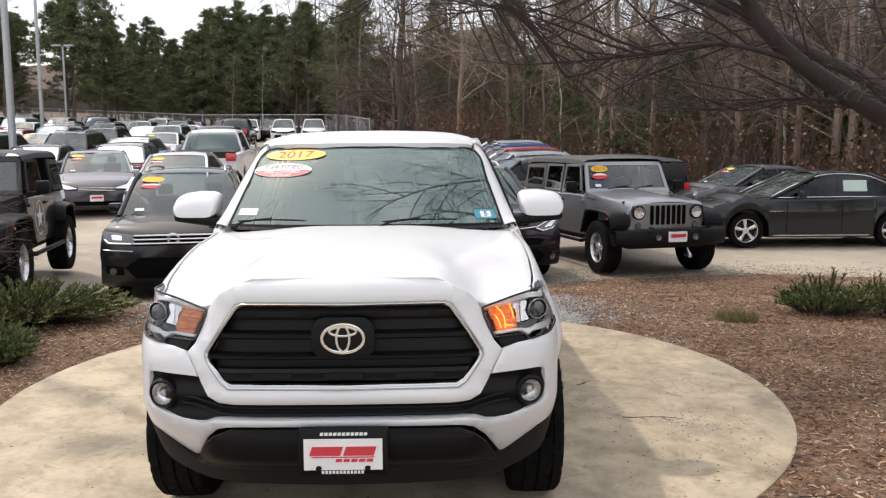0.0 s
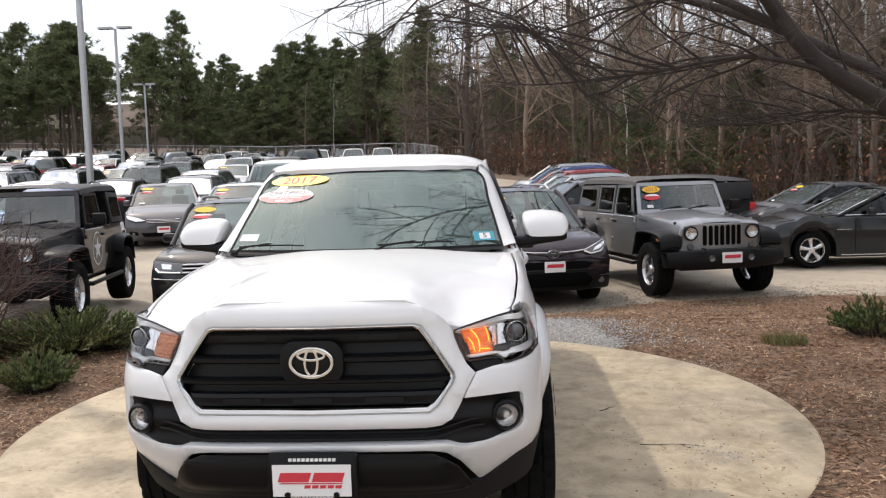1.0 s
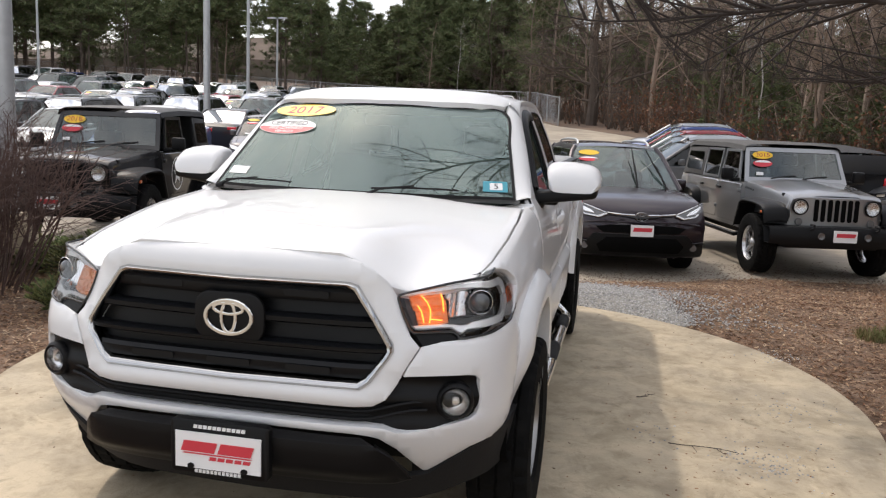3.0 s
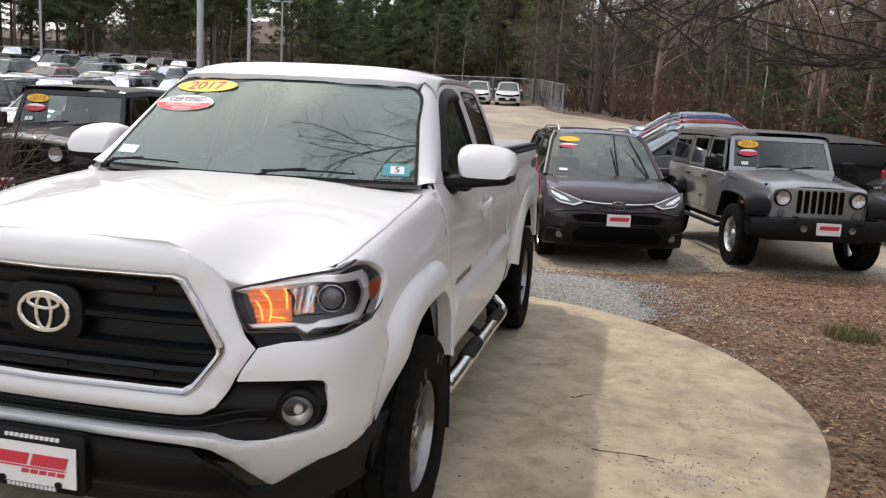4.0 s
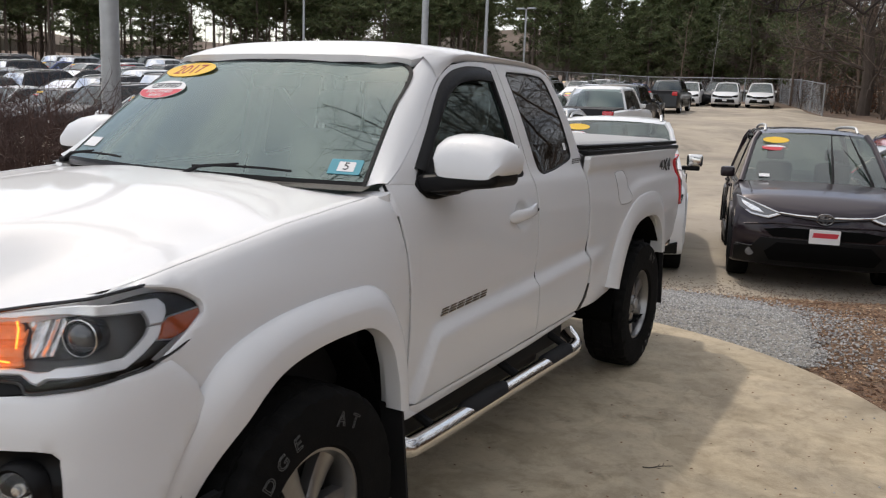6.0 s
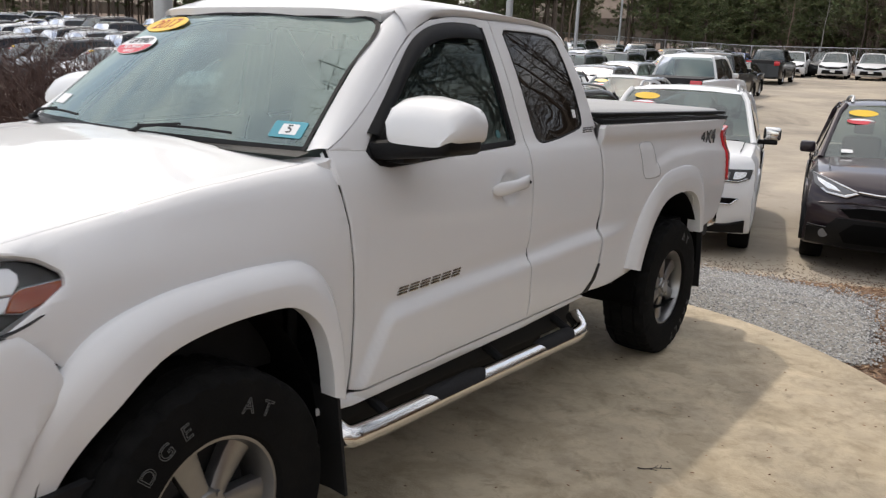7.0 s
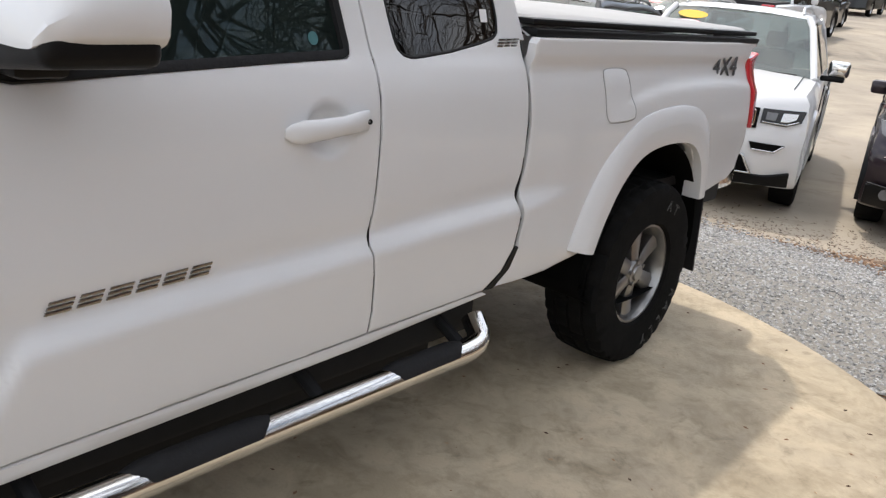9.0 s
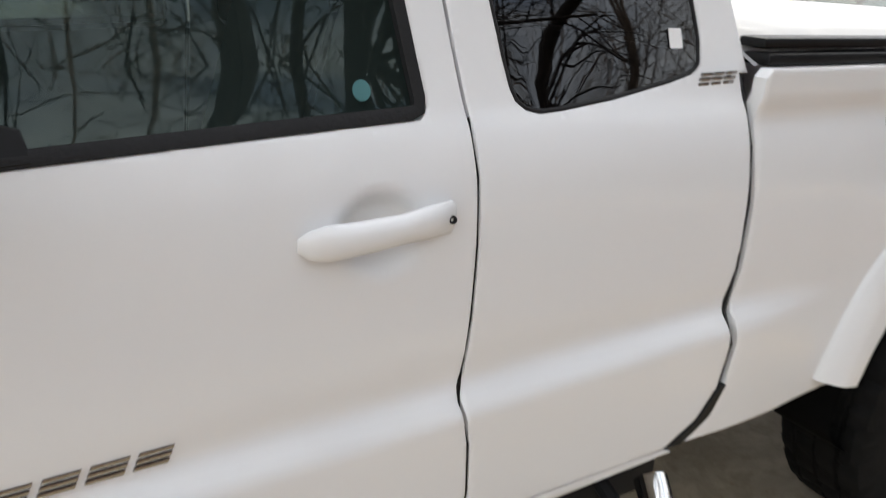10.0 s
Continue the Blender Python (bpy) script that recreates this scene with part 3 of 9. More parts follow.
outer_f = [(0.450, 0.575), (0.505, 0.70), (0.575, 0.815), (0.665, 0.905), (0.81, 0.957), (0.98, 0.980), (1.18, 0.985), (1.32, 0.965), (1.415, 0.86), (1.460, 0.70), (1.475, 0.52)]
outer_r = [(3.585, 0.585), (3.63, 0.73), (3.715, 0.885), (3.85, 1.005), (4.01, 1.062), (4.28, 1.075), (4.45, 1.035), (4.555, 0.93), (4.605, 0.80), (4.615, 0.67)]
pair("wheel_arch_flare", flare(arch_f, outer_f, 0.957), W, truck)
pair("wheel_arch_flare", flare(arch_r, outer_r, 0.925), W, truck)
for name, cy, r in (("front", 0.945, 0.47), ("rear", 4.15, 0.50)):
    well = lathe([(0.50, 0.30), (0.50, r), (0.888, r + 0.008)], 40)
    for v in well.verts:
        v.co.y, v.co.z = v.co.y * 0.92 + cy, v.co.z * (1.0 if v.co.z > 0 else 0.3) + 0.43
    pair("wheel_well", well, M["slot_black"], truck)

# doors
door_gap_f = [(1.470, 1.27), (1.487, 1.18), (1.515, 1.05), (1.534, 0.92), (1.550, 0.76), (1.555, 0.60), (1.555, 0.505)]
door_gap_r = [(2.590, 0.535), (2.594, 0.60), (2.586, 0.70), (2.570, 0.785), (2.582, 0.83), (2.589, 0.926), (2.595, 1.05), (2.597, 1.158), (2.594, 1.245)]
frame_out = [(1.475, 1.27), (1.55, 1.305), (1.66, 1.375), (1.78, 1.465), (1.90, 1.565), (2.02, 1.648), (2.14, 1.695), (2.28, 1.717), (2.40, 1.724), (2.530, 1.722)]
frame_in = [(1.640, 1.262), (1.70, 1.325), (1.80, 1.420), (1.90, 1.520), (2.00, 1.602), (2.10, 1.655), (2.22, 1.682), (2.36, 1.690), (2.474, 1.690)]
win_bot = [(2.526, 1.264), (2.512, 1.248), (2.3, 1.238), (2.0, 1.222), (1.80, 1.210), (1.73, 1.207), (1.68, 1.216), (1.650, 1.240)]
door_low = door_gap_f + door_gap_r + win_bot + [frame_in[0]]
door_top = frame_out + [(2.566, 1.50), (2.594, 1.245)] + [win_bot[0]] + frame_in[::-1]
fd = panel([door_low, door_top], side, 0.013, 0.012, 0.03, rim=0.003, rim_drop=0.002)
doors = pair("front_door", fd, W, truck)
glass_f = frame_in + win_bot
pair("door_window", panel([glass_f], lambda y, z: (side_x(y, z) - 0.012, y, z), 0.1, 0.06, 0.004, rim=0), M["side_glass"], truck, "faintly green side window reflecting bare branches")
# black seal and rain visor round the front window
def ring(outline, width, fn, lift, depth=0.012):
    loop = [Vector((u, v, 0)) for u, v in outline]
    loop.append(loop[0])
    total = sum((b - a).length for a, b in zip(loop, loop[1:]))
    pts = []
    for i in range(90):
        want = total * i / 90
        for a, b in zip(loop, loop[1:]):
            if want <= (b - a).length:
                pts.append(a.lerp(b, want / (b - a).length))
                break
            want -= (b - a).length
        else:
            pts.append(loop[-1].copy())
    c = Vector((sum(p.x for p in pts) / 90, sum(p.y for p in pts) / 90, 0))
    rows = []
    for i, p in enumerate(pts):
        d = (pts[(i + 1) % 90] - pts[i - 1]).normalized()
        n = Vector((-d.y, d.x, 0))
        if n.dot(c - p) < 0:
            n = -n
        q = p + n * width
        def at(r, off):
            P = Vector(fn(r.x, r.y))
            return P + Vector((1, 0, 0.25)).normalized() * off
        rows.append([at(p, -depth), at(p, lift), at(p.lerp(q, 0.5), lift + 0.003), at(q, lift), at(q, -depth)])
    bm = grid(rows, close_u=True)
    bmesh.ops.recalc_face_normals(bm, faces=bm.faces[:])
    return bm


pair("window_seal", ring(glass_f, 0.020, side, 0.002), M["rubber"], doors[0])[1].parent = doors[1]
visor_in = [(1.70, 1.30), (1.82, 1.415), (1.92, 1.505), (2.02, 1.578), (2.12, 1.62), (2.24, 1.640), (2.36, 1.645), (2.425, 1.642)]
visor_out = [(1.66, 1.315), (1.79, 1.433), (1.90, 1.536), (2.00, 1.617), (2.11, 1.668), (2.24, 1.694), (2.36, 1.700), (2.425, 1.699)]
vis = strip([(side_x(y, z) + 0.022, y, z) for y, z in visor_in], [(side_x(y, z) + 0.003, y, z) for y, z in visor_out], 30, 0.010)
pair("rain_visor", vis, M["plastic"], truck, "smoked black rain visor over the window")
# black corner piece behind the mirror
sail = [(1.650, 1.240), (1.68, 1.216), (1.73, 1.207), (1.80, 1.210), (1.98, 1.222), (1.97, 1.262), (1.84, 1.30), (1.80, 1.40), (1.70, 1.315), (1.642, 1.262)]
pair("mirror_base_panel", panel(sail, side, 0.06, 0.06, 0.015, rim=0.003, lift=0.004), BL, truck)

rear_gap = [(3.085, 0.550), (3.16, 0.60), (3.205, 0.67), (3.215, 0.76), (3.203, 0.828), (3.222, 0.92), (3.228, 1.05), (3.226, 1.16), (3.225, 1.255), (3.225, 1.30)]
r_gap_f = [(y + 0.0065, z) for y, z in door_gap_r]
q_low = [(3.225, 1.30), (3.10, 1.300), (3.04, 1.286), (2.90, 1.262), (2.78, 1.249), (2.735, 1.2465), (2.709, 1.253), (2.691, 1.267), (2.6825, 1.288)]
q_top = [(2.675, 1.33), (2.656, 1.46), (2.632, 1.60), (2.615, 1.675), (2.635, 1.695), (2.85, 1.698), (3.00, 1.692), (3.045, 1.672), (3.085, 1.58), (3.115, 1.47), (3.128, 1.36), (3.122, 1.315), (3.10, 1.300)]
frame_r = [(2.6005, 1.245), (2.5725, 1.50), (2.5365, 1.722), (2.62, 1.727), (2.85, 1.728), (3.02, 1.722), (3.10, 1.695), (3.165, 1.60), (3.215, 1.46), (3.245, 1.32), (3.25, 1.30)]
rd_low = [(2.5965, 0.535)] + r_gap_f[1:] + q_low[::-1] + rear_gap[-2::-1]
ring_r = frame_r + [(3.225, 1.30), (3.10, 1.300)] + q_top[-2::-1] + [(2.6825, 1.288)]
rdoor = panel([rd_low, ring_r], side, 0.013, 0.012, 0.03, rim=0.003, rim_drop=0.002)
rear_doors = pair("rear_access_door", rdoor, W, truck)
q_glass = q_low[2:] + q_top
pair("quarter_window", panel([q_glass], lambda y, z: (side_x(y, z) - 0.004, y, z), 0.1, 0.06, 0.004, rim=0), M["privacy"], truck, "dark tinted quarter window reflecting bare branches")
pair("window_seal", ring(q_glass, 0.007, side, -0.002), M["rubber"], rear_doors[0])[1].parent = rear_doors[1]
# black seal strips in the shut lines
pair("shut_line_seal", tube([(side_x(y, z) - 0.0105, y + 0.0032, z) for y, z in door_gap_r], 0.006, 6), M["grille_black"], truck)
pair("shut_line_seal", tube([(side_x(y, z) - 0.017, y + 0.009, z) for y, z in rear_gap], 0.012, 6), M["grille_black"], truck)
pair("shut_line_seal", tube([(side_x(y, z) - 0.0105, y - 0.003, z) for y, z in door_gap_f], 0.006, 6), M["grille_black"], truck)
pair("rocker_corner_guard", panel([(3.085, 0.548), (3.16, 0.596), (3.212, 0.67), (3.232, 0.67), (3.20, 0.60), (3.13, 0.546)], side, 0.06, 0.06, 0.01, rim=0.002, lift=0.002), BL, truck)

# sill under the doors
sill = [(1.40, 0.475), (1.56, 0.495), (2.58, 0.523), (3.09, 0.540), (3.12, 0.525), (2.58, 0.490), (1.56, 0.455), (1.40, 0.452)]
pair("sill", panel(sill, lambda y, z: (side_x(y, z) - 0.006, y, z), 0.2, 0.03, 0.12), W, truck)

# bed sides
bed = [(3.245, 1.295), (3.240, 1.16), (3.250, 1.05), (3.243, 0.92), (3.226, 0.828), (3.238, 0.76), (3.228, 0.67), (3.20, 0.60), (3.14, 0.55), (3.45, 0.535), (3.62, 0.545)] + arch_r + [(4.60, 0.64), (4.75, 0.66), (4.98, 0.69), (5.05, 0.73), (5.07, 0.86), (5.035, 0.95), (5.005, 1.10), (4.985, 1.24), (5.00, 1.285), (5.04, 1.300), (5.045, 1.318), (3.26, 1.312)]
bed_sides = pair("bed_side", panel(bed, bed_at, 0.03, 0.016, 0.03), W, truck)
part("bed_floor", box(-0.80, 3.25, 0.70, 0.80, 5.15, 0.74), M["dark_metal"], truck)
tail = [(4.985, 1.245), (5.005, 1.10), (5.035, 0.955), (5.07, 0.93), (5.15, 0.93), (5.165, 1.10), (5.14, 1.255), (5.06, 1.275)]
def tail_at(y, z):
    return (bed_x(y, z) - 0.07 * smooth(5.06, 5.18, y) + 0.012, y, z)
pair("tail_lamp", panel(tail, tail_at, 0.03, 0.04, 0.06, rim=0.006, rim_drop=0.006), M["red_lens"], truck, "red tail lamp lens")
part("tailgate", box(-0.74, 5.08, 0.62, 0.74, 5.135, 1.30, 0.02), W, truck)
part("rear_bumper", box(-0.79, 5.06, 0.60, 0.79, 5.25, 0.76, 0.04, 3), M["chrome"], truck)
# tonneau cover and its rails
rails = pair("bed_rail", merge(box(0.775, 3.27, 1.314, 0.842, 5.04, 1.338, 0.006), box(0.76, 3.27, 1.346, 0.826, 5.04, 1.366, 0.006)), BL, truck)
cover = grid([[(x, y, 1.372 + 0.012 * math.cos(x * 1.9) + 0.0025 * math.sin(y * 9.0) - 0.03 * smooth(0.80, 0.815, abs(x)) - 0.03 * (1 - smooth(3.26, 3.275, y))) for x in [-0.815 + 1.63 * i / 26 for i in range(27)]] for y in [3.262 + 1.77 * j / 30 for j in range(31)]])
bmesh.ops.reverse_faces(cover, faces=cover.faces[:])
part("tonneau_cover", cover, M["vinyl"], truck, "soft grey vinyl bed cover on black rails")

# roof, pillars, glass
roof_half = [(0.0, 1.825), (0.3, 1.842), (0.50, 1.885), (0.610, 1.940), (0.635, 2.05), (0.645, 2.3), (0.645, 2.8), (0.638, 3.05), (0.60, 3.17), (0.4, 3.20), (0.0, 3.205)]
part("roof", panel(roof_half + [(-x, y) for x, y in roof_half[-2:0:-1]], roof, 0.05, 0.05, 0.03), W, truck)
gl_edge = [screen(1.005, v) for v in (0.0, 0.2, 0.4, 0.6, 0.8, 0.95)]
fo = [(side_x(y, z) + 0.001, y - 0.004, z + 0.004) for y, z in frame_out[:7]]
pair("windscreen_pillar", strip(gl_edge + [(0.628, 2.02, 1.728)], fo[:1] + fo[1:], 30, 0.014, (0.75, -0.5, 0.45)), W, truck)
ditch = [(0.632, 1.98, 1.715), (0.648, 2.1, 1.735), (0.652, 2.3, 1.748), (0.652, 2.6, 1.752), (0.650, 2.9, 1.744), (0.640, 3.08, 1.720), (0.628, 3.17, 1.66)]
fo2 = [(side_x(y, z) + 0.001, y, z + 0.006) for y, z in [(1.98, 1.625), (2.14, 1.697), (2.28, 1.719), (2.6, 1.729), (2.9, 1.729), (3.06, 1.712), (3.13, 1.655)]]
pair("roof_side_rail", strip(ditch, fo2, 30, 0.010, (0.8, 0, 0.6)), W, truck)
foot = [(0.70, 1.372), (0.795, 1.398), (0.838, 1.452), (0.836, 1.474), (0.764, 1.462), (0.70, 1.425)]
pair("pillar_foot", panel(foot, lambda x, y: (x, y, hood_z(min(x, 0.80), y) - 0.004 + 0.014 * smooth(1.43, 1.47, y)), 0.05, 0.05, 0.03), W, truck)
corner_a = [fender(*fv(1.480, 1.17)), fender(1.472, 0.90), fender(1.466, 0.96), fender(1.458, 1.0)]
corner_b = [(side_x(1.489, 1.17) - 0.002, 1.488, 1.17), (side_x(1.482, 1.21) - 0.002, 1.481, 1.21), (side_x(1.476, 1.245) - 0.002, 1.475, 1.245), (side_x(1.47, 1.272) - 0.002, 1.471, 1.274)]
pair("cowl_corner", strip(corner_a, corner_b, 14, 0.002, (0.6, 0, 0.8)), W, truck)
scr_line = [(-1, 0), (-0.6, 0), (-0.2, 0), (0.2, 0), (0.6, 0), (1, 0), (1, 0.5), (0.995, 0.93), (0.96, 1), (0.4, 1), (-0.4, 1), (-0.96, 1), (-0.995, 0.93), (-1, 0.5)]
part("windscreen", panel(scr_line, screen, 0.1, 0.1, 0.0, rim=0), M["windscreen"], truck, "large windscreen reflecting sky and branches")
# black printed border of the windscreen
band_o = [screen(a, v, 0.002) for a, v in [(-1, 0), (-1, 0.5), (-0.995, 0.96), (-0.6, 1.0), (0, 1.0), (0.6, 1.0), (0.995, 0.96), (1, 0.5), (1, 0)]]
band_i = [screen(a, v, 0.002) for a, v in [(-0.984, 0.0), (-0.982, 0.5), (-0.972, 0.95), (-0.6, 0.972), (0, 0.972), (0.6, 0.972), (0.972, 0.95), (0.982, 0.5), (0.984, 0.0)]]
bo, bi = soften(band_o, 90), soften(band_i, 90)
bm = grid([[a, b] for a, b in zip(bo, bi)])
part("windscreen_border", bm, M["rubber"], truck)
cowl = grid([[screen(-1 + 2 * i / 30, 0.0), tuple(Vector(screen(-1 + 2 * i / 30, 0.022, 0.002)))] for i in range(31)])
part("cowl", merge(cowl, grid([[(-0.78 + 1.56 * i / 20, 1.30 + 0.09 * (abs(i - 10) / 10) ** 2, 1.250), (-0.78 + 1.56 * i / 20, 1.345 + 0.10 * (abs(i - 10) / 10) ** 2, 1.262)] for i in range(21)])), BL, truck)


def wiper(x0, x1, v0):
    pts = [Vector(screen(lerp(x0, x1, t), v0 + 0.05 * t * (1 - t) + 0.012 * t, 0.016)) for t in (0, 0.25, 0.5, 0.75, 1)]
    blade = tube(pts, 0.0045, 6)
    root = Vector(screen(x0 - 0.02, -0.03, 0.015))
    arm = tube([root, root.lerp(pts[1], 0.5) + Vector((0, -0.01, 0.012)), pts[2] + Vector((0, -0.008, 0.01))], [0.009, 0.007, 0.004], 6)
    return merge(blade, arm, box(root.x - 0.015, root.y - 0.015, root.z - 0.012, root.x + 0.02, root.y + 0.012, root.z + 0.008, 0.005))


for a, b in ((0.12, 0.66), (-0.92, -0.42)):
    part("wiper", wiper(a, b, 0.028), M["rubber"], truck)

# mirrors
def mirror_half():
    rows = []
    n = 20
    for j, t in enumerate([0.0, 0.12, 0.3, 0.55, 0.8, 1.0]):
        s = [0.74, 0.88, 0.96, 1.0, 1.0, 0.97][j]
        top = [1.325, 1.372, 1.410, 1.432, 1.440, 1.430][j]
        y = [1.648, 1.662, 1.695, 1.745, 1.80, 1.855][j]
        sk = 0.0
        row = []
        for k in range(n):
            a = 2 * math.pi * k / n
            c, sn = math.cos(a), math.sin(a)
            ex = abs(c) ** 0.48 * math.copysign(1, c)
            ez = abs(sn) ** 0.48 * math.copysign(1, sn)
            x = 1.002 + 0.131 * ex * s - 0.012 * max(0, ez)
            z = 1.293 + (top - 1.293) * (ez + 1) / 2 - (0.016 * max(0, ex) if ez > 0 else 0)
            row.append((x, y + 0.06 * (x - 0.90) * (1 - t * 0.5), z))
        rows.append(row)
    return rows


rows = mirror_half()
shell = grid(rows, close_v=True)
shell.faces.new([v for v in shell.verts[:20]])
bmesh.ops.recalc_face_normals(shell, faces=shell.faces[:])
mirrors = []
for s, bm in ((1, shell), (-1, mirrored(shell))):
    mir = new("side_mirror")
    mir.parent = truck
    mir["label"] = "white side mirror on a black arm"
    part("mirror_cap", bm, W, mir)
    base = box(0.815, 1.655, 1.232, 1.118, 1.850, 1.296, 0.022, 3)
    for v in base.verts:
        v.co.z += 0.035 * smooth(0.83, 1.1, v.co.x) * (1 if v.co.z < 1.285 else 0)
        v.co.y += 0.05 * (v.co.x - 0.9)
    glassp = box(0.895, 1.846, 1.305, 1.112, 1.852, 1.405, 0.0)
    arm = box(0.80, 1.70, 1.225, 0.93, 1.80, 1.275, 0.015, 2)
    if s < 0:
        base, glassp, arm = mirrored(base), mirrored(glassp), mirrored(arm)
    part("mirror_base", merge(base, arm), BL, mir, "black plastic lower shell")
    part("mirror_glass", glassp, M["chrome"], mir)

# nose: grille surround, grille, chrome ring
def uz(points):
    return [(ux(x), z) for x, z in points]


def both(half):
    return half + [(-x, z) for x, z in half[::-1] if x > 1e-6]


ring_out = [(0.0, 1.078), (0.40, 1.078), (0.43, 1.068), (0.50, 0.965), (0.552, 0.885), (0.556, 0.862), (0.545, 0.838), (0.488, 0.758), (0.455, 0.735), (0.0, 0.733)]
ring_in = [(0.0, 1.058), (0.39, 1.058), (0.413, 1.048), (0.48, 0.955), (0.527, 0.880), (0.530, 0.862), (0.520, 0.845), (0.470, 0.776), (0.445, 0.760), (0.0, 0.758)]
sur_out = [(0.0, 1.1705), (0.2, 1.1695), (0.36, 1.164), (0.43, 1.144), (0.48, 1.118), (0.520, 1.082), (0.548, 1.036), (0.572, 0.968), (0.600, 0.908), (0.632, 0.872), (0.590, 0.796), (0.572, 0.755), (0.540, 0.705), (0.498, 0.680), (0.44, 0.674), (0.0, 0.674)]
# the surround as two halves joined in the middle
h_out, h_in = uz(sur_out), uz(ring_out)
right = h_out + h_in[::-1]
left = [(-u, z) for u, z in right]
def sur(u, z):
    x, y, zz = front(u, z)
    a = abs(u)
    y -= 0.014 * math.exp(-((z - 0.705) / 0.03) ** 2)
    if z > 1.10:
        y += 9.0 * (z - 1.10) ** 2
    return (x, y, zz)
part("grille_surround", panel([right, left], sur, 0.05, 0.03, 0.05), W, truck)
cr = grid([[Vector(sur(u, z)) + Vector((0, d, 0)) for u, z, d in ((a[0], a[1], 0.03), (a[0], a[1], -0.004), (lerp(a[0], b[0], 0.35), lerp(a[1], b[1], 0.35), -0.014), (lerp(a[0], b[0], 0.7), lerp(a[1], b[1], 0.7), -0.010), (b[0], b[1], 0.002), (b[0], b[1], 0.05))] for a, b in zip(uz(both(ring_out)), uz(both(ring_in)))], close_u=True)
bmesh.ops.recalc_face_normals(cr, faces=cr.faces[:])
part("chrome_grille_ring", cr, M["ring_chrome"], truck, "polished chrome ring round the grille")
grille = new("grille")
grille.parent = truck
grille["label"] = "black plastic grille with horizontal bars"
part("grille_back", panel([uz(both(ring_in))], lambda u, z: (front(u, z)[0], front(u, z)[1] + 0.055, z), 0.1, 0.06, 0.0, rim=0), M["grille_black"], grille)


def gr_half(z):
    return line([(0.758, 0.445), (0.776, 0.470), (0.845, 0.520), (0.862, 0.530), (0.880, 0.527), (0.955, 0.48), (1.048, 0.413), (1.058, 0.39)], z)


for zc, hgt, out in ((1.030, 0.048, 0.0), (0.945, 0.030, 0.004), (0.862, 0.024, 0.004), (0.790, 0.050, 0.0)):
    rows = []
    for i in range(41):
        row = []
        for dz, dy in ((-hgt / 2, 0.05), (-hgt / 2, 0.020), (-hgt / 4, 0.010 - out), (hgt / 4, 0.006 - out), (hgt / 2, 0.016), (hgt / 2, 0.05)):
            z = zc + dz
            x = gr_half(z) * (i / 20 - 1)
            row.append((x, front(ux(x), z)[1] + dy, z))
        rows.append(row)
    bm = grid(rows)
    bmesh.ops.recalc_face_normals(bm, faces=bm.faces[:])
    part("grille_bar", bm, M["grille_black"], grille)
for zc in (1.032, 0.790):
    for xc in (-0.26, 0.26) if zc > 1 else (-0.28, 0.0, 0.28):
        sl = prism(rounded(-0.078, -0.011, 0.078, 0.011, 0.009), facing((xc, front(ux(xc), zc)[1] + 0.003, zc), (0, -1, 0)), 0.004)
        part("grille_slot", sl, M["grille_black"], grille)
boss = prism([(x * 1.0, z) for x, z in rounded(-0.125, -0.085, 0.125, 0.085, 0.06, 8)], facing((0, 0.094, 0.938), (0, -1, 0)), 0.012, 0.006)
part("emblem_plate", boss, BL, truck)
emb = []
def hoop(a, b, r, cx=0.0, cz=0.0):
    pts = [(cx + a * math.cos(t), 0, cz + b * math.sin(t)) for t in [2 * math.pi * k / 48 for k in range(49)]]
    return tube(pts, r, 8, False)
emb = merge(hoop(0.082, 0.056, 0.0072), hoop(0.025, 0.051, 0.0058), hoop(0.052, 0.018, 0.0058, 0, 0.029))
for v in emb.verts:
    v.co.y *= 0.6
emb.transform(Matrix.Translation((0, 0.078, 0.938)))
part("emblem", emb, M["chrome"], truck, "oval chrome emblem")

# bumper skin, black insert, fog lamps
ins = [(0.0, 0.674), (0.44, 0.674), (0.498, 0.680), (0.540, 0.705), (0.572, 0.755), (0.590, 0.775), (0.70, 0.776), (0.79, 0.774), (0.808, 0.770), (0.818, 0.756), (0.820, 0.70), (0.820, 0.662), (0.814, 0.642), (0.797, 0.630), (0.70, 0.603), (0.605, 0.584), (0.575, 0.586), (0.53, 0.604), (0.48, 0.609), (0.0, 0.609)]
part("bumper_insert", panel([uz(both(ins))], lambda u, z: (front(u, z)[0], front(u, z)[1] + 0.038 - 0.020 * smooth(0.57, 0.66, abs(front(u, z)[0])) + 0.010 * math.cos((z - 0.64) * 60), z), 0.06, 0.015, 0.0, rim=0), BL, truck)
for zz in (0.655, 0.628):
    part("insert_rib", tube([(front(ux(x), zz + 0.03 * smooth(0.45, 0.62, abs(x)))[0], front(ux(x), zz)[1] + 0.020, zz + 0.03 * smooth(0.45, 0.62, abs(x))) for x in [-0.66 + 1.32 * i / 30 for i in range(31)]], 0.006, 6), BL, truck)
corner = [(0.590, 0.777), (0.700, 0.778), (0.79, 0.776), (0.810, 0.772), (0.821, 0.757), (0.823, 0.70), (0.823, 0.661), (0.816, 0.639), (0.799, 0.627), (0.70, 0.600), (0.606, 0.581), (0.575, 0.583), (0.53, 0.601), (0.48, 0.606), (0.0, 0.606), (0.0, 0.578), (0.46, 0.576), (0.515, 0.560), (0.565, 0.515), (0.610, 0.440), (0.638, 0.392), (0.66, 0.372), (0.72, 0.452), (0.80, 0.505)]
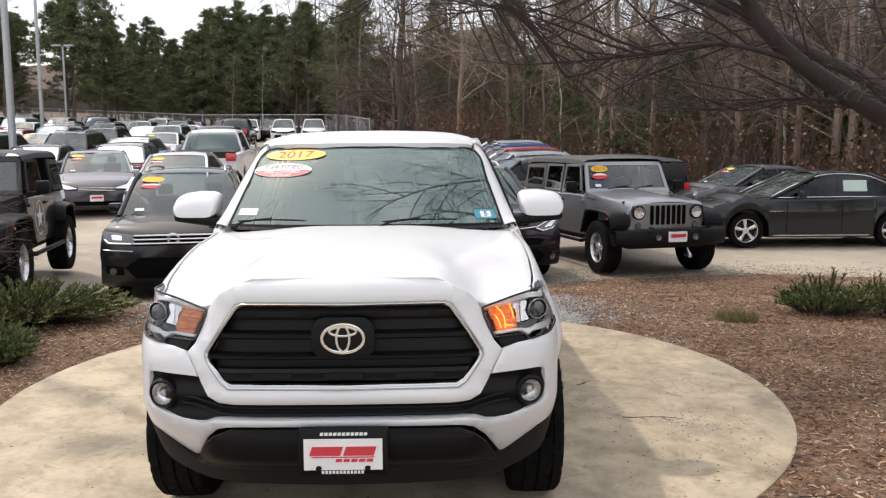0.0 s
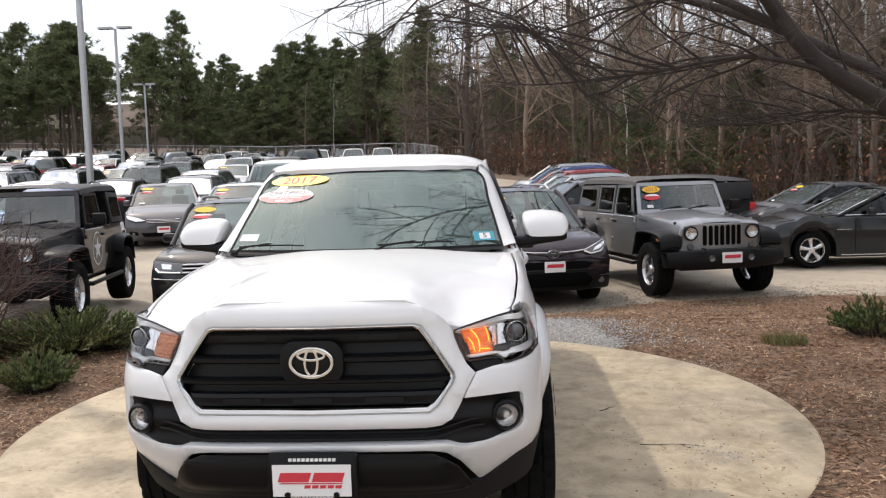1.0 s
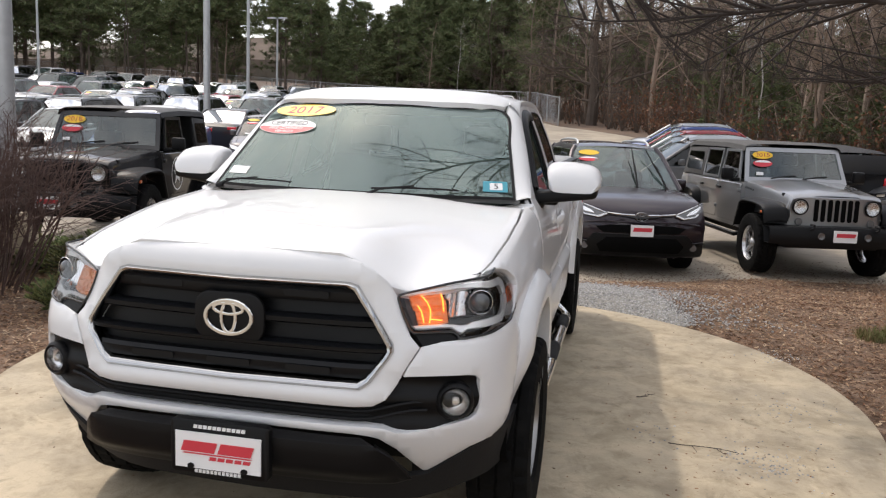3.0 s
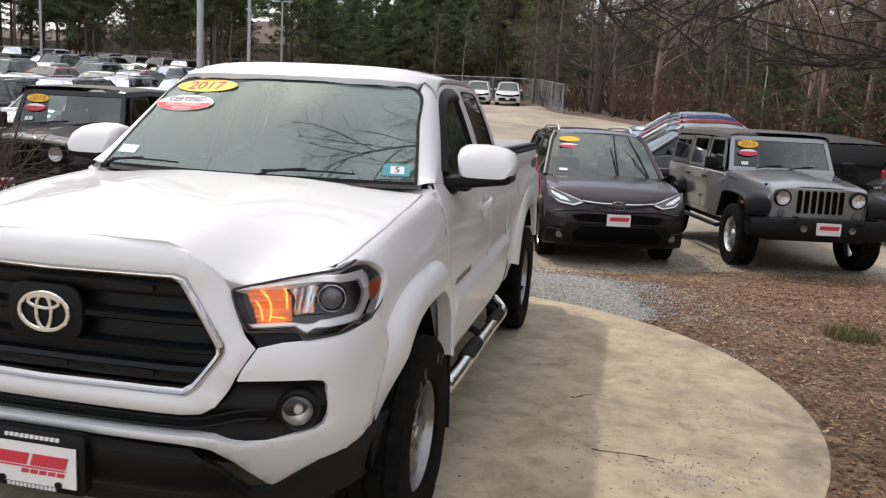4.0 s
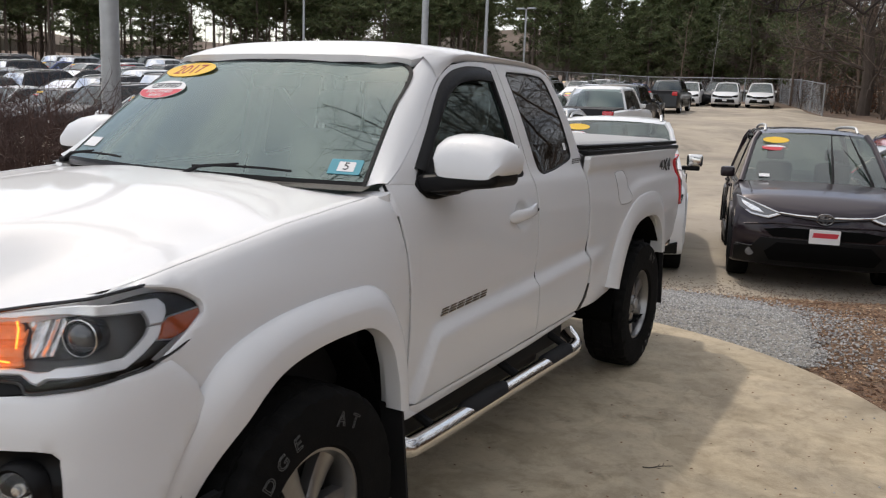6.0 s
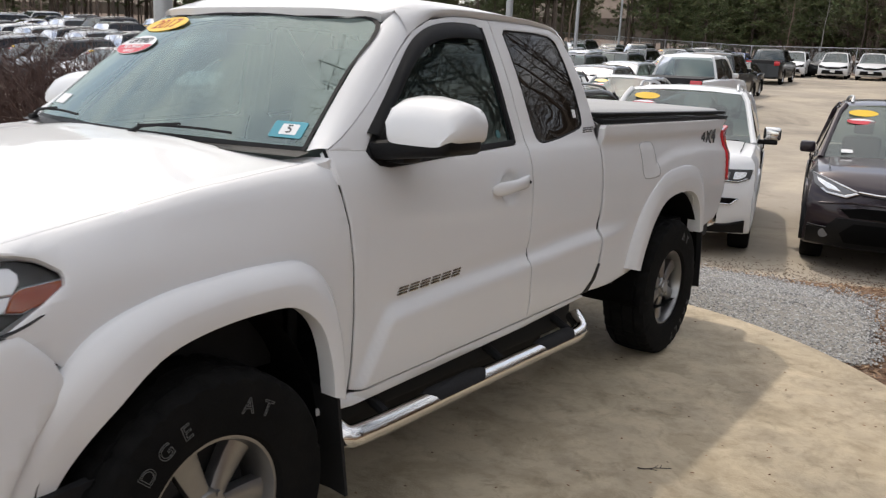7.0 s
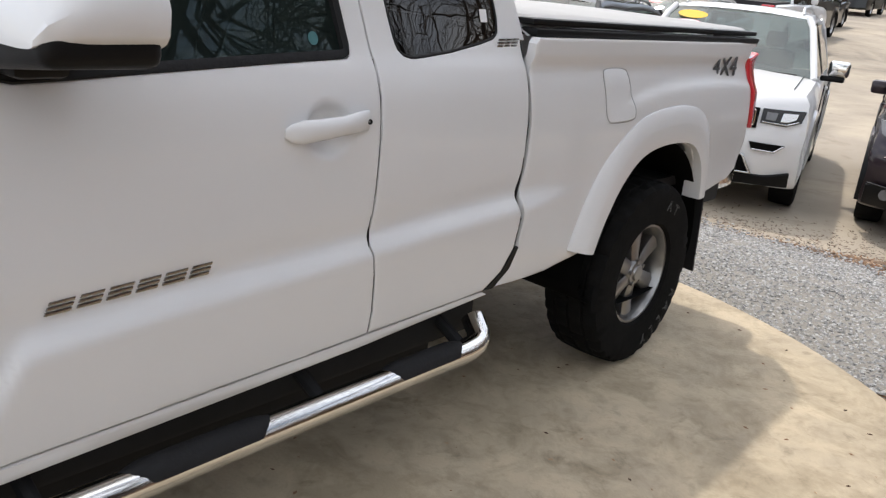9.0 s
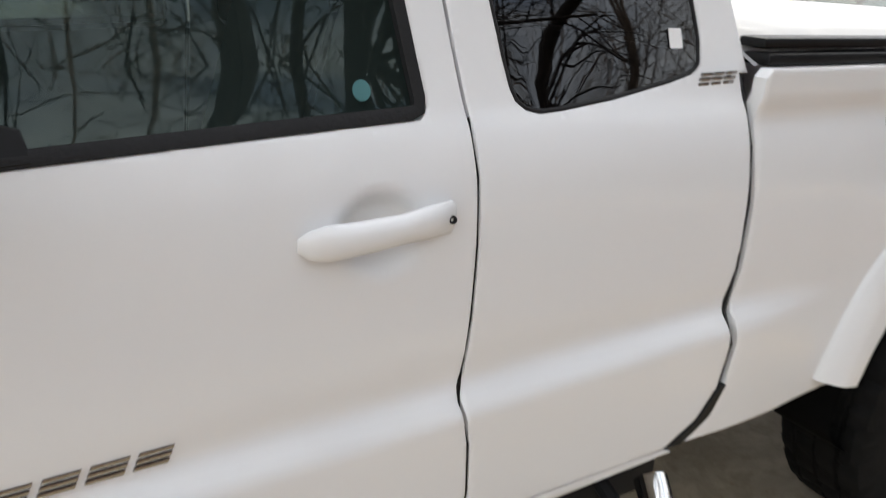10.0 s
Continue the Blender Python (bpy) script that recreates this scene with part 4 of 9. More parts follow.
corner_u = uz(corner) + [(uy(0.40), 0.545), (uy(0.455), 0.575), (uy(0.52), 0.70), (uy(0.60), 0.80), (uy(0.557), 0.866), (uy(0.514), 0.901), (uy(0.464), 0.936), (uy(0.43), 0.930)] + uz([(0.885, 0.922), (0.86, 0.909), (0.80, 0.899), (0.742, 0.892), (0.70, 0.889), (0.638, 0.875), (0.600, 0.805)])
bms = panel([corner_u, [(-u, z) for u, z in corner_u]], front, 0.04, 0.03, 0.05, rim=0.006, rim_drop=0.004)
part("bumper_skin", bms, W, truck)
lower = [(0.0, 0.578), (0.46, 0.575), (0.515, 0.558), (0.563, 0.512), (0.600, 0.445), (0.618, 0.41), (0.56, 0.395), (0.0, 0.388)]
part("lower_bumper", panel([uz(both(lower))], lambda u, z: (front(u, z)[0], front(u, z)[1] - 0.045 * smooth(0.40, 0.46, z) * (1 - smooth(0.55, 0.58, z)) * (1 - smooth(0.5, 0.62, abs(front(u, z)[0]))) - 0.10 * ((0.62 - min(0.62, z)) / 0.23) ** 1.5, z), 0.05, 0.02, 0.03, rim=0.006, rim_drop=0.006), BL, truck, "black plastic lower bumper")
val = [(0.0, 0.386), (0.60, 0.395), (0.655, 0.40), (0.72, 0.45), (0.80, 0.503), (0.88, 0.54), (0.915, 0.57), (0.915, 0.42), (0.80, 0.34), (0.60, 0.27), (0.0, 0.25)]
part("front_valance", panel([uz(both(val))], lambda u, z: (front(u, z)[0], front(u, z)[1] + 0.02 - 0.06 * ((0.62 - min(0.62, z)) / 0.3), z), 0.08, 0.04, 0.02, rim=0), M["rubber"], truck)
for s in (1, -1):
    fog = new("fog_lamp")
    fog.parent = truck
    c = Vector((0.750 * s, 0.203, 0.690))
    fm = facing(c, (0.28 * s, -1, 0.0)) @ Matrix.Scale(1.14, 4)
    rim_b = lathe([(-0.03, 0.056), (-0.002, 0.055), (0.004, 0.050), (0.008, 0.046), (0.006, 0.042), (0.0, 0.040)], 32, "z")
    rim_b.transform(fm)
    part("fog_bezel", rim_b, BL, fog)
    bowl = lathe([(-0.020, 0.0), (-0.020, 0.016), (-0.016, 0.028), (-0.003, 0.037), (0.004, 0.040)], 28, "z")
    bowl.transform(fm)
    part("reflector", bowl, M["reflector"], fog)
    bulb = lathe([(-0.03, 0.012), (-0.006, 0.013), (0.0, 0.009), (0.002, 0)], 14, "z")
    bulb.transform(fm)
    part("bulb", bulb, M["satin"], fog)
    lens = lathe([(0.004, 0.041), (0.010, 0.036), (0.017, 0.020), (0.019, 0.0)], 28, "z")
    lens.transform(fm)
    part("lens", lens, M["lens"], fog)

# licence plate with its holder
holder = panel([rounded(-0.175, 0.412, 0.175, 0.596, 0.015)], lambda x, z: (x, 0.012, z), 0.2, 0.2, 0.03, rim=0.006, rim_drop=0.004)
plate = new("licence_plate")
plate.parent = truck
part("plate_frame", holder, BL, plate, "black plastic dealer plate frame")
def on_plate(outline, x, z, y=0.0, d=0.002):
    return prism(outline, facing((x, y, z), (0, -1, 0)), d)
part("plate_insert", on_plate([(-0.1525, -0.062), (0.1525, -0.062), (0.1525, 0.062), (-0.1525, 0.062)], 0, 0.497, 0.008, 0.004), M["plate_white"], plate)
# dealer mark as plain red shapes, the rest as bars
def slab(x0, z0, x1, z1, lean=0.012):
    return [(x0, z0), (x1, z0), (x1 + lean, z1), (x0 + lean, z1)]
marks = [slab(-0.132, -0.012, -0.012, 0.024), slab(0.000, -0.012, 0.118, 0.024), slab(-0.128, -0.020, 0.112, -0.016)]
for o in marks:
    part("dealer_mark", on_plate(o, 0, 0.505, 0.003, 0.002), M["sticker_red"], plate)
for i in range(5):
    part("slogan_bar", on_plate(slab(-0.03 + 0.03 * i, -0.006, -0.03 + 0.03 * i + 0.024, 0.006, 0.003), 0, 0.474, 0.003, 0.002), M["sticker_red"], plate)
for i in range(12):
    part("number_bar", on_plate(slab(-0.085 + 0.014 * i, -0.006, -0.085 + 0.014 * i + 0.010, 0.006, 0), 0, 0.424, 0.011, 0.002), M["sticker_white"], plate)
for i in range(11):
    part("web_bar", on_plate(slab(-0.09 + 0.017 * i, -0.006, -0.09 + 0.017 * i + 0.013, 0.006, 0.002), 0, 0.577, 0.011, 0.002), M["sticker_white"], plate)
for x in (-0.095, 0.095):
    part("plate_screw", on_plate(ellipse(0.012, 0.010, 16), x, 0.443, 0.003, 0.004), BL, plate)

# headlamps
lamp_top = [(0.552, 1.030), (0.562, 1.040), (0.62, 1.052), (0.70, 1.069), (0.774, 1.082), (0.83, 1.092)]
lamp_line = uz(lamp_top) + [(uy(0.42), 1.097), (uy(0.498), 1.091), (uy(0.564), 1.078), (uy(0.606), 1.051), (uy(0.610), 1.040), (uy(0.607), 1.025), (uy(0.555), 0.992), (uy(0.490), 0.957), (uy(0.43), 0.936), (uy(0.40), 0.926)] + uz([(0.85, 0.909), (0.80, 0.902), (0.750, 0.897), (0.725, 0.916), (0.62, 0.917), (0.600, 0.924), (0.572, 0.972)])
def deep(d):
    def fn(u, z):
        a, b = Vector(front(u, z)), Vector(front(u, z))
        x = abs(a.x)
        nx = smooth(0.55, 0.95, x)
        return a + Vector((-math.copysign(1, a.x) * nx, 1 - nx * 0.5, 0)).normalized() * d
    return fn
lens_bm = panel([lamp_line], front, 0.04, 0.03, 0.03, rim=0.006, rim_drop=0.004)
back_bm = panel([lamp_line], deep(0.055), 0.04, 0.03, 0.0, rim=0)
def zone(points, d, du=0.03, dv=0.02, depth=0.01):
    return panel([points], deep(d), du, dv, depth, rim=0.003, rim_drop=0.003)
def fluted(points, d, ribs, across):
    """A lamp reflector pressed into ribs."""
    def fn(u, z):
        return deep(d + 0.0035 * math.sin((u if across else z) * ribs) + 0.0015 * math.sin((z if across else u) * ribs * 0.6))(u, z)
    return panel([points], fn, 0.006 if across else 0.012, 0.012 if across else 0.006, 0.008, rim=0.002, rim_drop=0.002)
bezel_bm = zone(uz([(0.735, 1.040), (0.785, 1.052), (0.822, 1.046), (0.834, 1.02), (0.842, 0.98), (0.834, 0.957), (0.78, 0.950), (0.70, 0.947)]), 0.045)
amber_bm = fluted(uz([(0.577, 1.029), (0.62, 1.035), (0.672, 1.040), (0.694, 1.008), (0.712, 0.945), (0.655, 0.941), (0.618, 0.942), (0.602, 0.975)]), 0.018, 420, False)
refl_bm = fluted(uz([(0.680, 1.040), (0.752, 1.045), (0.768, 1.030), (0.757, 1.0), (0.770, 0.962), (0.718, 0.955), (0.702, 1.008)]), 0.026, 300, True)
top_out = uz([(0.562, 1.033), (0.580, 1.041), (0.616, 1.048), (0.67, 1.056), (0.719, 1.063), (0.784, 1.072), (0.805, 1.072)]) + [(uy(0.430), 1.066), (uy(0.448), 1.052), (uy(0.450), 1.034), (uy(0.436), 1.012)]
top_in = [(uy(0.400), 1.012), (uy(0.394), 1.030), (uy(0.384), 1.043)] + uz([(0.815, 1.048), (0.78, 1.051), (0.722, 1.046), (0.67, 1.041), (0.619, 1.035), (0.580, 1.030)])
trim_top = zone(top_out + top_in, 0.006, 0.02, 0.01)
low_out = [(uy(0.4355), 1.010), (uy(0.427), 0.984), (uy(0.388), 0.952), (uy(0.356), 0.931)] + uz([(0.82, 0.924), (0.774, 0.922), (0.758, 0.910), (0.745, 0.914), (0.722, 0.929), (0.69, 0.929), (0.64, 0.926), (0.612, 0.927), (0.600, 0.938)])
low_in = uz([(0.64, 0.940), (0.70, 0.942), (0.728, 0.939), (0.748, 0.935), (0.772, 0.938), (0.784, 0.946), (0.82, 0.950)]) + [(uy(0.345), 0.956), (uy(0.372), 0.976), (uy(0.392), 0.995), (uy(0.3995), 1.010)]
trim_low = zone(low_out + low_in, 0.008, 0.02, 0.01)
mark_line = [(uy(0.452), 1.022), (uy(0.520), 1.027), (uy(0.590), 1.032), (uy(0.598), 1.021), (uy(0.520), 0.990), (uy(0.462), 0.977), (uy(0.428), 0.981), (uy(0.436), 1.012)]
mark_bm = zone(mark_line, 0.004)
mc = (sum(u for u, z in mark_line) / 8, sum(z for u, z in mark_line) / 8)
mark_back = zone([(mc[0] + (u - mc[0]) * 1.05, mc[1] + (z - mc[1]) * 1.16) for u, z in mark_line], 0.010)
for s in (1, -1):
    head = new("headlamp")
    head.parent = truck
    head["label"] = "projector headlamp with lit orange indicator"
    g = (lambda b: b.copy()) if s > 0 else mirrored
    part("lamp_housing", g(back_bm), M["lamp_smoke"], head)
    part("inner_bezel", g(bezel_bm), M["lamp_black"], head)
    part("indicator", g(amber_bm), M["amber" if s > 0 else "amber_dim"], head, "glowing orange indicator" if s > 0 else "dim orange indicator")
    part("reflector", g(refl_bm), M["reflector"], head)
    part("silver_trim", g(trim_top), M["lamp_white"], head)
    part("silver_trim", g(trim_low), M["lamp_white"], head)
    part("marker_trim", g(mark_back), M["satin"], head)
    part("side_marker", g(mark_bm), M["amber_plain"], head, "dark amber side marker")
    pc = Vector((0.797 * s, 0.338, 1.003))
    pm = facing(pc, (0.34 * s, -1, 0.02)) @ Matrix.Scale(0.86, 4)
    b = lathe([(-0.05, 0.052), (0.0, 0.050), (0.004, 0.046), (-0.004, 0.042), (-0.01, 0.040)], 32, "z")
    b.transform(pm)
    part("projector_ring", b, M["lamp_black"], head)
    b = hoop(0.047, 0.047, 0.002)
    b.transform(pm @ Matrix.Translation((0, 0, 0.002)) @ Matrix.Rotation(math.pi / 2, 4, "X"))
    part("projector_trim", b, M["chrome"], head)
    b = lathe([(-0.012, 0.041), (0.004, 0.036), (0.014, 0.022), (0.018, 0.0)], 32, "z")
    b.transform(pm)
    part("projector_lens", b, M["projector"], head)
    for way in (((0.614, 1.029), (0.634, 1.010), (0.647, 0.987), (0.651, 0.968), (0.651, 0.944)), ((0.674, 1.034), (0.682, 1.016), (0.691, 0.978)), ((0.606, 1.000), (0.621, 0.980), (0.633, 0.946)), ((0.654, 0.955), (0.690, 0.951))):
        hot = tube([deep(0.013)(ux(x) * s, z) for x, z in way], 0.0022, 6)
        part("filament_strip", hot, M["amber_hot" if s > 0 else "amber_dim"], head)
    part("lens", g(lens_bm), M["lens"], head)
    edge_line = soften([Vector(front(u * s, z)) - Vector((0, 0.001, 0)) for u, z in lamp_line], 130, True)
    part("lamp_seal", tube(edge_line + edge_line[:2], 0.0042, 6, False), M["lamp_black"], head)
    blk = panel([uz([(0.606, 0.922), (0.724, 0.914), (0.748, 0.896), (0.70, 0.889), (0.640, 0.876)])], front, 0.04, 0.03, 0.03, rim=0.002, lift=-0.004)
    part("lamp_sill", blk if s > 0 else mirrored(blk), BL, head)
for b in (lens_bm, back_bm, bezel_bm, amber_bm, refl_bm, trim_top, trim_low, mark_bm, mark_back):
    b.free()

# door furniture
rows = []
for i, t in enumerate([0, 0.05, 0.15, 0.35, 0.6, 0.8, 0.95, 1.0]):
    y = lerp(2.295, 2.552, t)
    z = lerp(1.090, 1.110, t)
    h = [0.010, 0.021, 0.027, 0.025, 0.023, 0.026, 0.026, 0.017][i]
    o = [0.004, 0.018, 0.030, 0.040, 0.040, 0.032, 0.022, 0.008][i]
    x = side_x(2.26, z)
    rows.append([(x + o * (0.55 + 0.45 * math.cos(a)), y, z + h * math.sin(a)) for a in [2 * math.pi * k / 14 for k in range(14)]])
hb = grid(rows, close_v=True)
hb.faces.new(hb.verts[:14])
hb.faces.new(hb.verts[-14:])
bmesh.ops.recalc_face_normals(hb, faces=hb.faces[:])
hs = pair("door_handle", hb, W, doors[0], "white pull handle")
hs[1].parent = doors[1]
lock = lathe([(0.0, 0.007), (0.004, 0.006), (0.002, 0.004), (-0.002, 0.0)], 18, "x")
lock.transform(Matrix.Translation((side_x(2.538, 1.107) + 0.022, 2.536, 1.107)))
part("keyhole", lock, M["dark_metal"], doors[0])

# badges as plain chrome shapes
def badge(y0, z0, y1, z1, h, n, lean=0.012, lift=0.0):
    pieces = []
    ax = Vector((0, y1 - y0, z1 - z0))
    step = ax.length / n
    d = ax.normalized()
    for i in range(n):
        c = Vector((0, y0, z0)) + d * step * (i + 0.45)
        x = side_x(c.y, c.z) + lift
        m = Matrix(((0, 0, 1, x), (d.y, -d.z * 0 , 0, c.y), (d.z, 1, 0, c.z), (0, 0, 0, 1)))
        w = step * 0.45
        q = 0.86 if i % 2 else 0.92
        t = h * 0.24
        for lo in (-h / 2, -t / 2, h / 2 - t):
            pieces.append(prism([(a + b * 0.40, b) for a, b in ((-w * q, lo), (w * q, lo), (w * q, lo + t), (-w * q, lo + t))], m, 0.005, 0.0012))
    return pieces


for s in (1, -1):
    for nm, pieces, owner in (("model_badge", badge(1.755, 0.797, 2.118, 0.812, 0.026, 6), doors[0 if s > 0 else 1]), ("trim_badge", badge(3.112, 1.290, 3.212, 1.293, 0.024, 3), truck)):
        sign = new(nm)
        sign.parent = owner
        sign["label"] = "dark chrome badge"
        for b in pieces:
            part("badge_piece", b if s > 0 else mirrored(b), M["badge_metal"], sign)
for s in (1, -1):
    m = Matrix(((0, 0, s, s * (bed_x(4.70, 1.212) + 0.009)), (s, 0, 0, 4.70), (0, 1, 0, 1.212), (0, 0, 0, 1)))
    words("drive_badge", "4X4", 0.118, m, M["dark_chrome"], truck, 0.003, 1.25)
# fuel door outline
fo_pts = [(p.x, p.y) for p in soften([(3.666, 1.195, 0), (3.690, 1.216, 0), (3.80, 1.216, 0), (3.836, 1.195, 0), (3.855, 1.12, 0), (3.868, 1.065, 0), (3.850, 1.040, 0), (3.725, 1.034, 0), (3.694, 1.052, 0), (3.678, 1.12, 0)], 44, True)]
fb = panel([fo_pts], bed_at, 0.05, 0.05, 0.01, rim=0.005, rim_drop=0.004, lift=0.0035)
part("fuel_door", fb, W, bed_sides[0])
fs = [bed_at(y, z) for y, z in fo_pts + fo_pts[:1]]
part("fuel_door_gap", tube([(x + 0.002, y, z) for x, y, z in fs], 0.0007, 5, False), M["grille_black"], bed_sides[0])

# steps, mud flaps
for s in (1, -1):
    step = new("side_step")
    step.parent = truck
    step["label"] = "chrome tubular side step with black tread pads"
    pts = soften([(0.80, 1.475, 0.45), (0.885, 1.495, 0.385), (0.915, 1.57, 0.372), (0.915, 2.2, 0.372), (0.915, 2.85, 0.372), (0.915, 3.02, 0.372), (0.898, 3.095, 0.385), (0.84, 3.125, 0.43)], 60)
    tb = tube([(p.x * s, p.y, p.z) for p in pts], 0.038, 18)
    part("step_tube", tb, M["chrome"], step)
    for y0, y1 in ((1.84, 2.31), (2.62, 3.02)):
        rows = []
        for i in range(16):
            t = i / 15
            w = 0.040 * math.sin(math.pi * min(1, max(0.0, min(t, 1 - t) * 4 + 0.06)) / 2)
            y = lerp(y0, y1, t)
            rows.append([((0.912 + (w + 0.002) * math.cos(a) * 1.0) * s, y, 0.376 + 0.043 * math.sin(a) * (0.4 + 0.6 * w / 0.04)) for a in [radians(8 + 164 * k / 10) for k in range(11)]])
        pb = grid(rows)
        bmesh.ops.recalc_face_normals(pb, faces=pb.faces[:])
        part("step_pad", pb, M["rubber"], step)
    for y in (1.72, 2.45, 3.02):
        part("step_bracket", tube([(0.60 * s, y, 0.46), (0.78 * s, y, 0.43), (0.90 * s, y, 0.37)], 0.02, 8), M["dark_metal"], step)
def flap(y, z0, z1, x0, x1):
    rows = []
    for j in range(9):
        t = j / 8
        z = lerp(z1, z0, t)
        rows.append([(x, y + 0.05 * t + 0.025 * math.sin(2.5 * (x - x0) / (x1 - x0)) + d, z) for x, d in ((x0, 0), (lerp(x0, x1, 0.35), 0), (lerp(x0, x1, 0.7), 0), (x1, 0), (x1, 0.012), (lerp(x0, x1, 0.5), 0.012), (x0, 0.012))])
    bm = grid(rows, close_v=True)
    bmesh.ops.recalc_face_normals(bm, faces=bm.faces[:])
    return bm
pair("mud_flap", flap(1.395, 0.20, 0.555, 0.70, 0.945), M["rubber"], truck, "black rubber mud flap")
pair("mud_flap", flap(4.60, 0.30, 0.68, 0.68, 0.905), M["rubber"], truck, "black rubber mud flap")

# wheels
truck_wheel = wheel_data(0.386, 0.25, 0.208, 6, M["truck_alloy"])
for s in (1, -1):
    for y in (0.935, 4.155):
        w = wheel(truck, ((0.842 if y < 2 else 0.80) * s, 0.965 if y < 2 else y, pad_z(0.8, y) + 0.385), s, truck_wheel, M["truck_alloy"], 0.4 if y < 2 else 1.1)
        if s > 0:
            # raised outline letters on the sidewall
            for text, a0 in (("DGE", 42), ("AT", 106)) if y < 2 else (("RALLY", 206), ("AT", 106)):
                for i, ch in enumerate(text):
                    a = radians(a0 + 13 * i)
                    c = Vector((0.1335, math.cos(a) * -0.296, math.sin(a) * 0.296))
                    up = Vector((0, -math.cos(a), math.sin(a)))
                    m = facing(c, (1, 0, 0), up)
                    ob = words("sidewall_letter", ch, 0.060, Matrix.Rotation(-(0.4 if y < 2 else 1.1), 4, "X") @ m, M["letter"], w, outline=0.0009)

# underbody, cab inside
part("chassis", box(-0.54, 0.45, 0.36, 0.54, 4.9, 0.62, 0.03), M["dark_metal"], truck)
pair("frame_rail", box(0.52, 0.55, 0.25, 0.70, 3.10, 0.50, 0.02), M["dark_metal"], truck)
part("engine_bay", box(-0.74, 0.45, 0.602, 0.74, 1.45, 0.95, 0.05), M["dark_metal"], truck)
part("cab_floor", box(-0.79, 1.46, 0.35, 0.79, 3.2, 0.56, 0.02), M["dark_metal"], truck)
part("bed_underside", box(-0.78, 3.24, 0.55, 0.78, 5.1, 0.695, 0.02), M["dark_metal"], truck)
for y in (0.965, 4.155):
    part("axle", tube([(-0.7, y, 0.385), (0.7, y, 0.385)], 0.055, 10), M["dark_metal"], truck)
part("dashboard", box(-0.70, 1.42, 0.90, 0.70, 1.85, 1.235, 0.08, 4), M["interior"], truck)
part("firewall", box(-0.74, 1.38, 0.55, 0.74, 1.44, 1.22), M["interior_dark"], truck)
part("cab_back_wall", merge(box(-0.76, 3.19, 0.56, 0.76, 3.23, 1.34), box(-0.62, 3.16, 1.34, -0.50, 3.20, 1.68), box(0.50, 3.16, 1.34, 0.62, 3.20, 1.68), box(-0.58, 3.14, 1.66, 0.58, 3.19, 1.72)), W, truck)
for s in (1, -1):
    b = panel([[(0.50, 1.30), (0.775, 1.30), (0.67, 1.68), (0.50, 1.70)]], lambda x, z: (x, 3.15, z), 0.2, 0.2, 0.02, rim=0)
    part("rear_corner_panel", b if s > 0 else mirrored(b), M["interior"], truck)
part("cab_lining", box(-0.74, 3.13, 0.58, 0.74, 3.185, 1.335), M["interior"], truck)
part("rear_window", box(-0.53, 3.19, 1.34, 0.53, 3.195, 1.67), M["privacy"], truck)
part("headliner", grid([[(x, y, roof(x, y)[2] - 0.035) for y in (1.95, 2.4, 2.8, 3.1)] for x in (-0.6, -0.3, 0, 0.3, 0.6)]), M["interior"], truck)
for x in (-0.37, 0.37):
    seat = new("front_seat")
    seat.parent = truck
    part("seat_cushion", box(x - 0.25, 2.05, 0.62, x + 0.25, 2.58, 0.85, 0.07, 3), M["interior"], seat)
    bk = box(x - 0.24, -0.07, 0, x + 0.24, 0.07, 0.62, 0.06, 3)
    bk.transform(Matrix.Translation((0, 2.58, 0.80)) @ Matrix.Rotation(radians(-16), 4, "X"))
    part("seat_back", bk, M["interior"], seat)
    hr = box(x - 0.13, -0.05, 0, x + 0.13, 0.05, 0.18, 0.04, 3)
    hr.transform(Matrix.Translation((0, 2.78, 1.42)) @ Matrix.Rotation(radians(-10), 4, "X"))
    part("head_restraint", hr, M["interior"], seat)
sw = tube([(0.37 + 0.19 * math.cos(t), 1.93 - 0.07 * math.sin(t), 1.10 + 0.175 * math.sin(t)) for t in [2 * math.pi * k / 32 for k in range(33)]], 0.015, 8, False)
part("steering_wheel", sw, M["interior_dark"], truck)
part("interior_mirror", box(-0.12, 1.86, 1.58, 0.12, 1.89, 1.64, 0.015), M["interior_dark"], truck)
part("antenna_fin", merge(tube([(0.12, 3.0, 1.77), (0.10, 3.03, 1.80), (0.16, 3.10, 1.83)], [0.02, 0.012, 0.006], 6)), BL, truck)

# stickers on the windscreen
def on_screen(a, v, w, h, outline, material, name, lift=0.004, label=""):
    c = Vector(screen(a, v))
    du = (Vector(screen(a + 0.01, v)) - Vector(screen(a - 0.01, v))).normalized()
    dv = (Vector(screen(a, v + 0.01)) - Vector(screen(a, v - 0.01))).normalized()
    n = du.cross(dv)
    m = Matrix((du, dv, n)).transposed().to_4x4()
    m.translation = c + n * lift
    ob = part(name, prism(outline, m, 0.0012), M[material], truck, label)
    return m
m = on_screen(-0.68, 0.885, 0, 0, ellipse(0.185, 0.052), "sticker_yellow", "year_sticker", 0.0015, "yellow oval year sticker")
words("year", "2017", 0.088, m @ Matrix.Translation((0, -0.002, 0.002)), M["ink_red"], truck, 0.0006, 1.25)
m = on_screen(-0.74, 0.66, 0, 0, ellipse(0.175, 0.062), "sticker_white", "certified_sticker", 0.0015, "white and red oval sticker")
words("certified", "CERTIFIED", 0.046, m @ Matrix.Translation((0, 0.026, 0.002)), M["ink_dark"], truck, 0.0006, 1.1)
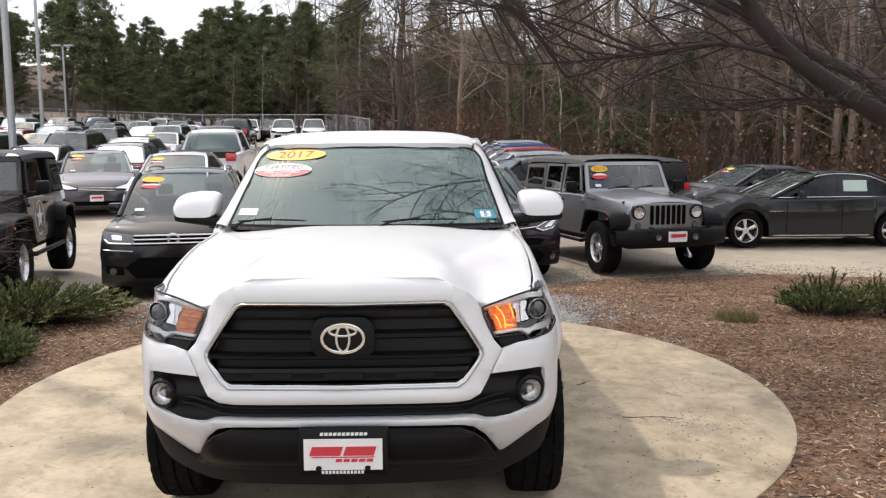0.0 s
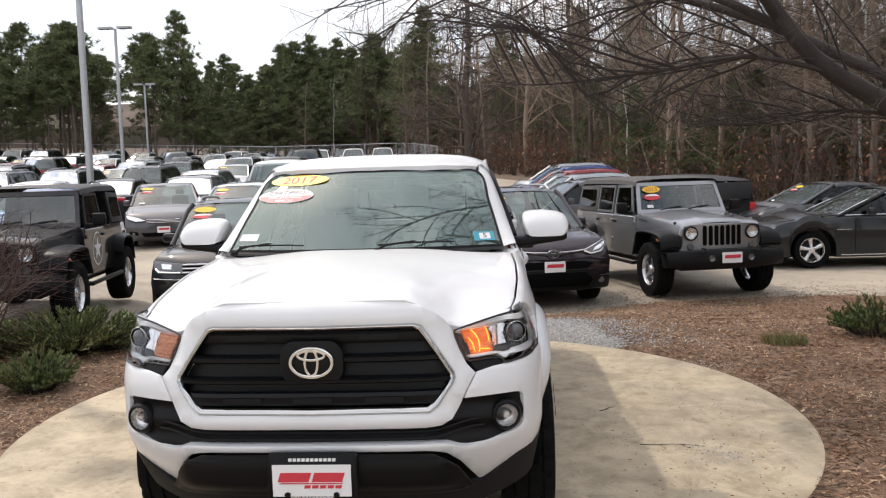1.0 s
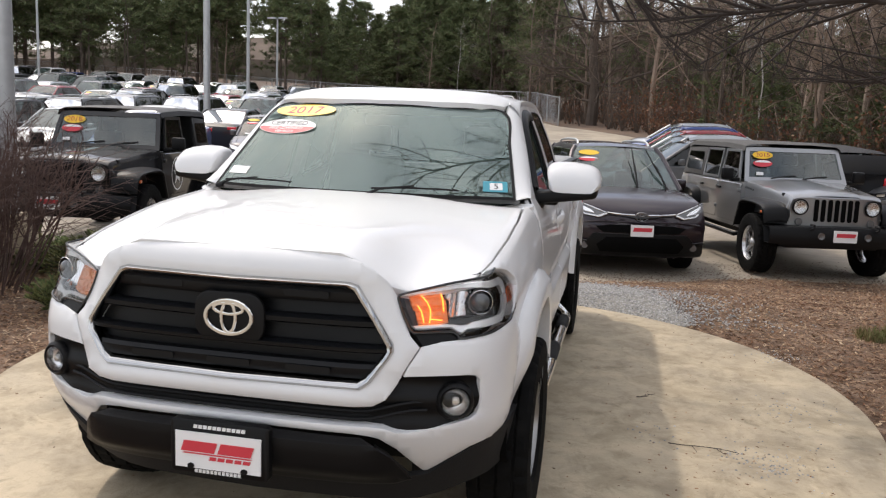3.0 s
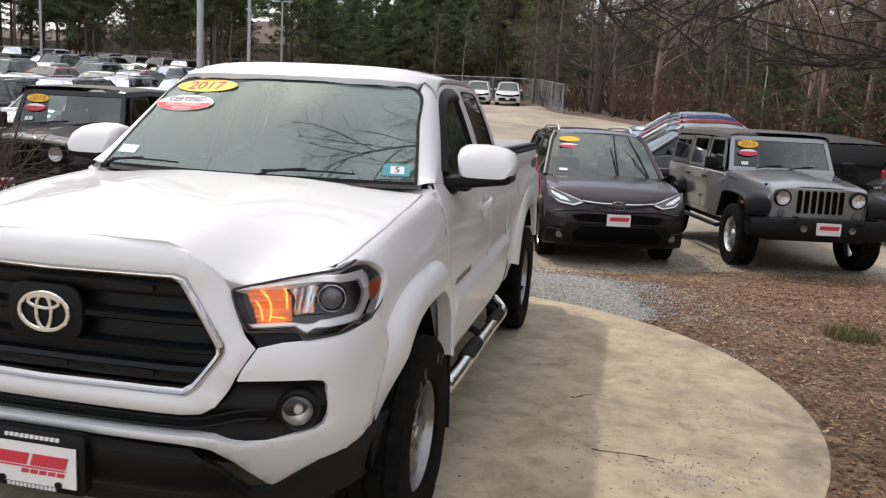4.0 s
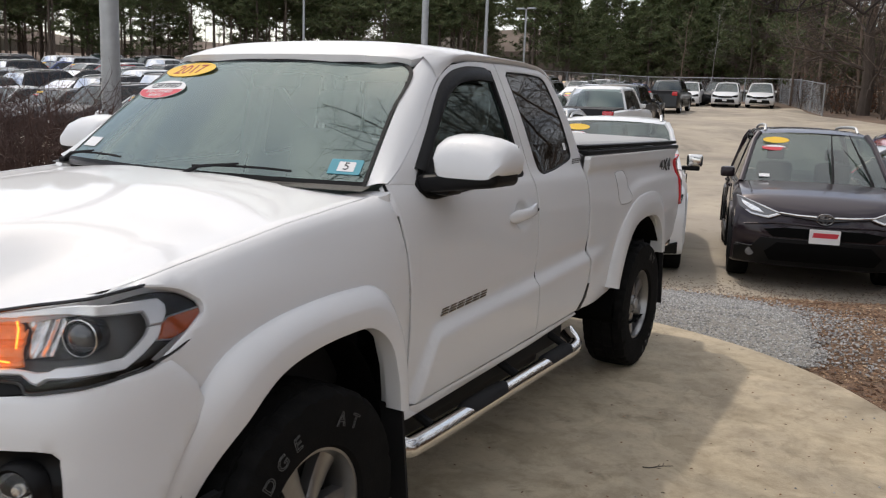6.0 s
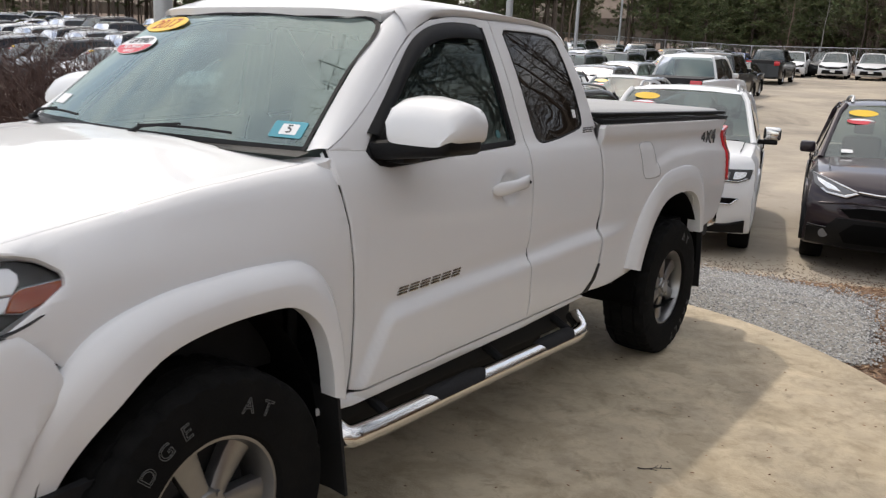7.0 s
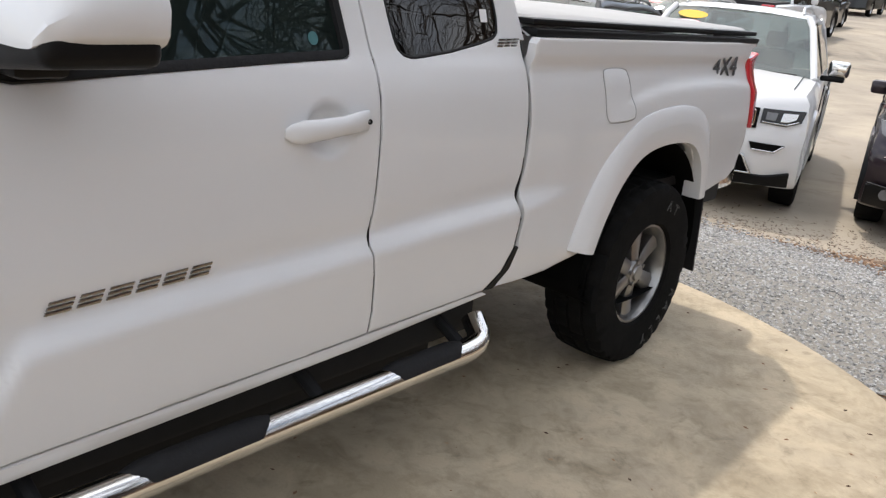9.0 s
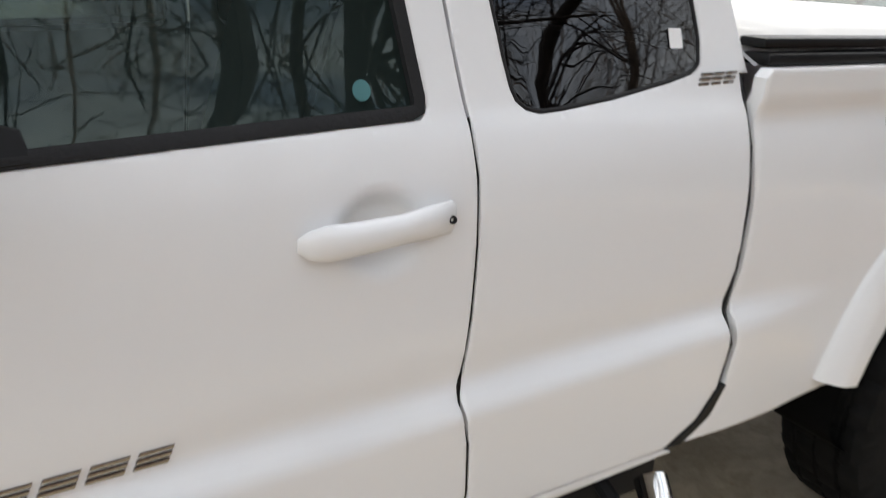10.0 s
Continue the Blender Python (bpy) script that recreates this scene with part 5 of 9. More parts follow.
lowhalf = [(0.17 * math.cos(t), 0.058 * math.sin(t) - 0.001) for t in [math.pi + math.pi * k / 24 for k in range(25)]]
part("sticker_half", prism(lowhalf, m @ Matrix.Translation((0, 0, 0.0014)), 0.0010), M["sticker_red"], truck)
words("pre_owned", "PRE-OWNED", 0.030, m @ Matrix.Translation((0, -0.016, 0.0028)), M["sticker_white"], truck, 0.0005, 1.2)
words("vehicle", "VEHICLE", 0.026, m @ Matrix.Translation((0, -0.042, 0.0028)), M["sticker_white"], truck, 0.0005, 1.2)
m = on_screen(0.88, 0.115, 0, 0, rounded(-0.058, -0.034, 0.058, 0.034, 0.006), "sticker_teal", "inspection_sticker", 0.0015, "teal inspection sticker")
part("sticker_centre", prism(rounded(-0.026, -0.022, 0.034, 0.022, 0.004), m @ Matrix.Translation((0, 0, 0.0014)), 0.0008), M["sticker_white"], truck)
words("inspection_number", "5", 0.048, m @ Matrix.Translation((0.004, 0, 0.0026)), M["ink_dark"], truck, 0.0005)
on_screen(-0.885, 0.155, 0, 0, [(-0.055, -0.026), (0.055, -0.026), (0.055, 0.026), (-0.055, 0.026)], "sticker_white", "paper_sticker", 0.0015, "small white paper sticker")
bm = panel([rounded(3.048, 1.345, 3.080, 1.380, 0.003)], side, 0.1, 0.1, 0.0, rim=0, lift=-0.001)
part("window_label", bm, M["sticker_white"], truck)

bm = prism(ellipse(0.0145, 0.016, 24), facing((side_x(2.425, 1.290) - 0.010, 2.425, 1.290), (1, 0, 0.34)), 0.001)
part("round_sticker", bm, M["sticker_dim"], truck, "small round teal sticker on the door glass")
stain_shade(M["concrete"], 1.1, 0.44, 0.64, (0.76, 0.76, 0.75), 3.0)
stain_shade(M["concrete"], 3.2, 0.46, 0.60, (0.78, 0.77, 0.75), 5.5)
stain_shade(M["concrete"], 15.0, 0.50, 0.66, (0.84, 0.83, 0.81), 1.3)
stain_shade(M["concrete"], 6.0, 0.58, 0.72, (0.62, 0.62, 0.60), 8.0)


# ---- ground ----
def sheet(xs, ys, lift=0.0):
    return grid([[(x, y, ground_z(x, y) + lift) for y in ys] for x in xs])


def steps(a, b, n):
    return [a + (b - a) * i / n for i in range(n + 1)]


xs = [-400, -200, -120] + steps(-80, -20, 20) + steps(-18, 18, 60) + steps(20, 60, 14) + [120, 200, 400]
ys = [-400, -150, -60, -30] + steps(-20, 24, 74) + steps(26, 90, 32) + [140, 220, 400]
M["lot"] = mat("sandy_asphalt", (0.32, 0.275, 0.218), 0.88, var=0.22, scale=0.6, bump=0.35, bscale=60, dirt=(0.46, 0.39, 0.295))
stain_shade(M["lot"], 0.35, 0.45, 0.65, (0.66, 0.66, 0.68), 5.0)
stain_shade(M["lot"], 2.2, 0.55, 0.75, (0.70, 0.68, 0.66), 1.0)
ground = part("ground", sheet(xs, ys), M["lot"])
tagged(ground, "worn sandy grey asphalt of the parking lot", "ground", kind="structure")

DISC = (0.09, 2.69, 2.655)
disc = lathe([(-0.25, 2.655), (-0.006, 2.655), (0.0, 2.645), (0.0, 2.3), (0.0, 1.6), (0.0, 0.8), (0.0, 0.0)], 140, "z")
disc.transform(Matrix.Translation((DISC[0], DISC[1], 0)))
for v in disc.verts:
    v.co.z += pad_z(v.co.x, v.co.y)
pad = part("concrete_pad", disc, M["concrete"])
tagged(pad, "round tan concrete display pad with stains", "concrete pad", kind="structure")


# ---- other vehicles ----
PAINT = {
    "white": M["white"],
    "black": paint("black_car_paint", (0.006, 0.006, 0.007), 0.45, coat=0.8, spec=0.2),
    "charcoal": paint("charcoal_car_paint", (0.009, 0.0088, 0.0095), 0.45, coat=0.65, spec=0.25),
    "anthracite": paint("anthracite_car_paint", (0.006, 0.008, 0.009), 0.45, coat=0.7, spec=0.2),
    "grey": paint("grey_car_paint", (0.075, 0.077, 0.082), 0.4, 0.2, coat=1.0, spec=0.3),
    "plum": paint("plum_grey_car_paint", (0.060, 0.056, 0.066), 0.4, 0.2, coat=1.0, spec=0.3),
    "silver": paint("silver_car_paint", (0.42, 0.43, 0.44), 0.3, 0.6),
    "red": paint("red_car_paint", (0.28, 0.015, 0.02), 0.3),
    "blue": paint("blue_car_paint", (0.02, 0.05, 0.20), 0.3, 0.3),
    "brown": paint("dark_plum_brown_car_paint", (0.023, 0.0135, 0.0185), 0.38, 0.4, coat=0.8, spec=0.25),
    "steel": paint("steel_grey_car_paint", (0.30, 0.305, 0.315), 0.36, 0.8, coat=0.9),
}
WHEELS = {
    "car": wheel_data(0.335, 0.21, 0.225, 5, M["alloy"], False),
    "bright": wheel_data(0.335, 0.21, 0.225, 5, M["bright_alloy"], False),
    "suv": wheel_data(0.36, 0.23, 0.23, 5, M["alloy"], False),
    "off": wheel_data(0.41, 0.27, 0.235, 5, M["bright_alloy"], True),
}
# half-section rules: length, width, height, belt, hood front, hood back, screen foot, screen top, roof end, tail foot, deck, wheels, wheel radius
SHAPES = {
    "suv": dict(L=4.60, W=1.84, H=1.67, belt=1.06, nose=0.84, hood=1.04, ws0=-1.10, ws1=-0.42, rf=1.75, rr=2.12, deck=1.06, wf=-1.38, wr=1.30, r=0.36, low=0.24),
    "sedan": dict(L=4.86, W=1.84, H=1.45, belt=0.95, nose=0.68, hood=0.92, ws0=-1.05, ws1=-0.15, rf=0.85, rr=1.72, deck=1.02, wf=-1.42, wr=1.40, r=0.335, low=0.20),
    "hatch": dict(L=4.30, W=1.78, H=1.50, belt=0.98, nose=0.72, hood=0.95, ws0=-1.00, ws1=-0.15, rf=1.35, rr=2.00, deck=0.98, wf=-1.30, wr=1.30, r=0.335, low=0.20),
    "pickup": dict(L=5.60, W=1.98, H=1.88, belt=1.24, nose=1.05, hood=1.22, ws0=-1.00, ws1=-0.45, rf=1.02, rr=1.22, deck=1.28, wf=-1.75, wr=1.65, r=0.39, low=0.34),
}


BOW = 0.52


def nose_bow(S, x):
    """How far the nose lies back at x, for the rounding seen from above."""
    return BOW * max(0.0, abs(x) / (S["W"] / 2) - 0.35) ** 2


def nose_prof(S, z):
    """How far the nose lies back at height z, for the rounding seen from the side."""
    n0, lo = S["nose"], S["low"]
    up = max(0.0, (z - 0.60 * n0 - 0.02) / (0.40 * n0))
    down = max(0.0, (lo + 0.22 - z) / 0.24)
    return min(0.30, 0.15 * up * up + 0.15 * down ** 1.6)


def car_sections(S):
    L2 = S["L"] / 2
    rA = S["r"] + 0.075

    def half(y):
        e = max(0.0, abs(y) - (L2 - 0.75)) / 0.75
        if y < 0:
            return S["W"] / 2 * min(1 - 0.02 * e, 0.35 + math.sqrt(max(0.0, y + L2) / BOW))
        return S["W"] / 2 * (1 - 0.12 * e ** 2.6)

    def top(y):
        if y < S["ws0"]:
            t = (y + L2) / (S["ws0"] + L2)
            return S["nose"] + (S["hood"] - S["nose"]) * min(1, t) ** 0.55 - 0.10 * (1 - min(1, (y + L2) / 0.16)) ** 2
        if y < S["rr"]:
            return lerp(S["hood"], S["belt"] + 0.0, smooth(S["ws0"], S["ws0"] + 0.5, y)) if y < 0 else lerp(S["belt"], S["deck"], smooth(0, S["rr"], y))
        return S["deck"] - 0.10 * smooth(L2 - 0.15, L2, y)

    def under(y):
        z = S["low"]
        for w in (S["wf"], S["wr"]):
            d = abs(y - w)
            if d < rA:
                z = max(z, S["r"] + math.sqrt(rA * rA - d * d) * 1.0)
        return z

    return half, top, under, rA


def car_body(S):
    half, top, under, rA = car_sections(S)
    L2 = S["L"] / 2
    ys = set(steps(-L2, L2, 26))
    ys |= {-L2 + d for d in (0.004, 0.014, 0.03, 0.05, 0.075, 0.105, 0.14, 0.178, 0.215, 0.25, 0.30)} | {L2 - 0.03, L2 - 0.09}
    for w in (S["wf"], S["wr"]):
        for a in range(0, 181, 15):
            ys.add(w + rA * math.cos(radians(a)) * 0.9999)
        ys |= {w - rA - 0.012, w + rA + 0.012}
    rows = []
    for y in sorted(ys):
        w, t, u = half(y), top(y), under(y)
        e = smooth(L2 - 0.12, L2, abs(y))
        low = S["low"] + 0.10 * e
        u = max(u, low)
        t = max(t, u + 0.25)
        sh = t - 0.05 - (0.03 if S["ws0"] > y else 0.0)
        mid = lerp(u, sh, 0.55)
        flare = 0.018 if u > S["low"] + 0.11 else 0.0
        pts = [(0, low - 0.02), (max(0.01, w - 0.30), low - 0.02), (max(0.01, w - 0.30), u), (w - 0.03, u), (w + flare - 0.004, u + 0.012), (w + flare * 0.8 - 0.004 * e, u + 0.07),
               (w - 0.012, mid - 0.05), (w - 0.002, mid + 0.04), (w - 0.012, lerp(mid, sh, 0.55)), (w - 0.030, sh), (w - 0.075, t - 0.018), (w * 0.72, t + 0.008), (w * 0.36, t + 0.022), (0, t + 0.026)]
        back = 1 - smooth(0.0, 0.75, y + L2)
        row = [(x, y + back * nose_prof(S, z) + 0.10 * smooth(L2 - 0.5, L2, -y if y < 0 else y) * (-1 if y > 0 else 0) * smooth(0.75, S["deck"], z), z) for x, z in pts]
        rows.append(row + [(-x, yy, z) for x, yy, z in row[-2:0:-1]])
    bm = grid(rows, close_v=True)
    bmesh.ops.recalc_face_normals(bm, faces=bm.faces[:])
    n = len(rows[0])
    bm.verts.ensure_lookup_table()
    bm.faces.new(bm.verts[:n])
    bm.faces.new(bm.verts[-n:])
    bmesh.ops.recalc_face_normals(bm, faces=bm.faces[:])
    return bm


def house(S):
    """Lines of the cabin: side outline in (y, z) and the half width there."""
    b = S["belt"] - 0.015
    wb, tum = S["W"] / 2 - 0.085, 0.30
    H = S["H"]

    def x_at(z):
        return wb - tum * (z - b) - 0.10 * max(0, (z - (H - 0.14)) / 0.14) ** 2

    outline = [(S["ws0"], S["hood"] - 0.02), (lerp(S["ws0"], S["ws1"], 0.5), lerp(S["hood"], H - 0.07, 0.53)), (S["ws1"], H - 0.055), (lerp(S["ws1"], S["rf"], 0.5), H - 0.015), (S["rf"], H - 0.06), (lerp(S["rf"], S["rr"], 0.6), lerp(H - 0.06, S["deck"], 0.5)), (S["rr"], S["deck"] - 0.02)]
    return b, x_at, outline


def cabin_parts(S, car, body_mat, far=False):
    b, x_at, o = house(S)
    H = S["H"]

    def top_z(y):
        return curve([(S["ws0"], S["hood"] - 0.02), (lerp(S["ws0"], S["ws1"], 0.5), lerp(S["hood"], H - 0.07, 0.53)), (S["ws1"], H - 0.05), (lerp(S["ws1"], S["rf"], 0.4), H - 0.012), (S["rf"], H - 0.055), (lerp(S["rf"], S["rr"], 0.55), lerp(H - 0.055, S["deck"], 0.5)), (S["rr"], S["deck"] - 0.02)], y)

    # roof with its edges
    rows = []
    for y in steps(S["ws1"] - 0.03, S["rf"] + 0.05, 14):
        z = top_z(y)
        xe = x_at(z - 0.055)
        rows.append([(s * xe * k, y + (0.05 * (abs(k) ** 2) if y < S["ws1"] + 0.1 else 0), z + dz) for s, k, dz in ((-1, 1.012, -0.085), (-1, 1.005, -0.05), (-1, 0.95, -0.008), (-1, 0.8, 0.010), (-1, 0.4, 0.028), (1, 0, 0.032), (1, 0.4, 0.028), (1, 0.8, 0.010), (1, 0.95, -0.008), (1, 1.005, -0.05), (1, 1.012, -0.085))])
    bm = grid(rows)
    bmesh.ops.reverse_faces(bm, faces=bm.faces[:])
    part("roof", bm, body_mat, car)

    def pane(y0, y1, name, n=8):
        rows = [[(s * x_at(lerp(S["hood"], H - 0.06, t)) * 0.955, lerp(y0, y1, t), lerp(top_z(y0), top_z(y1), t) + 0.012 * math.sin(math.pi * t)) for t in steps(0, 1, 5)] for s in steps(-1, 1, n)]
        for i, row in enumerate(rows):
            bow = 0.07 * (1 - (2 * i / n - 1) ** 2)
            rows[i] = [(x, y - bow * (1 if y1 > y0 else -1), z) for x, y, z in row]
        bm = grid(rows)
        return part(name, bm, M["car_glass"], car)

    pane(S["ws0"] + 0.02, S["ws1"], "windscreen")
    pane(S["rr"] - 0.02, S["rf"], "rear_window")
    # pillars
    for s in (1, -1):
        for y0, y1 in ((S["ws0"], S["ws1"]), (S["rr"], S["rf"])):
            pts = [(s * (x_at(lerp(b, H - 0.06, t)) - 0.012), lerp(y0, y1, t), lerp(top_z(y0), top_z(y1), t) + 0.004) for t in steps(0, 1, 6)]
            part("pillar", tube(pts, 0.034, 8), body_mat, car)
        ym = lerp(S["ws1"], S["rf"], 0.40)
        part("pillar", strip([(s * (x_at(z) + 0.002), ym - 0.05, z) for z in steps(b, H - 0.09, 3)], [(s * (x_at(z) + 0.002), ym + 0.05, z) for z in steps(b, H - 0.09, 3)], 6, 0.0, (s, 0, 0)), M["lamp_black"], car)
        fn = (lambda y, z: (x_at(z) - 0.004, y, z)) if s > 0 else (lambda y, z: (x_at(z) - 0.004, y, z))
        for y0, y1 in ((S["ws0"] + 0.10, ym), (ym, S["rr"] - 0.12)):
            n = 7
            line_top = [(y, max(b + 0.01, min(top_z(y) - 0.075, H - 0.10))) for y in steps(y1, y0, n)]
            poly = [(y0, b), (y1, b)] + [p for p in line_top if p[1] > b + 0.012]
            bmw = panel([poly], fn, 0.3, 0.3, 0.0, rim=0)
            part("side_window", bmw if s > 0 else mirrored(bmw), M["car_side_glass"], car)
    inner = box(-S["W"] / 2 + 0.16, S["ws0"] + 0.25, S["low"] + 0.1, S["W"] / 2 - 0.16, S["rr"] - 0.25, b - 0.06)
    part("cabin_floor", inner, M["interior_dark"], car)
    for x in () if far else (-0.36, 0.36):
        part("seat", merge(box(x - 0.22, ym_seat(S), b - 0.3, x + 0.22, ym_seat(S) + 0.16, b + 0.22, 0.06), box(x - 0.11, ym_seat(S) + 0.05, b + 0.24, x + 0.11, ym_seat(S) + 0.14, b + 0.40, 0.03)), M["interior_dark"], car)
    return b, x_at, top_z


def ym_seat(S):
    return lerp(S["ws1"], S["rf"], 0.22)


def car_details(S, car, face="plain", far=False, plate=True, sticker=True, rails=False, body_mat=None, mirrors=True, clad=False):
    half, top, under, rA = car_sections(S)
    L2 = S["L"] / 2
    n0 = S["nose"]

    def nose_at(x, z):
        return -L2 - 0.012 + nose_bow(S, x) + nose_prof(S, z)

    for s in (1, -1):
        # head and tail lamps
        rows = []
        for t in steps(0, 1, 6):
            x = s * lerp(S["W"] / 2 * 0.50, S["W"] / 2 * 0.93, t)
            y = nose_at(x, n0 - 0.09)
            h = lerp(0.055, 0.105, t) if face != "slim" else lerp(0.035, 0.10, t)
            zc = n0 - 0.09 + 0.045 * t
            rows.append([(x, y + 0.06, zc - h), (x, y - 0.004, zc - h * 0.8), (x, y - 0.010, zc), (x, y + 0.014, zc + h * 0.75), (x, y + 0.08, zc + h)])
        bm = grid(rows)
        bmesh.ops.recalc_face_normals(bm, faces=bm.faces[:])
        lamp = part("headlamp", bm, M["lamp_black"], car) if face != "own" else None
        if lamp and not far:
            bm = grid([[(r[1][0], r[1][1] - 0.006, lerp(r[1][2], r[3][2], 0.20)), (r[1][0], r[2][1] - 0.008, lerp(r[1][2], r[3][2], 0.62))] for r in rows[1:5]])
            part("lamp_bar", bm, M["reflector"], lamp)
        zt = S["deck"] - 0.10 if face != "suv" else S["belt"] - 0.02
        tall = 0.10 if S["H"] < 1.55 else 0.22
        bm = box(s * S["W"] / 2 * 0.60 if s > 0 else -S["W"] / 2 * 0.90, L2 - 0.16, zt - tall * 0.6, S["W"] / 2 * 0.90 if s > 0 else -S["W"] / 2 * 0.60, L2 + 0.008, zt + tall * 0.4, 0.02)
        part("tail_lamp", bm, M["red_lens"], car)
        if mirrors:
            bm = box(0, -0.06, -0.06, 0.17, 0.07, 0.07, 0.03, 2)
            bm.transform(Matrix.Translation((S["W"] / 2 - 0.04, S["ws0"] + 0.55, S["belt"] + 0.07)))
            part("side_mirror", bm if s > 0 else mirrored(bm), body_mat if face != "black" else M["lamp_black"], car)
        for y in () if far else (lerp(S["ws1"], S["rf"], 0.28), lerp(S["ws1"], S["rf"], 0.80)):
            bm = box(half(y) - 0.02, y - 0.08, S["belt"] - 0.16, half(y) + 0.012, y + 0.08, S["belt"] - 0.13, 0.008)
            part("door_handle", bm if s > 0 else mirrored(bm), body_mat, car)
        for y in () if far else (S["ws0"] + 0.30, lerp(S["ws1"], S["rf"], 0.40), S["wr"] - 0.38):
            u = under(y) + 0.06
            bm = tube([(s * (half(y) - 0.003), y, lerp(u, S["belt"] - 0.05, t)) for t in (0, 0.5, 1)], 0.006, 4)
            part("shut_line", bm, M["lamp_black"], car)
        if rails:
            b, x_at, o = house(S)
            pts = [(s * (x_at(S["H"]) + 0.00), S["ws1"] + 0.15, S["H"] - 0.02), (s * (x_at(S["H"]) - 0.01), S["ws1"] + 0.30, S["H"] + 0.045), (s * (x_at(S["H"]) - 0.01), lerp(S["ws1"], S["rf"], 0.5), S["H"] + 0.055), (s * (x_at(S["H"]) - 0.01), S["rf"] - 0.25, S["H"] + 0.03), (s * x_at(S["H"]), S["rf"] - 0.10, S["H"] - 0.03)]
            part("roof_rail", tube(soften(pts, 16), 0.018, 8), M["steel"], car)
        if clad:
            for wy in (S["wf"], S["wr"]):
                rows = []
                for a in steps(-12, 192, 22):
                    c, sn = math.cos(radians(a)), math.sin(radians(a))
                    rows.append([(s * (S["W"] / 2 - 0.05), wy + c * (rA - 0.006), S["r"] + sn * (rA - 0.006)), (s * (S["W"] / 2 + 0.022), wy + c * (rA - 0.004), S["r"] + sn * (rA - 0.004)),
                                 (s * (S["W"] / 2 + 0.020), wy + c * (rA + 0.055), S["r"] + sn * (rA + 0.055)), (s * (S["W"] / 2 - 0.03), wy + c * (rA + 0.065), S["r"] + sn * (rA + 0.065))])
                bm = grid(rows)
                bmesh.ops.recalc_face_normals(bm, faces=bm.faces[:])
                part("arch_trim", bm, M["plastic"], car)
            bm = box(S["W"] / 2 - 0.06, S["wf"] + rA + 0.03, S["low"] - 0.005, S["W"] / 2 + 0.016, S["wr"] - rA - 0.03, S["low"] + 0.15, 0.02)
            part("sill_trim", bm if s > 0 else mirrored(bm), M["plastic"], car)
        if not far:
            pts = [(s * half(y) * 0.80, y, top(y) + 0.004) for y in steps(-L2 + 0.42, S["ws0"] + 0.04, 8)]
            part("hood_gap", tube(pts, 0.0055, 5), M["lamp_black"], car)
    # grille and lower intake
    if face != "own":
        gw = S["W"] * 0.25
        gm = M["plastic"]
        bm = panel([rounded(-gw, n0 - 0.17, gw, n0 - 0.05, 0.04)], lambda x, z: (x, nose_at(x, z) - 0.004, z), 0.1, 0.06, 0.03, rim=0.006)
        g = part("grille", bm, gm, car)
        for z in (n0 - 0.11,) if far else (n0 - 0.145, n0 - 0.11, n0 - 0.075):
            part("grille_bar", tube([(x, nose_at(x, z) - 0.008, z) for x in steps(-gw * 0.95, gw * 0.95, 6)], 0.007, 5), M["chrome"] if face == "chrome" else M["lamp_black"], g)
        bm = panel([[(-gw * 1.5, S["low"] + 0.10), (gw * 1.5, S["low"] + 0.10), (gw * 1.3, n0 - 0.26), (-gw * 1.3, n0 - 0.26)]], lambda x, z: (x, nose_at(x, z), z), 0.1, 0.08, 0.03, rim=0.01)
        part("lower_intake", bm, gm, car)
    if plate:
        zc = n0 - 0.32
        y = -L2 - 0.035
        p = part("licence_plate", prism(rounded(-0.15, -0.075, 0.15, 0.075, 0.01), facing((0, y, zc), (0, -1, 0)), 0.012), M["plate_white"], car, "white dealer plate with a red mark")
        if not far:
            part("dealer_mark", prism([(-0.12, -0.02), (0.12, -0.02), (0.135, 0.03), (-0.11, 0.03)], facing((0, y - 0.0125, zc + 0.01), (0, -1, 0)), 0.002), M["sticker_red"], p)
    if sticker:
        year_stickers(S, car)


def year_stickers(S, car, text=""):
    """Yellow year oval and red oval in the corner of the windscreen."""
    b, x_at, o = house(S)
    H = S["H"]
    a0 = Vector((0, S["ws0"] + 0.02, S["hood"] - 0.02))
    a1 = Vector((0, S["ws1"], H - 0.05))
    dv = (a1 - a0).normalized()
    n = Vector((0, -dv.z, dv.y))
    if n.y > 0:
        n = -n
    for t, mtl, ra, rb in ((0.85, "sticker_yellow", 0.155, 0.058), (0.69, "sticker_red", 0.15, 0.050)):
        c = a0.lerp(a1, t) + Vector((-x_at(lerp(S["hood"], H - 0.06, t)) * 0.62, -0.046, 0)) + n * 0.012
        m = Matrix((Vector((1, 0, 0)), dv, Vector((1, 0, 0)).cross(dv))).transposed().to_4x4()
        m.translation = c
        part("year_sticker", prism(ellipse(ra, rb, 20), m, 0.003), M[mtl], car)
        if mtl == "sticker_red":
            part("sticker_top", prism([(x * 0.92, y * 0.9) for x, y in ellipse(ra, rb, 24) if y > 0.004], m @ Matrix.Translation((0, 0, 0.0035)), 0.001), M["sticker_white"], car)
        if text and mtl == "sticker_yellow":
            words("year", text, 0.085, m @ Matrix.Translation((0, 0, 0.0045)), M["ink_red"], car, 0.0006, 1.2)
    c = a0.lerp(a1, 0.14) + Vector((-x_at(S["hood"]) * 0.68, -0.052, 0)) + n * 0.012
    m.translation = c
    part("paper_sticker", prism(rounded(-0.06, -0.028, 0.06, 0.028, 0.004), m, 0.002), M["sticker_white"], car)


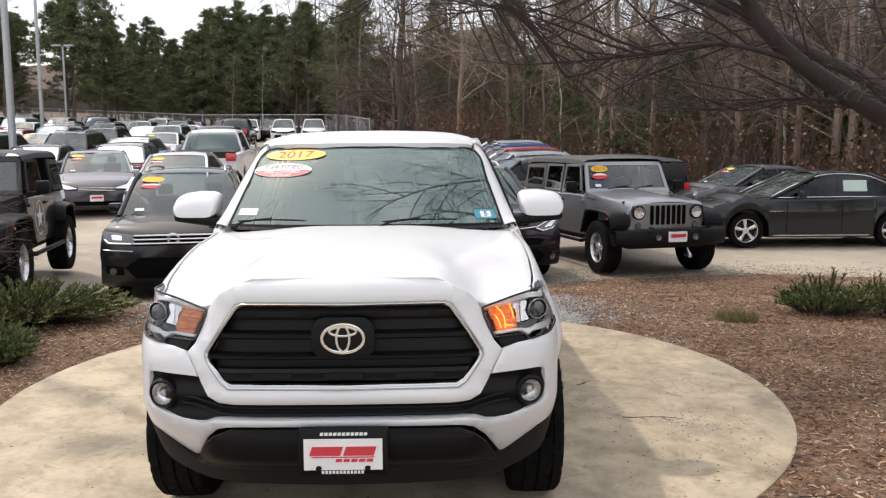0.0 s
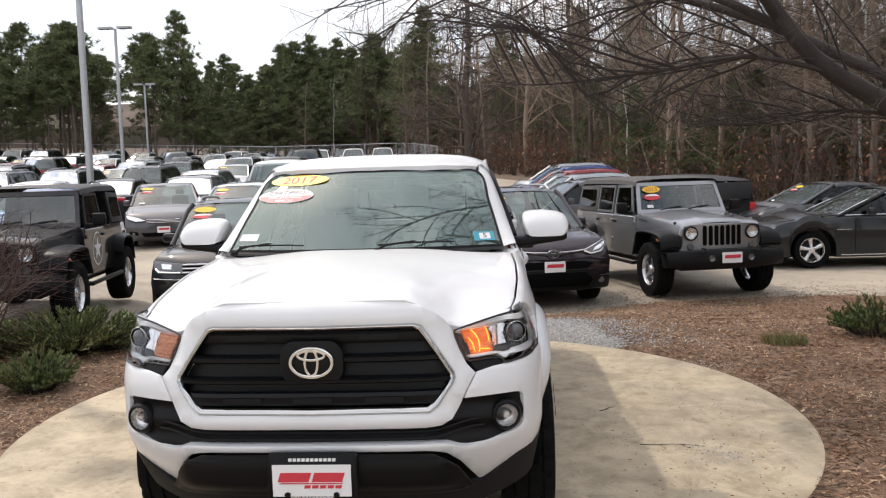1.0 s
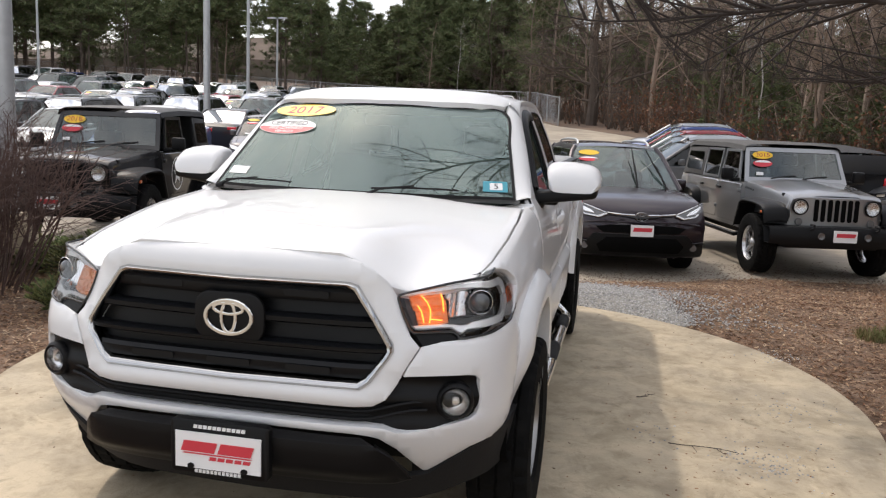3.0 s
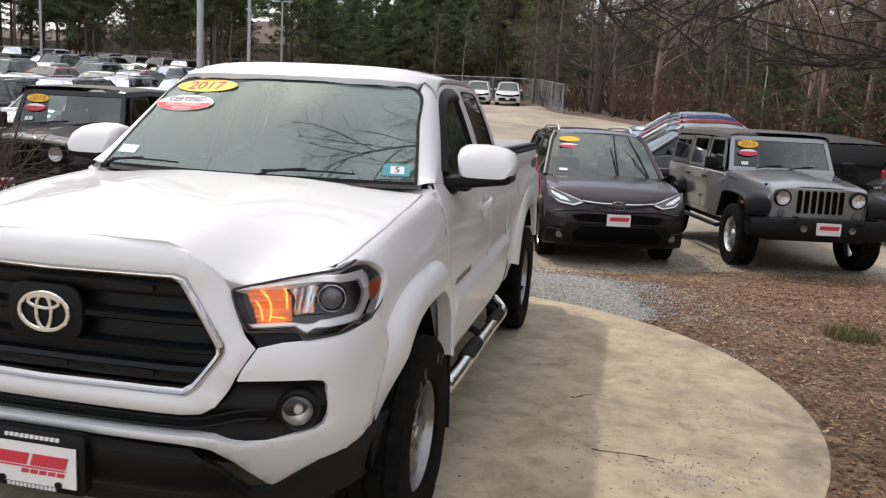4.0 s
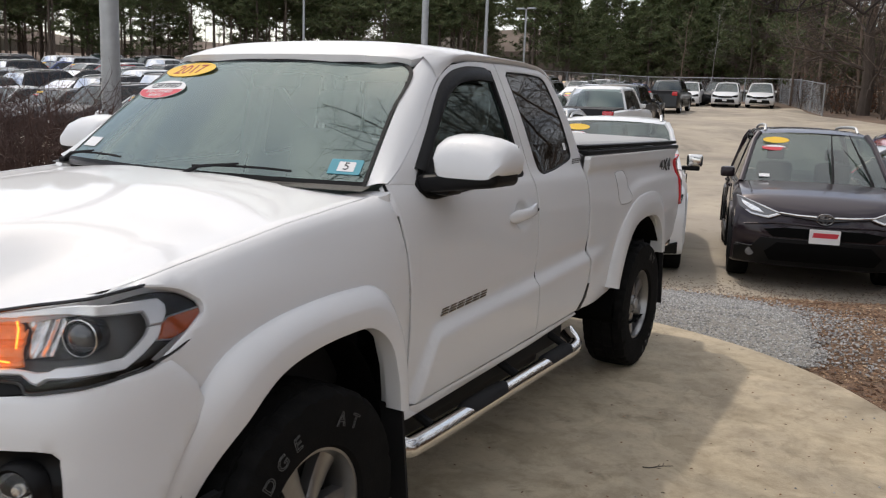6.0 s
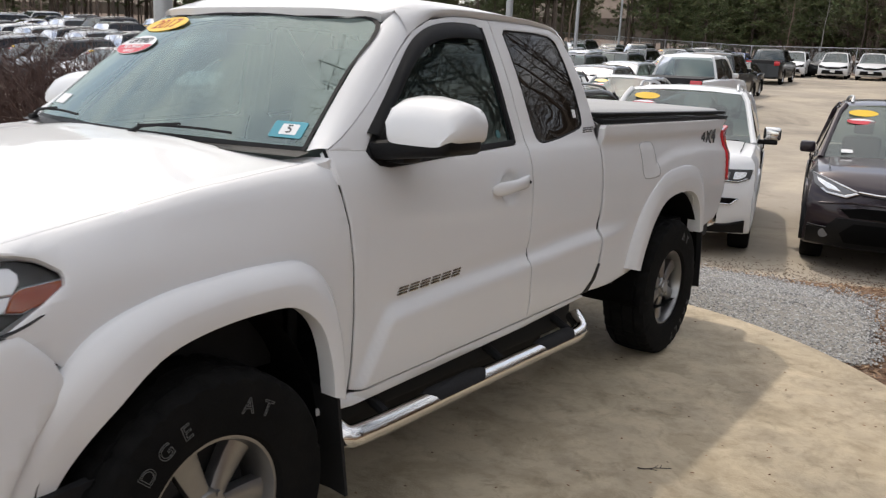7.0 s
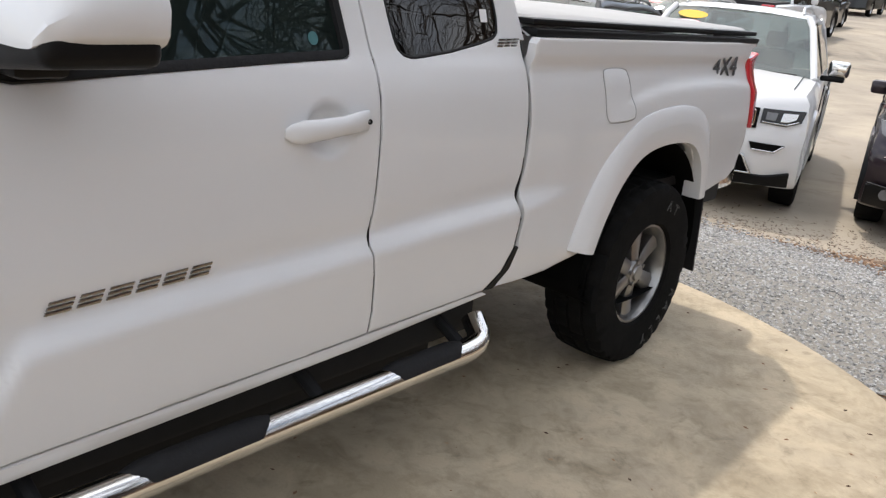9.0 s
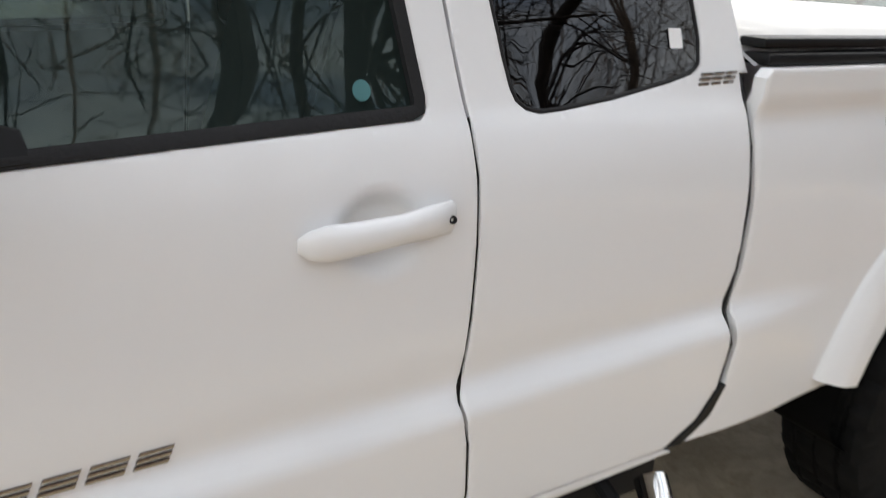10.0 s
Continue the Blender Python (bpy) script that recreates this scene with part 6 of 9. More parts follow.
def nose_plate(S, car, name, points, material, lift, depth=0.02, mirror=True, parent=None):
    """A shaped plate on the rounded nose, one on each side; points (x, z)."""
    L2 = S["L"] / 2

    def fn(x, z):
        return (x, -L2 - 0.014 + nose_bow(S, x) + nose_prof(S, z) - lift, z)
    made = []
    for s in (1, -1) if mirror else (1,):
        bm = panel([points], fn, 0.06, 0.04, depth, rim=0.004, rim_drop=0.004)
        made.append(part(name, bm if s > 0 else mirrored(bm), material, parent or car))
    return made


def make_car(name, shape, colour, label, category, m, face="plain", group="", wheel_kind=None, far=False, **k):
    S = SHAPES[shape] if isinstance(shape, str) else shape
    car = thing(name, label, category, m, group)
    body = part("body", car_body(S), PAINT[colour], car)
    cabin_parts(S, car, PAINT[colour], far)
    car_details(S, car, face, far, body_mat=PAINT[colour], **k)
    w = wheel_kind or ("suv" if S["r"] > 0.34 else "car")
    for s in (1, -1):
        for y in (S["wf"], S["wr"]):
            ob = wheel(car, (s * (S["W"] / 2 - 0.125), y, S["r"]), s, WHEELS[w][:2] if far else WHEELS[w], M["alloy"], 0.3 * s + y)
            if w != "off" and abs(S["r"] - (0.36 if w == "suv" else 0.335)) > 0.001:
                ob.scale = (1, S["r"] / (0.36 if w == "suv" else 0.335), S["r"] / (0.36 if w == "suv" else 0.335))
    if shape == "pickup":
        L2 = S["L"] / 2
        part("bed_opening", box(-S["W"] / 2 + 0.14, S["rr"] + 0.08, S["deck"] - 0.40, S["W"] / 2 - 0.14, L2 - 0.08, S["deck"] + 0.036, 0.0), M["interior_dark"], car)
    return car


def spot(x, y, heading, lift=0.0):
    """A pose on the ground; heading: degrees by which the nose turns from -y towards +x. It follows the slope."""
    a = radians(heading)
    f = Vector((math.sin(a), -math.cos(a), 0))
    zf, zb = ground_z(x + f.x * 1.4, y + f.y * 1.4), ground_z(x - f.x * 1.4, y - f.y * 1.4)
    pitch = math.atan2(zf - zb, 2.8)
    return Matrix.Translation((x, y, (zf + zb) / 2 + lift)) @ Matrix.Rotation(a, 4, "Z") @ Matrix.Rotation(-pitch, 4, "X")


# ---- boxy off-roader ----
def offroader(name, colour, label, m, top_mat, year="", star=False, group="", short=1.0):
    """short below 1: the two-door kind, drawn in behind the front doors."""
    car = thing(name, label, "suv", m, group)
    P = PAINT[colour]
    B = M["plastic"]
    L2 = 2.18

    def wid(y):
        return 0.76 + 0.03 * smooth(-1.2, -0.4, y)
    # tub
    rows = []
    for y in (-0.78, -0.6, 0.0, 0.9, 1.7, 2.10, 2.16):
        w = 0.79 - (0.04 if y > 2.12 else 0)
        rows.append([(w - 0.10, y, 0.50), (w, y, 0.54), (w + 0.012, y, 0.80), (w + 0.008, y, 1.05), (w - 0.012, y, 1.18), (w - 0.04, y, 1.20), (0, y, 1.20)])
    bm = grid([r + [(-x, y, z) for x, y, z in r[-2::-1]] for r in rows])
    bm.verts.ensure_lookup_table()
    bm.faces.new(bm.verts[:13])
    bm.faces.new(bm.verts[-13:])
    bmesh.ops.recalc_face_normals(bm, faces=bm.faces[:])
    part("body", bm, P, car)
    # hood
    rows = []
    for y in (-2.00, -1.97, -1.90, -1.5, -1.1, -0.76):
        w = lerp(0.60, 0.74, (y + 2.0) / 1.24)
        z = lerp(1.115, 1.225, ((y + 2.0) / 1.24) ** 0.8) - (0.035 if y < -1.985 else 0.008 if y < -1.95 else 0)
        rows.append([(w, y, 0.80), (w, y, z - 0.07), (w - 0.02, y, z - 0.02), (w - 0.10, y, z), (0.32, y, z + 0.012), (0.27, y, z + 0.030), (0, y, z + 0.036)])
    bm = grid([r + [(-x, y, z) for x, y, z in r[-2::-1]] for r in rows])
    bmesh.ops.recalc_face_normals(bm, faces=bm.faces[:])
    part("hood", bm, P, car)
    # grille with seven slots
    gz0, gz1 = 0.70, 1.10
    go = [(-0.62, gz0), (0.62, gz0), (0.64, 0.95), (0.58, gz1), (-0.58, gz1), (-0.64, 0.95)]
    g = part("grille", panel([go], lambda x, z: (x, -2.02 + 0.06 * (abs(x) / 0.6) ** 2, z), 0.1, 0.1, 0.06, rim=0.012, rim_drop=0.01), P, car)
    for i in range(7):
        x = (i - 3) * 0.088
        part("grille_slot", prism(rounded(-0.029, -0.145, 0.029, 0.145, 0.026), facing((x, -2.024 + 0.06 * (abs(x) / 0.6) ** 2, 0.925), (0, -1, 0)), 0.006), M["slot_black"], g)
    for s in (1, -1):
        lamp = new("headlamp")
        lamp.parent = car
        for nm, prof, mt in (("bezel", [(0, 0.108), (0.014, 0.104), (0.016, 0.088)], B), ("reflector", [(0.004, 0.088), (-0.01, 0.06), (-0.02, 0.02), (-0.02, 0)], M["reflector"]), ("lens", [(0.014, 0.09), (0.03, 0.05), (0.035, 0)], M["lens"])):
            b = lathe(prof, 26, "z")
            b.transform(facing((0.475 * s, -2.008, 0.965), (0, -1, 0)))
            part(nm, b, mt, lamp)
        b = lathe([(0, 0.05), (0.012, 0.046), (0.014, 0)], 18, "z")
        b.transform(facing((0.475 * s, -1.995, 0.77), (0, -1, 0)))
        part("indicator", b, M["lamp_inner"], car)
        part("hood_latch", merge(box(0.60 * s - 0.02, -1.80, 1.075, 0.60 * s + 0.02, -1.73, 1.125, 0.008), box(0.60 * s - 0.014, -1.77, 1.02, 0.60 * s + 0.014, -1.74, 1.085, 0.005)), B, car)
        for k in range(7):
            part("hood_mark", box(0.7465 * s if s > 0 else -0.7485 + 0.0, -1.10 + 0.055 * k, 1.095 + 0.004 * k, 0.7485 if s > 0 else -0.7465, -1.066 + 0.055 * k, 1.12 + 0.004 * k), M["ink_dark"], car)
        part("side_marker", box(0.930 * s if s > 0 else -0.942, -1.92, 0.86, 0.942 if s > 0 else -0.930, -1.86, 0.895, 0.004), M["amber_plain"], car)
        # black wing over the wheel
        for y0, y1, yc in ((-2.02, -0.92, -1.45), (0.95, 2.10, 1.50)):
            ol = [(y0, 0.78), (y0 + 0.04, 0.93), (yc - 0.30, 1.01), (yc + 0.30, 1.01), (y1 - 0.10, 0.86), (y1, 0.62)]
            il = [(y0 + 0.02, 0.74), (y0 + 0.09, 0.87), (yc - 0.28, 0.945), (yc + 0.28, 0.945), (y1 - 0.16, 0.81), (y1 - 0.05, 0.60)]
            a, c = soften([(0, *p) for p in ol], 20), soften([(0, *p) for p in il], 20)
            rows = [[(s * 0.62, p.y, p.z - 0.01), (s * 0.72, p.y, p.z), (s * 0.88, p.y, p.z - 0.012), (s * 0.935, p.y, p.z - 0.04), (s * 0.938, lerp(p.y, q.y, 0.7), lerp(p.z, q.z, 0.8)), (s * 0.92, q.y, q.z), (s * 0.62, q.y, q.z)] for p, q in zip(a, c)]
            b = grid(rows)
            bmesh.ops.recalc_face_normals(b, faces=b.faces[:])
            part("wing_flare", b, B, car, "black plastic wing flare")
        # doors: proud panels with handles
        for y0, y1 in ((-0.72, 0.20), (0.23, 1.02)):
            if short < 1 and y0 > 0:
                continue
            b = panel([rounded(y0, 0.60, y1, 1.17, 0.05)], lambda y, z: (0.800 - 0.02 * max(0, z - 1.0), y, z), 0.3, 0.2, 0.02, rim=0.008, rim_drop=0.008)
            d = part("door", b if s > 0 else mirrored(b), P, car)
            b = box(0.80, y1 - 0.16, 1.05, 0.83, y1 - 0.04, 1.085, 0.01)
            part("door_handle", b if s > 0 else mirrored(b), B, d)
            for z in (0.75, 1.05):
                b = box(0.79, y0 - 0.03, z, 0.825, y0 + 0.05, z + 0.05, 0.008)
                part("hinge", b if s > 0 else mirrored(b), P, d)
            # window with its frame
            t = 0.10
            fr = [(y0 + (0.10 if y0 < 0 else 0.02), 1.20), (y1 - 0.02, 1.20), (y1 - 0.03, 1.66), (y0 + (0.28 if y0 < 0 else 0.03), 1.66)]
            fn = lambda y, z: (0.79 - 0.16 * (z - 1.18), y, z)
            cx, cz = sum(p[0] for p in fr) / 4, sum(p[1] for p in fr) / 4
            inn = [(lerp(y, cx, 0.13), lerp(z, cz, 0.17)) for y, z in fr]
            for k in range(4):
                b = panel([[fr[k], fr[(k + 1) % 4], inn[(k + 1) % 4], inn[k]]], fn, 0.5, 0.5, 0.03, rim=0)
                part("window_frame", b if s > 0 else mirrored(b), P, d)
            b = panel([inn], lambda y, z: (fn(y, z)[0] - 0.01, y, z), 0.5, 0.5, 0.0, rim=0)
            part("side_window", b if s > 0 else mirrored(b), M["car_side_glass"], d)
        b = panel([[(1.04, 1.20), (2.05, 1.20), (2.00, 1.64), (1.03, 1.66)]], lambda y, z: (0.785 - 0.16 * (z - 1.18), y, z), 0.5, 0.3, 0.03, rim=0.008)
        part("side_curtain", b if s > 0 else mirrored(b), top_mat, car)
        b = panel([rounded(1.14, 1.28, 1.92, 1.58, 0.05)], lambda y, z: (0.790 - 0.16 * (z - 1.18), y, z), 0.5, 0.3, 0.0, rim=0)
        part("rear_side_window", b if s > 0 else mirrored(b), M["car_side_glass"], car)
        b = box(0, -0.05, -0.08, 0.17, 0.05, 0.09, 0.025)
        b = merge(b, box(-0.10, -0.02, -0.10, 0.05, 0.02, -0.05, 0.01))
        b.transform(Matrix.Translation((0.88, -0.62, 1.30)))
        part("side_mirror", b if s > 0 else mirrored(b), B, car)
        b = tube([(0.74, -0.95, 0.50), (0.90, -0.90, 0.46), (0.90, 0.90, 0.46), (0.74, 0.95, 0.50)], 0.032, 10)
        part("side_step", b if s > 0 else mirrored(b), B, car)
        part("tail_lamp", box(0.60 * s if s > 0 else -0.76, 2.15, 0.92, 0.76 if s > 0 else -0.60, 2.20, 1.14, 0.02), M["red_lens"], car)
        for y in (-1.47, 1.50):
            wheel(car, (0.79 * s, y, 0.41), s, WHEELS["off"], M["alloy"], y)
        if star:
            pts = [(0.17 * (1 if k % 2 == 0 else 0.42) * math.sin(math.pi * k / 5), 0.17 * (1 if k % 2 == 0 else 0.42) * math.cos(math.pi * k / 5)) for k in range(10)]
            part("door_star", prism(pts, facing((0.803 * s, -0.20, 0.88), (s, 0, 0)), 0.002), M["sticker_white"], car, "white star decal on the door")
            b = tube([(0.803 * s, -0.20 + 0.225 * math.cos(t), 0.88 + 0.225 * math.sin(t)) for t in steps(0, 2 * math.pi, 36)], 0.010, 6, False)
            for v in b.verts:
                v.co.x = 0.803 * s + (v.co.x - 0.803 * s) * 0.2
            part("star_ring", b, M["sticker_white"], car)
    # windscreen frame and glass
    fn = lambda x, v: (x * lerp(0.745, 0.68, v), lerp(-0.74, -0.50, v) - 0.03 * (1 - x * x), lerp(1.21, 1.70, v))
    for o in ([(-1, 0), (1, 0), (0.92, 0.13), (-0.92, 0.13)], [(-1, 1), (-0.92, 0.88), (0.92, 0.88), (1, 1)], [(-1, 0), (-0.92, 0.13), (-0.92, 0.88), (-1, 1)], [(1, 0), (1, 1), (0.92, 0.88), (0.92, 0.13)]):
        part("windscreen_frame", panel([o], fn, 0.3, 0.3, 0.04, rim=0), P, car)
    part("windscreen", panel([[(-0.92, 0.13), (0.92, 0.13), (0.92, 0.88), (-0.92, 0.88)]], fn, 0.3, 0.5, 0.0, rim=0, lift=-0.01), M["car_glass"], car)
    rows = [[(s * k * lerp(0.685, 0.70, 0.5), y, 1.735 + 0.045 * smooth(-0.6, -0.1, y) - 0.05 * smooth(1.8, 2.1, y) + dz) for s, k, dz in ((-1, 1.03, -0.10), (-1, 1.0, -0.03), (-1, 0.9, 0.0), (-1, 0.4, 0.015), (1, 0.4, 0.015), (1, 0.9, 0.0), (1, 1.0, -0.03), (1, 1.03, -0.10))] for y in (-0.54, -0.4, 0.2, 1.0, 1.8, 2.06)]
    bm = grid(rows)
    bmesh.ops.reverse_faces(bm, faces=bm.faces[:])
    part("soft_top", bm, top_mat, car)
    part("rear_curtain", box(-0.70, 2.04, 1.20, 0.70, 2.08, 1.70, 0.02), top_mat, car)
    # bumper with fog lamps, plate
    rows = []
    for x in steps(-0.90, 0.90, 12):
        y = -2.30 + 0.16 * (abs(x) / 0.9) ** 2.5
        h = 0.135 - 0.03 * (abs(x) / 0.9) ** 2
        rows.append([(x, y + 0.16, 0.60 - h), (x, y + 0.02, 0.60 - h), (x, y, 0.60 - h * 0.6), (x, y, 0.60 + h * 0.6), (x, y + 0.03, 0.60 + h), (x, y + 0.22, 0.60 + h)])
    bm = grid(rows, close_v=True)
    bmesh.ops.recalc_face_normals(bm, faces=bm.faces[:])
    part("front_bumper", bm, B, car)
    for s in (1, -1):
        b = lathe([(0, 0.046), (0.012, 0.044), (0.006, 0.03), (0.0, 0)], 18, "z")
        b.transform(facing((0.30 * s, -2.295, 0.62), (0, -1, 0)))
        part("fog_lamp", b, M["lamp_inner"], car)
        part("tow_hook", tube([(0.42 * s, -2.26, 0.70), (0.42 * s, -2.34, 0.72), (0.42 * s, -2.34, 0.76), (0.42 * s, -2.24, 0.76)], 0.016, 6), M["dark_metal"], car)
    p = part("licence_plate", prism(rounded(-0.15, -0.075, 0.15, 0.075, 0.01), facing((0, -2.31, 0.625), (0, -1, 0)), 0.012), M["plate_white"], car, "white dealer plate with a red mark")
    part("dealer_mark", prism([(-0.12, -0.02), (0.12, -0.02), (0.135, 0.03), (-0.11, 0.03)], facing((0, -2.323, 0.635), (0, -1, 0)), 0.002), M["sticker_red"], p)
    part("chassis", merge(box(-0.62, -1.98, 0.42, 0.62, 2.1, 0.62, 0.02), box(-0.60, -1.95, 0.6, 0.60, -0.8, 0.85)), M["dark_metal"], car)
    part("cabin_floor", box(-0.70, -0.6, 0.6, 0.70, 2.0, 1.10), M["interior_dark"], car)
    for x in (-0.36, 0.36):
        part("seat", merge(box(x - 0.22, 0.25, 0.9, x + 0.22, 0.42, 1.42, 0.05), box(x - 0.11, 0.32, 1.43, x + 0.11, 0.42, 1.58, 0.03)), M["interior_dark"], car)
    if year:
        a0, a1 = Vector(fn(-0.70, 0.80)), Vector(fn(-0.70, 0.5))
        dv = (a0 - a1).normalized()
        mm = Matrix((Vector((1, 0, 0)), dv, Vector((1, 0, 0)).cross(dv))).transposed().to_4x4()
        for v, mt, ra, rb in ((0.76, "sticker_yellow", 0.15, 0.06), (0.52, "sticker_red", 0.14, 0.055)):
            mm.translation = Vector(fn(-0.66, v)) + Vector((0, -0.012, 0.004))
            part("year_sticker", prism(ellipse(ra, rb, 24), mm, 0.003), M[mt], car)
            if mt == "sticker_yellow":
                words("year", year, 0.09, mm @ Matrix.Translation((0, 0, 0.0045)), M["ink_red"], car, 0.0006, 1.2)
            else:
                part("sticker_top", prism([(x * 0.9, y * 0.9) for x, y in ellipse(ra, rb, 24) if y > 0.006], mm @ Matrix.Translation((0, 0, 0.0035)), 0.001), M["sticker_white"], car)
        mm.translation = Vector(fn(-0.72, 0.22)) + Vector((0, -0.012, 0.004))
        part("paper_sticker", prism(rounded(-0.05, -0.025, 0.05, 0.025, 0.004), mm, 0.002), M["sticker_white"], car)
    if short < 1:
        for o in car.children_recursive:
            if o.type == "MESH" and not o.parent.name.startswith("wheel"):
                for v in o.data.vertices:
                    if v.co.y > 0.2:
                        v.co.y = 0.2 + (v.co.y - 0.2) * short
            elif o.name.startswith("wheel") and o.location.y > 0.2:
                o.location.y = 0.2 + (o.location.y - 0.2) * short
    for x0, x1 in ((-0.5, 0.0), (0.12, 0.62)):
        part("wiper", tube([fn(x0, 0.10), fn(lerp(x0, x1, 0.5), 0.17), fn(x1, 0.20)], 0.010, 5), M["rubber"], car)
    return car


M["soft_top"] = mat("grey_black_soft_top", (0.075, 0.072, 0.070), 0.85, var=0.2, scale=5, bump=0.3, bscale=250)
M["hard_top"] = mat("black_hard_top", (0.025, 0.025, 0.027), 0.6, var=0.15, scale=5, bump=0.2, bscale=300)

# the row behind the pad
offroader("off_road_suv", "steel", "steel grey boxy four-door off-roader with soft top on asphalt", spot(3.47, 11.22, 13.5), M["soft_top"], "2015")
offroader("off_road_suv", "black", "black boxy off-roader with a white star on its door", spot(-5.75, 8.35, 11.0, 0.0), M["hard_top"], "2018", star=True, short=0.62)
offroader("off_road_suv", "black", "black boxy off-roader parked behind the grey one", spot(5.75, 20.0, 194) @ Matrix.Diagonal((1.0, 1.0, 0.87, 1.0)), M["hard_top"])
def glass_pose(S, a, v, lift=0.0):
    """A place on the windscreen: a from -1 to 1 across, v from 0 at the cowl to 1 at the roof."""
    b, x_at, o = house(S)
    x = a * x_at(lerp(S["hood"], S["H"] - 0.06, v)) * 0.955
    y = lerp(S["ws0"] + 0.02, S["ws1"], v) - 0.07 * (1 - a * a)
    z = lerp(S["hood"] - 0.02, S["H"] - 0.05, v) + 0.012 * math.sin(math.pi * v)
    return Vector((x, y - lift, z + lift * 0.8))


def plate_round(S, car, x, z, ra, rb, name, material, lift=0.02, parent=None):
    """An upright oval disc on the nose."""
    y = -S["L"] / 2 - 0.014 + nose_bow(S, x) + nose_prof(S, z) - lift
    return part(name, prism(ellipse(ra, rb, 24), facing((x, y, z), (0, -1, 0)), 0.012), material, parent or car)


def fog_lamps(S, car, x, z, r):
    for s in (1, -1):
        plate_round(S, car, x * s, z, r, r, "fog_lamp", M["lamp_inner"], 0.014)


# dark plum-brown compact suv
RAV = dict(SHAPES["suv"], nose=0.94, hood=1.09, H=1.70, belt=1.08, low=0.25, ws0=-1.12, ws1=-0.36)
rav = make_car("suv", RAV, "brown", "dark purple-brown compact suv with year sticker on asphalt", "suv", spot(0.97, 11.0, 13.0), face="own", rails=True, clad=True)
for o in nose_plate(RAV, rav, "headlamp", [(0.44, 0.822), (0.56, 0.775), (0.74, 0.800), (0.86, 0.875), (0.895, 0.985), (0.82, 0.962), (0.60, 0.878)], M["lamp_inner"], 0.004):
    o["label"] = "wedge-shaped headlamp with a silver border"
nose_plate(RAV, rav, "reflector", [(0.60, 0.822), (0.73, 0.842), (0.83, 0.905), (0.845, 0.948), (0.66, 0.872)], M["reflector"], 0.010, 0.01)
nose_plate(RAV, rav, "daytime_strip", [(0.44, 0.822), (0.56, 0.775), (0.74, 0.800), (0.80, 0.838), (0.785, 0.850), (0.735, 0.820), (0.57, 0.800), (0.475, 0.836)], M["satin"], 0.014, 0.01)
nose_plate(RAV, rav, "daytime_strip", [(0.475, 0.836), (0.60, 0.878), (0.82, 0.962), (0.895, 0.985), (0.87, 0.985), (0.60, 0.898), (0.44, 0.838)], M["satin"], 0.014, 0.01)
nose_plate(RAV, rav, "nose_band", [(0.0, 0.770), (0.42, 0.815), (0.46, 0.838), (0.0, 0.822)], M["lamp_black"], 0.006)
nose_plate(RAV, rav, "chrome_strip", [(0.085, 0.812), (0.28, 0.818), (0.45, 0.836), (0.45, 0.850), (0.28, 0.834), (0.085, 0.828)], M["chrome"], 0.012, 0.01)
em = merge(hoop(0.082, 0.056, 0.009), hoop(0.025, 0.048, 0.007), hoop(0.052, 0.018, 0.007, 0, 0.026))
em.transform(Matrix.Translation((0, -RAV["L"] / 2 - 0.012 + nose_prof(RAV, 0.795), 0.795)))
part("emblem", em, M["dark_chrome"], rav)
nose_plate(RAV, rav, "bumper_crease", [(0.0, 0.715), (0.50, 0.730), (0.80, 0.690), (0.80, 0.704), (0.50, 0.746), (0.0, 0.731)], PAINT["brown"], 0.016)
nose_plate(RAV, rav, "upper_intake", [(-0.50, 0.585), (0.50, 0.585), (0.60, 0.660), (0.40, 0.690), (-0.40, 0.690), (-0.60, 0.660)], M["slot_black"], 0.006, mirror=False)
nose_plate(RAV, rav, "bumper_cladding", [(-0.885, 0.27), (0.885, 0.27), (0.885, 0.45), (0.72, 0.46), (0.62, 0.57), (-0.62, 0.57), (-0.72, 0.46), (-0.885, 0.45)], M["plastic"], 0.012, mirror=False)
nose_plate(RAV, rav, "lower_intake", [(-0.52, 0.32), (0.52, 0.32), (0.58, 0.42), (0.46, 0.53), (-0.46, 0.53), (-0.58, 0.42)], M["slot_black"], 0.022, mirror=False)
nose_plate(RAV, rav, "corner_trim", [(0.70, 0.452), (0.875, 0.462), (0.875, 0.476), (0.70, 0.468)], M["lamp_black"], 0.020, 0.01)
fog_lamps(RAV, rav, 0.72, 0.40, 0.045)
# wipers stood off the glass
for a0, a1 in ((0.24, 0.29), (0.80, 0.60)):
    root, tip = glass_pose(RAV, a0, 0.0, 0.01), glass_pose(RAV, a1, 0.88, 0.10)
    part("wiper", merge(tube([root, root.lerp(tip, 0.5) + Vector((0, -0.03, 0.02)), root.lerp(tip, 0.62)], [0.016, 0.012, 0.010], 6), tube([root.lerp(tip, 0.22), root.lerp(tip, 0.6), tip], [0.006, 0.012, 0.006], 6)), M["rubber"], rav)

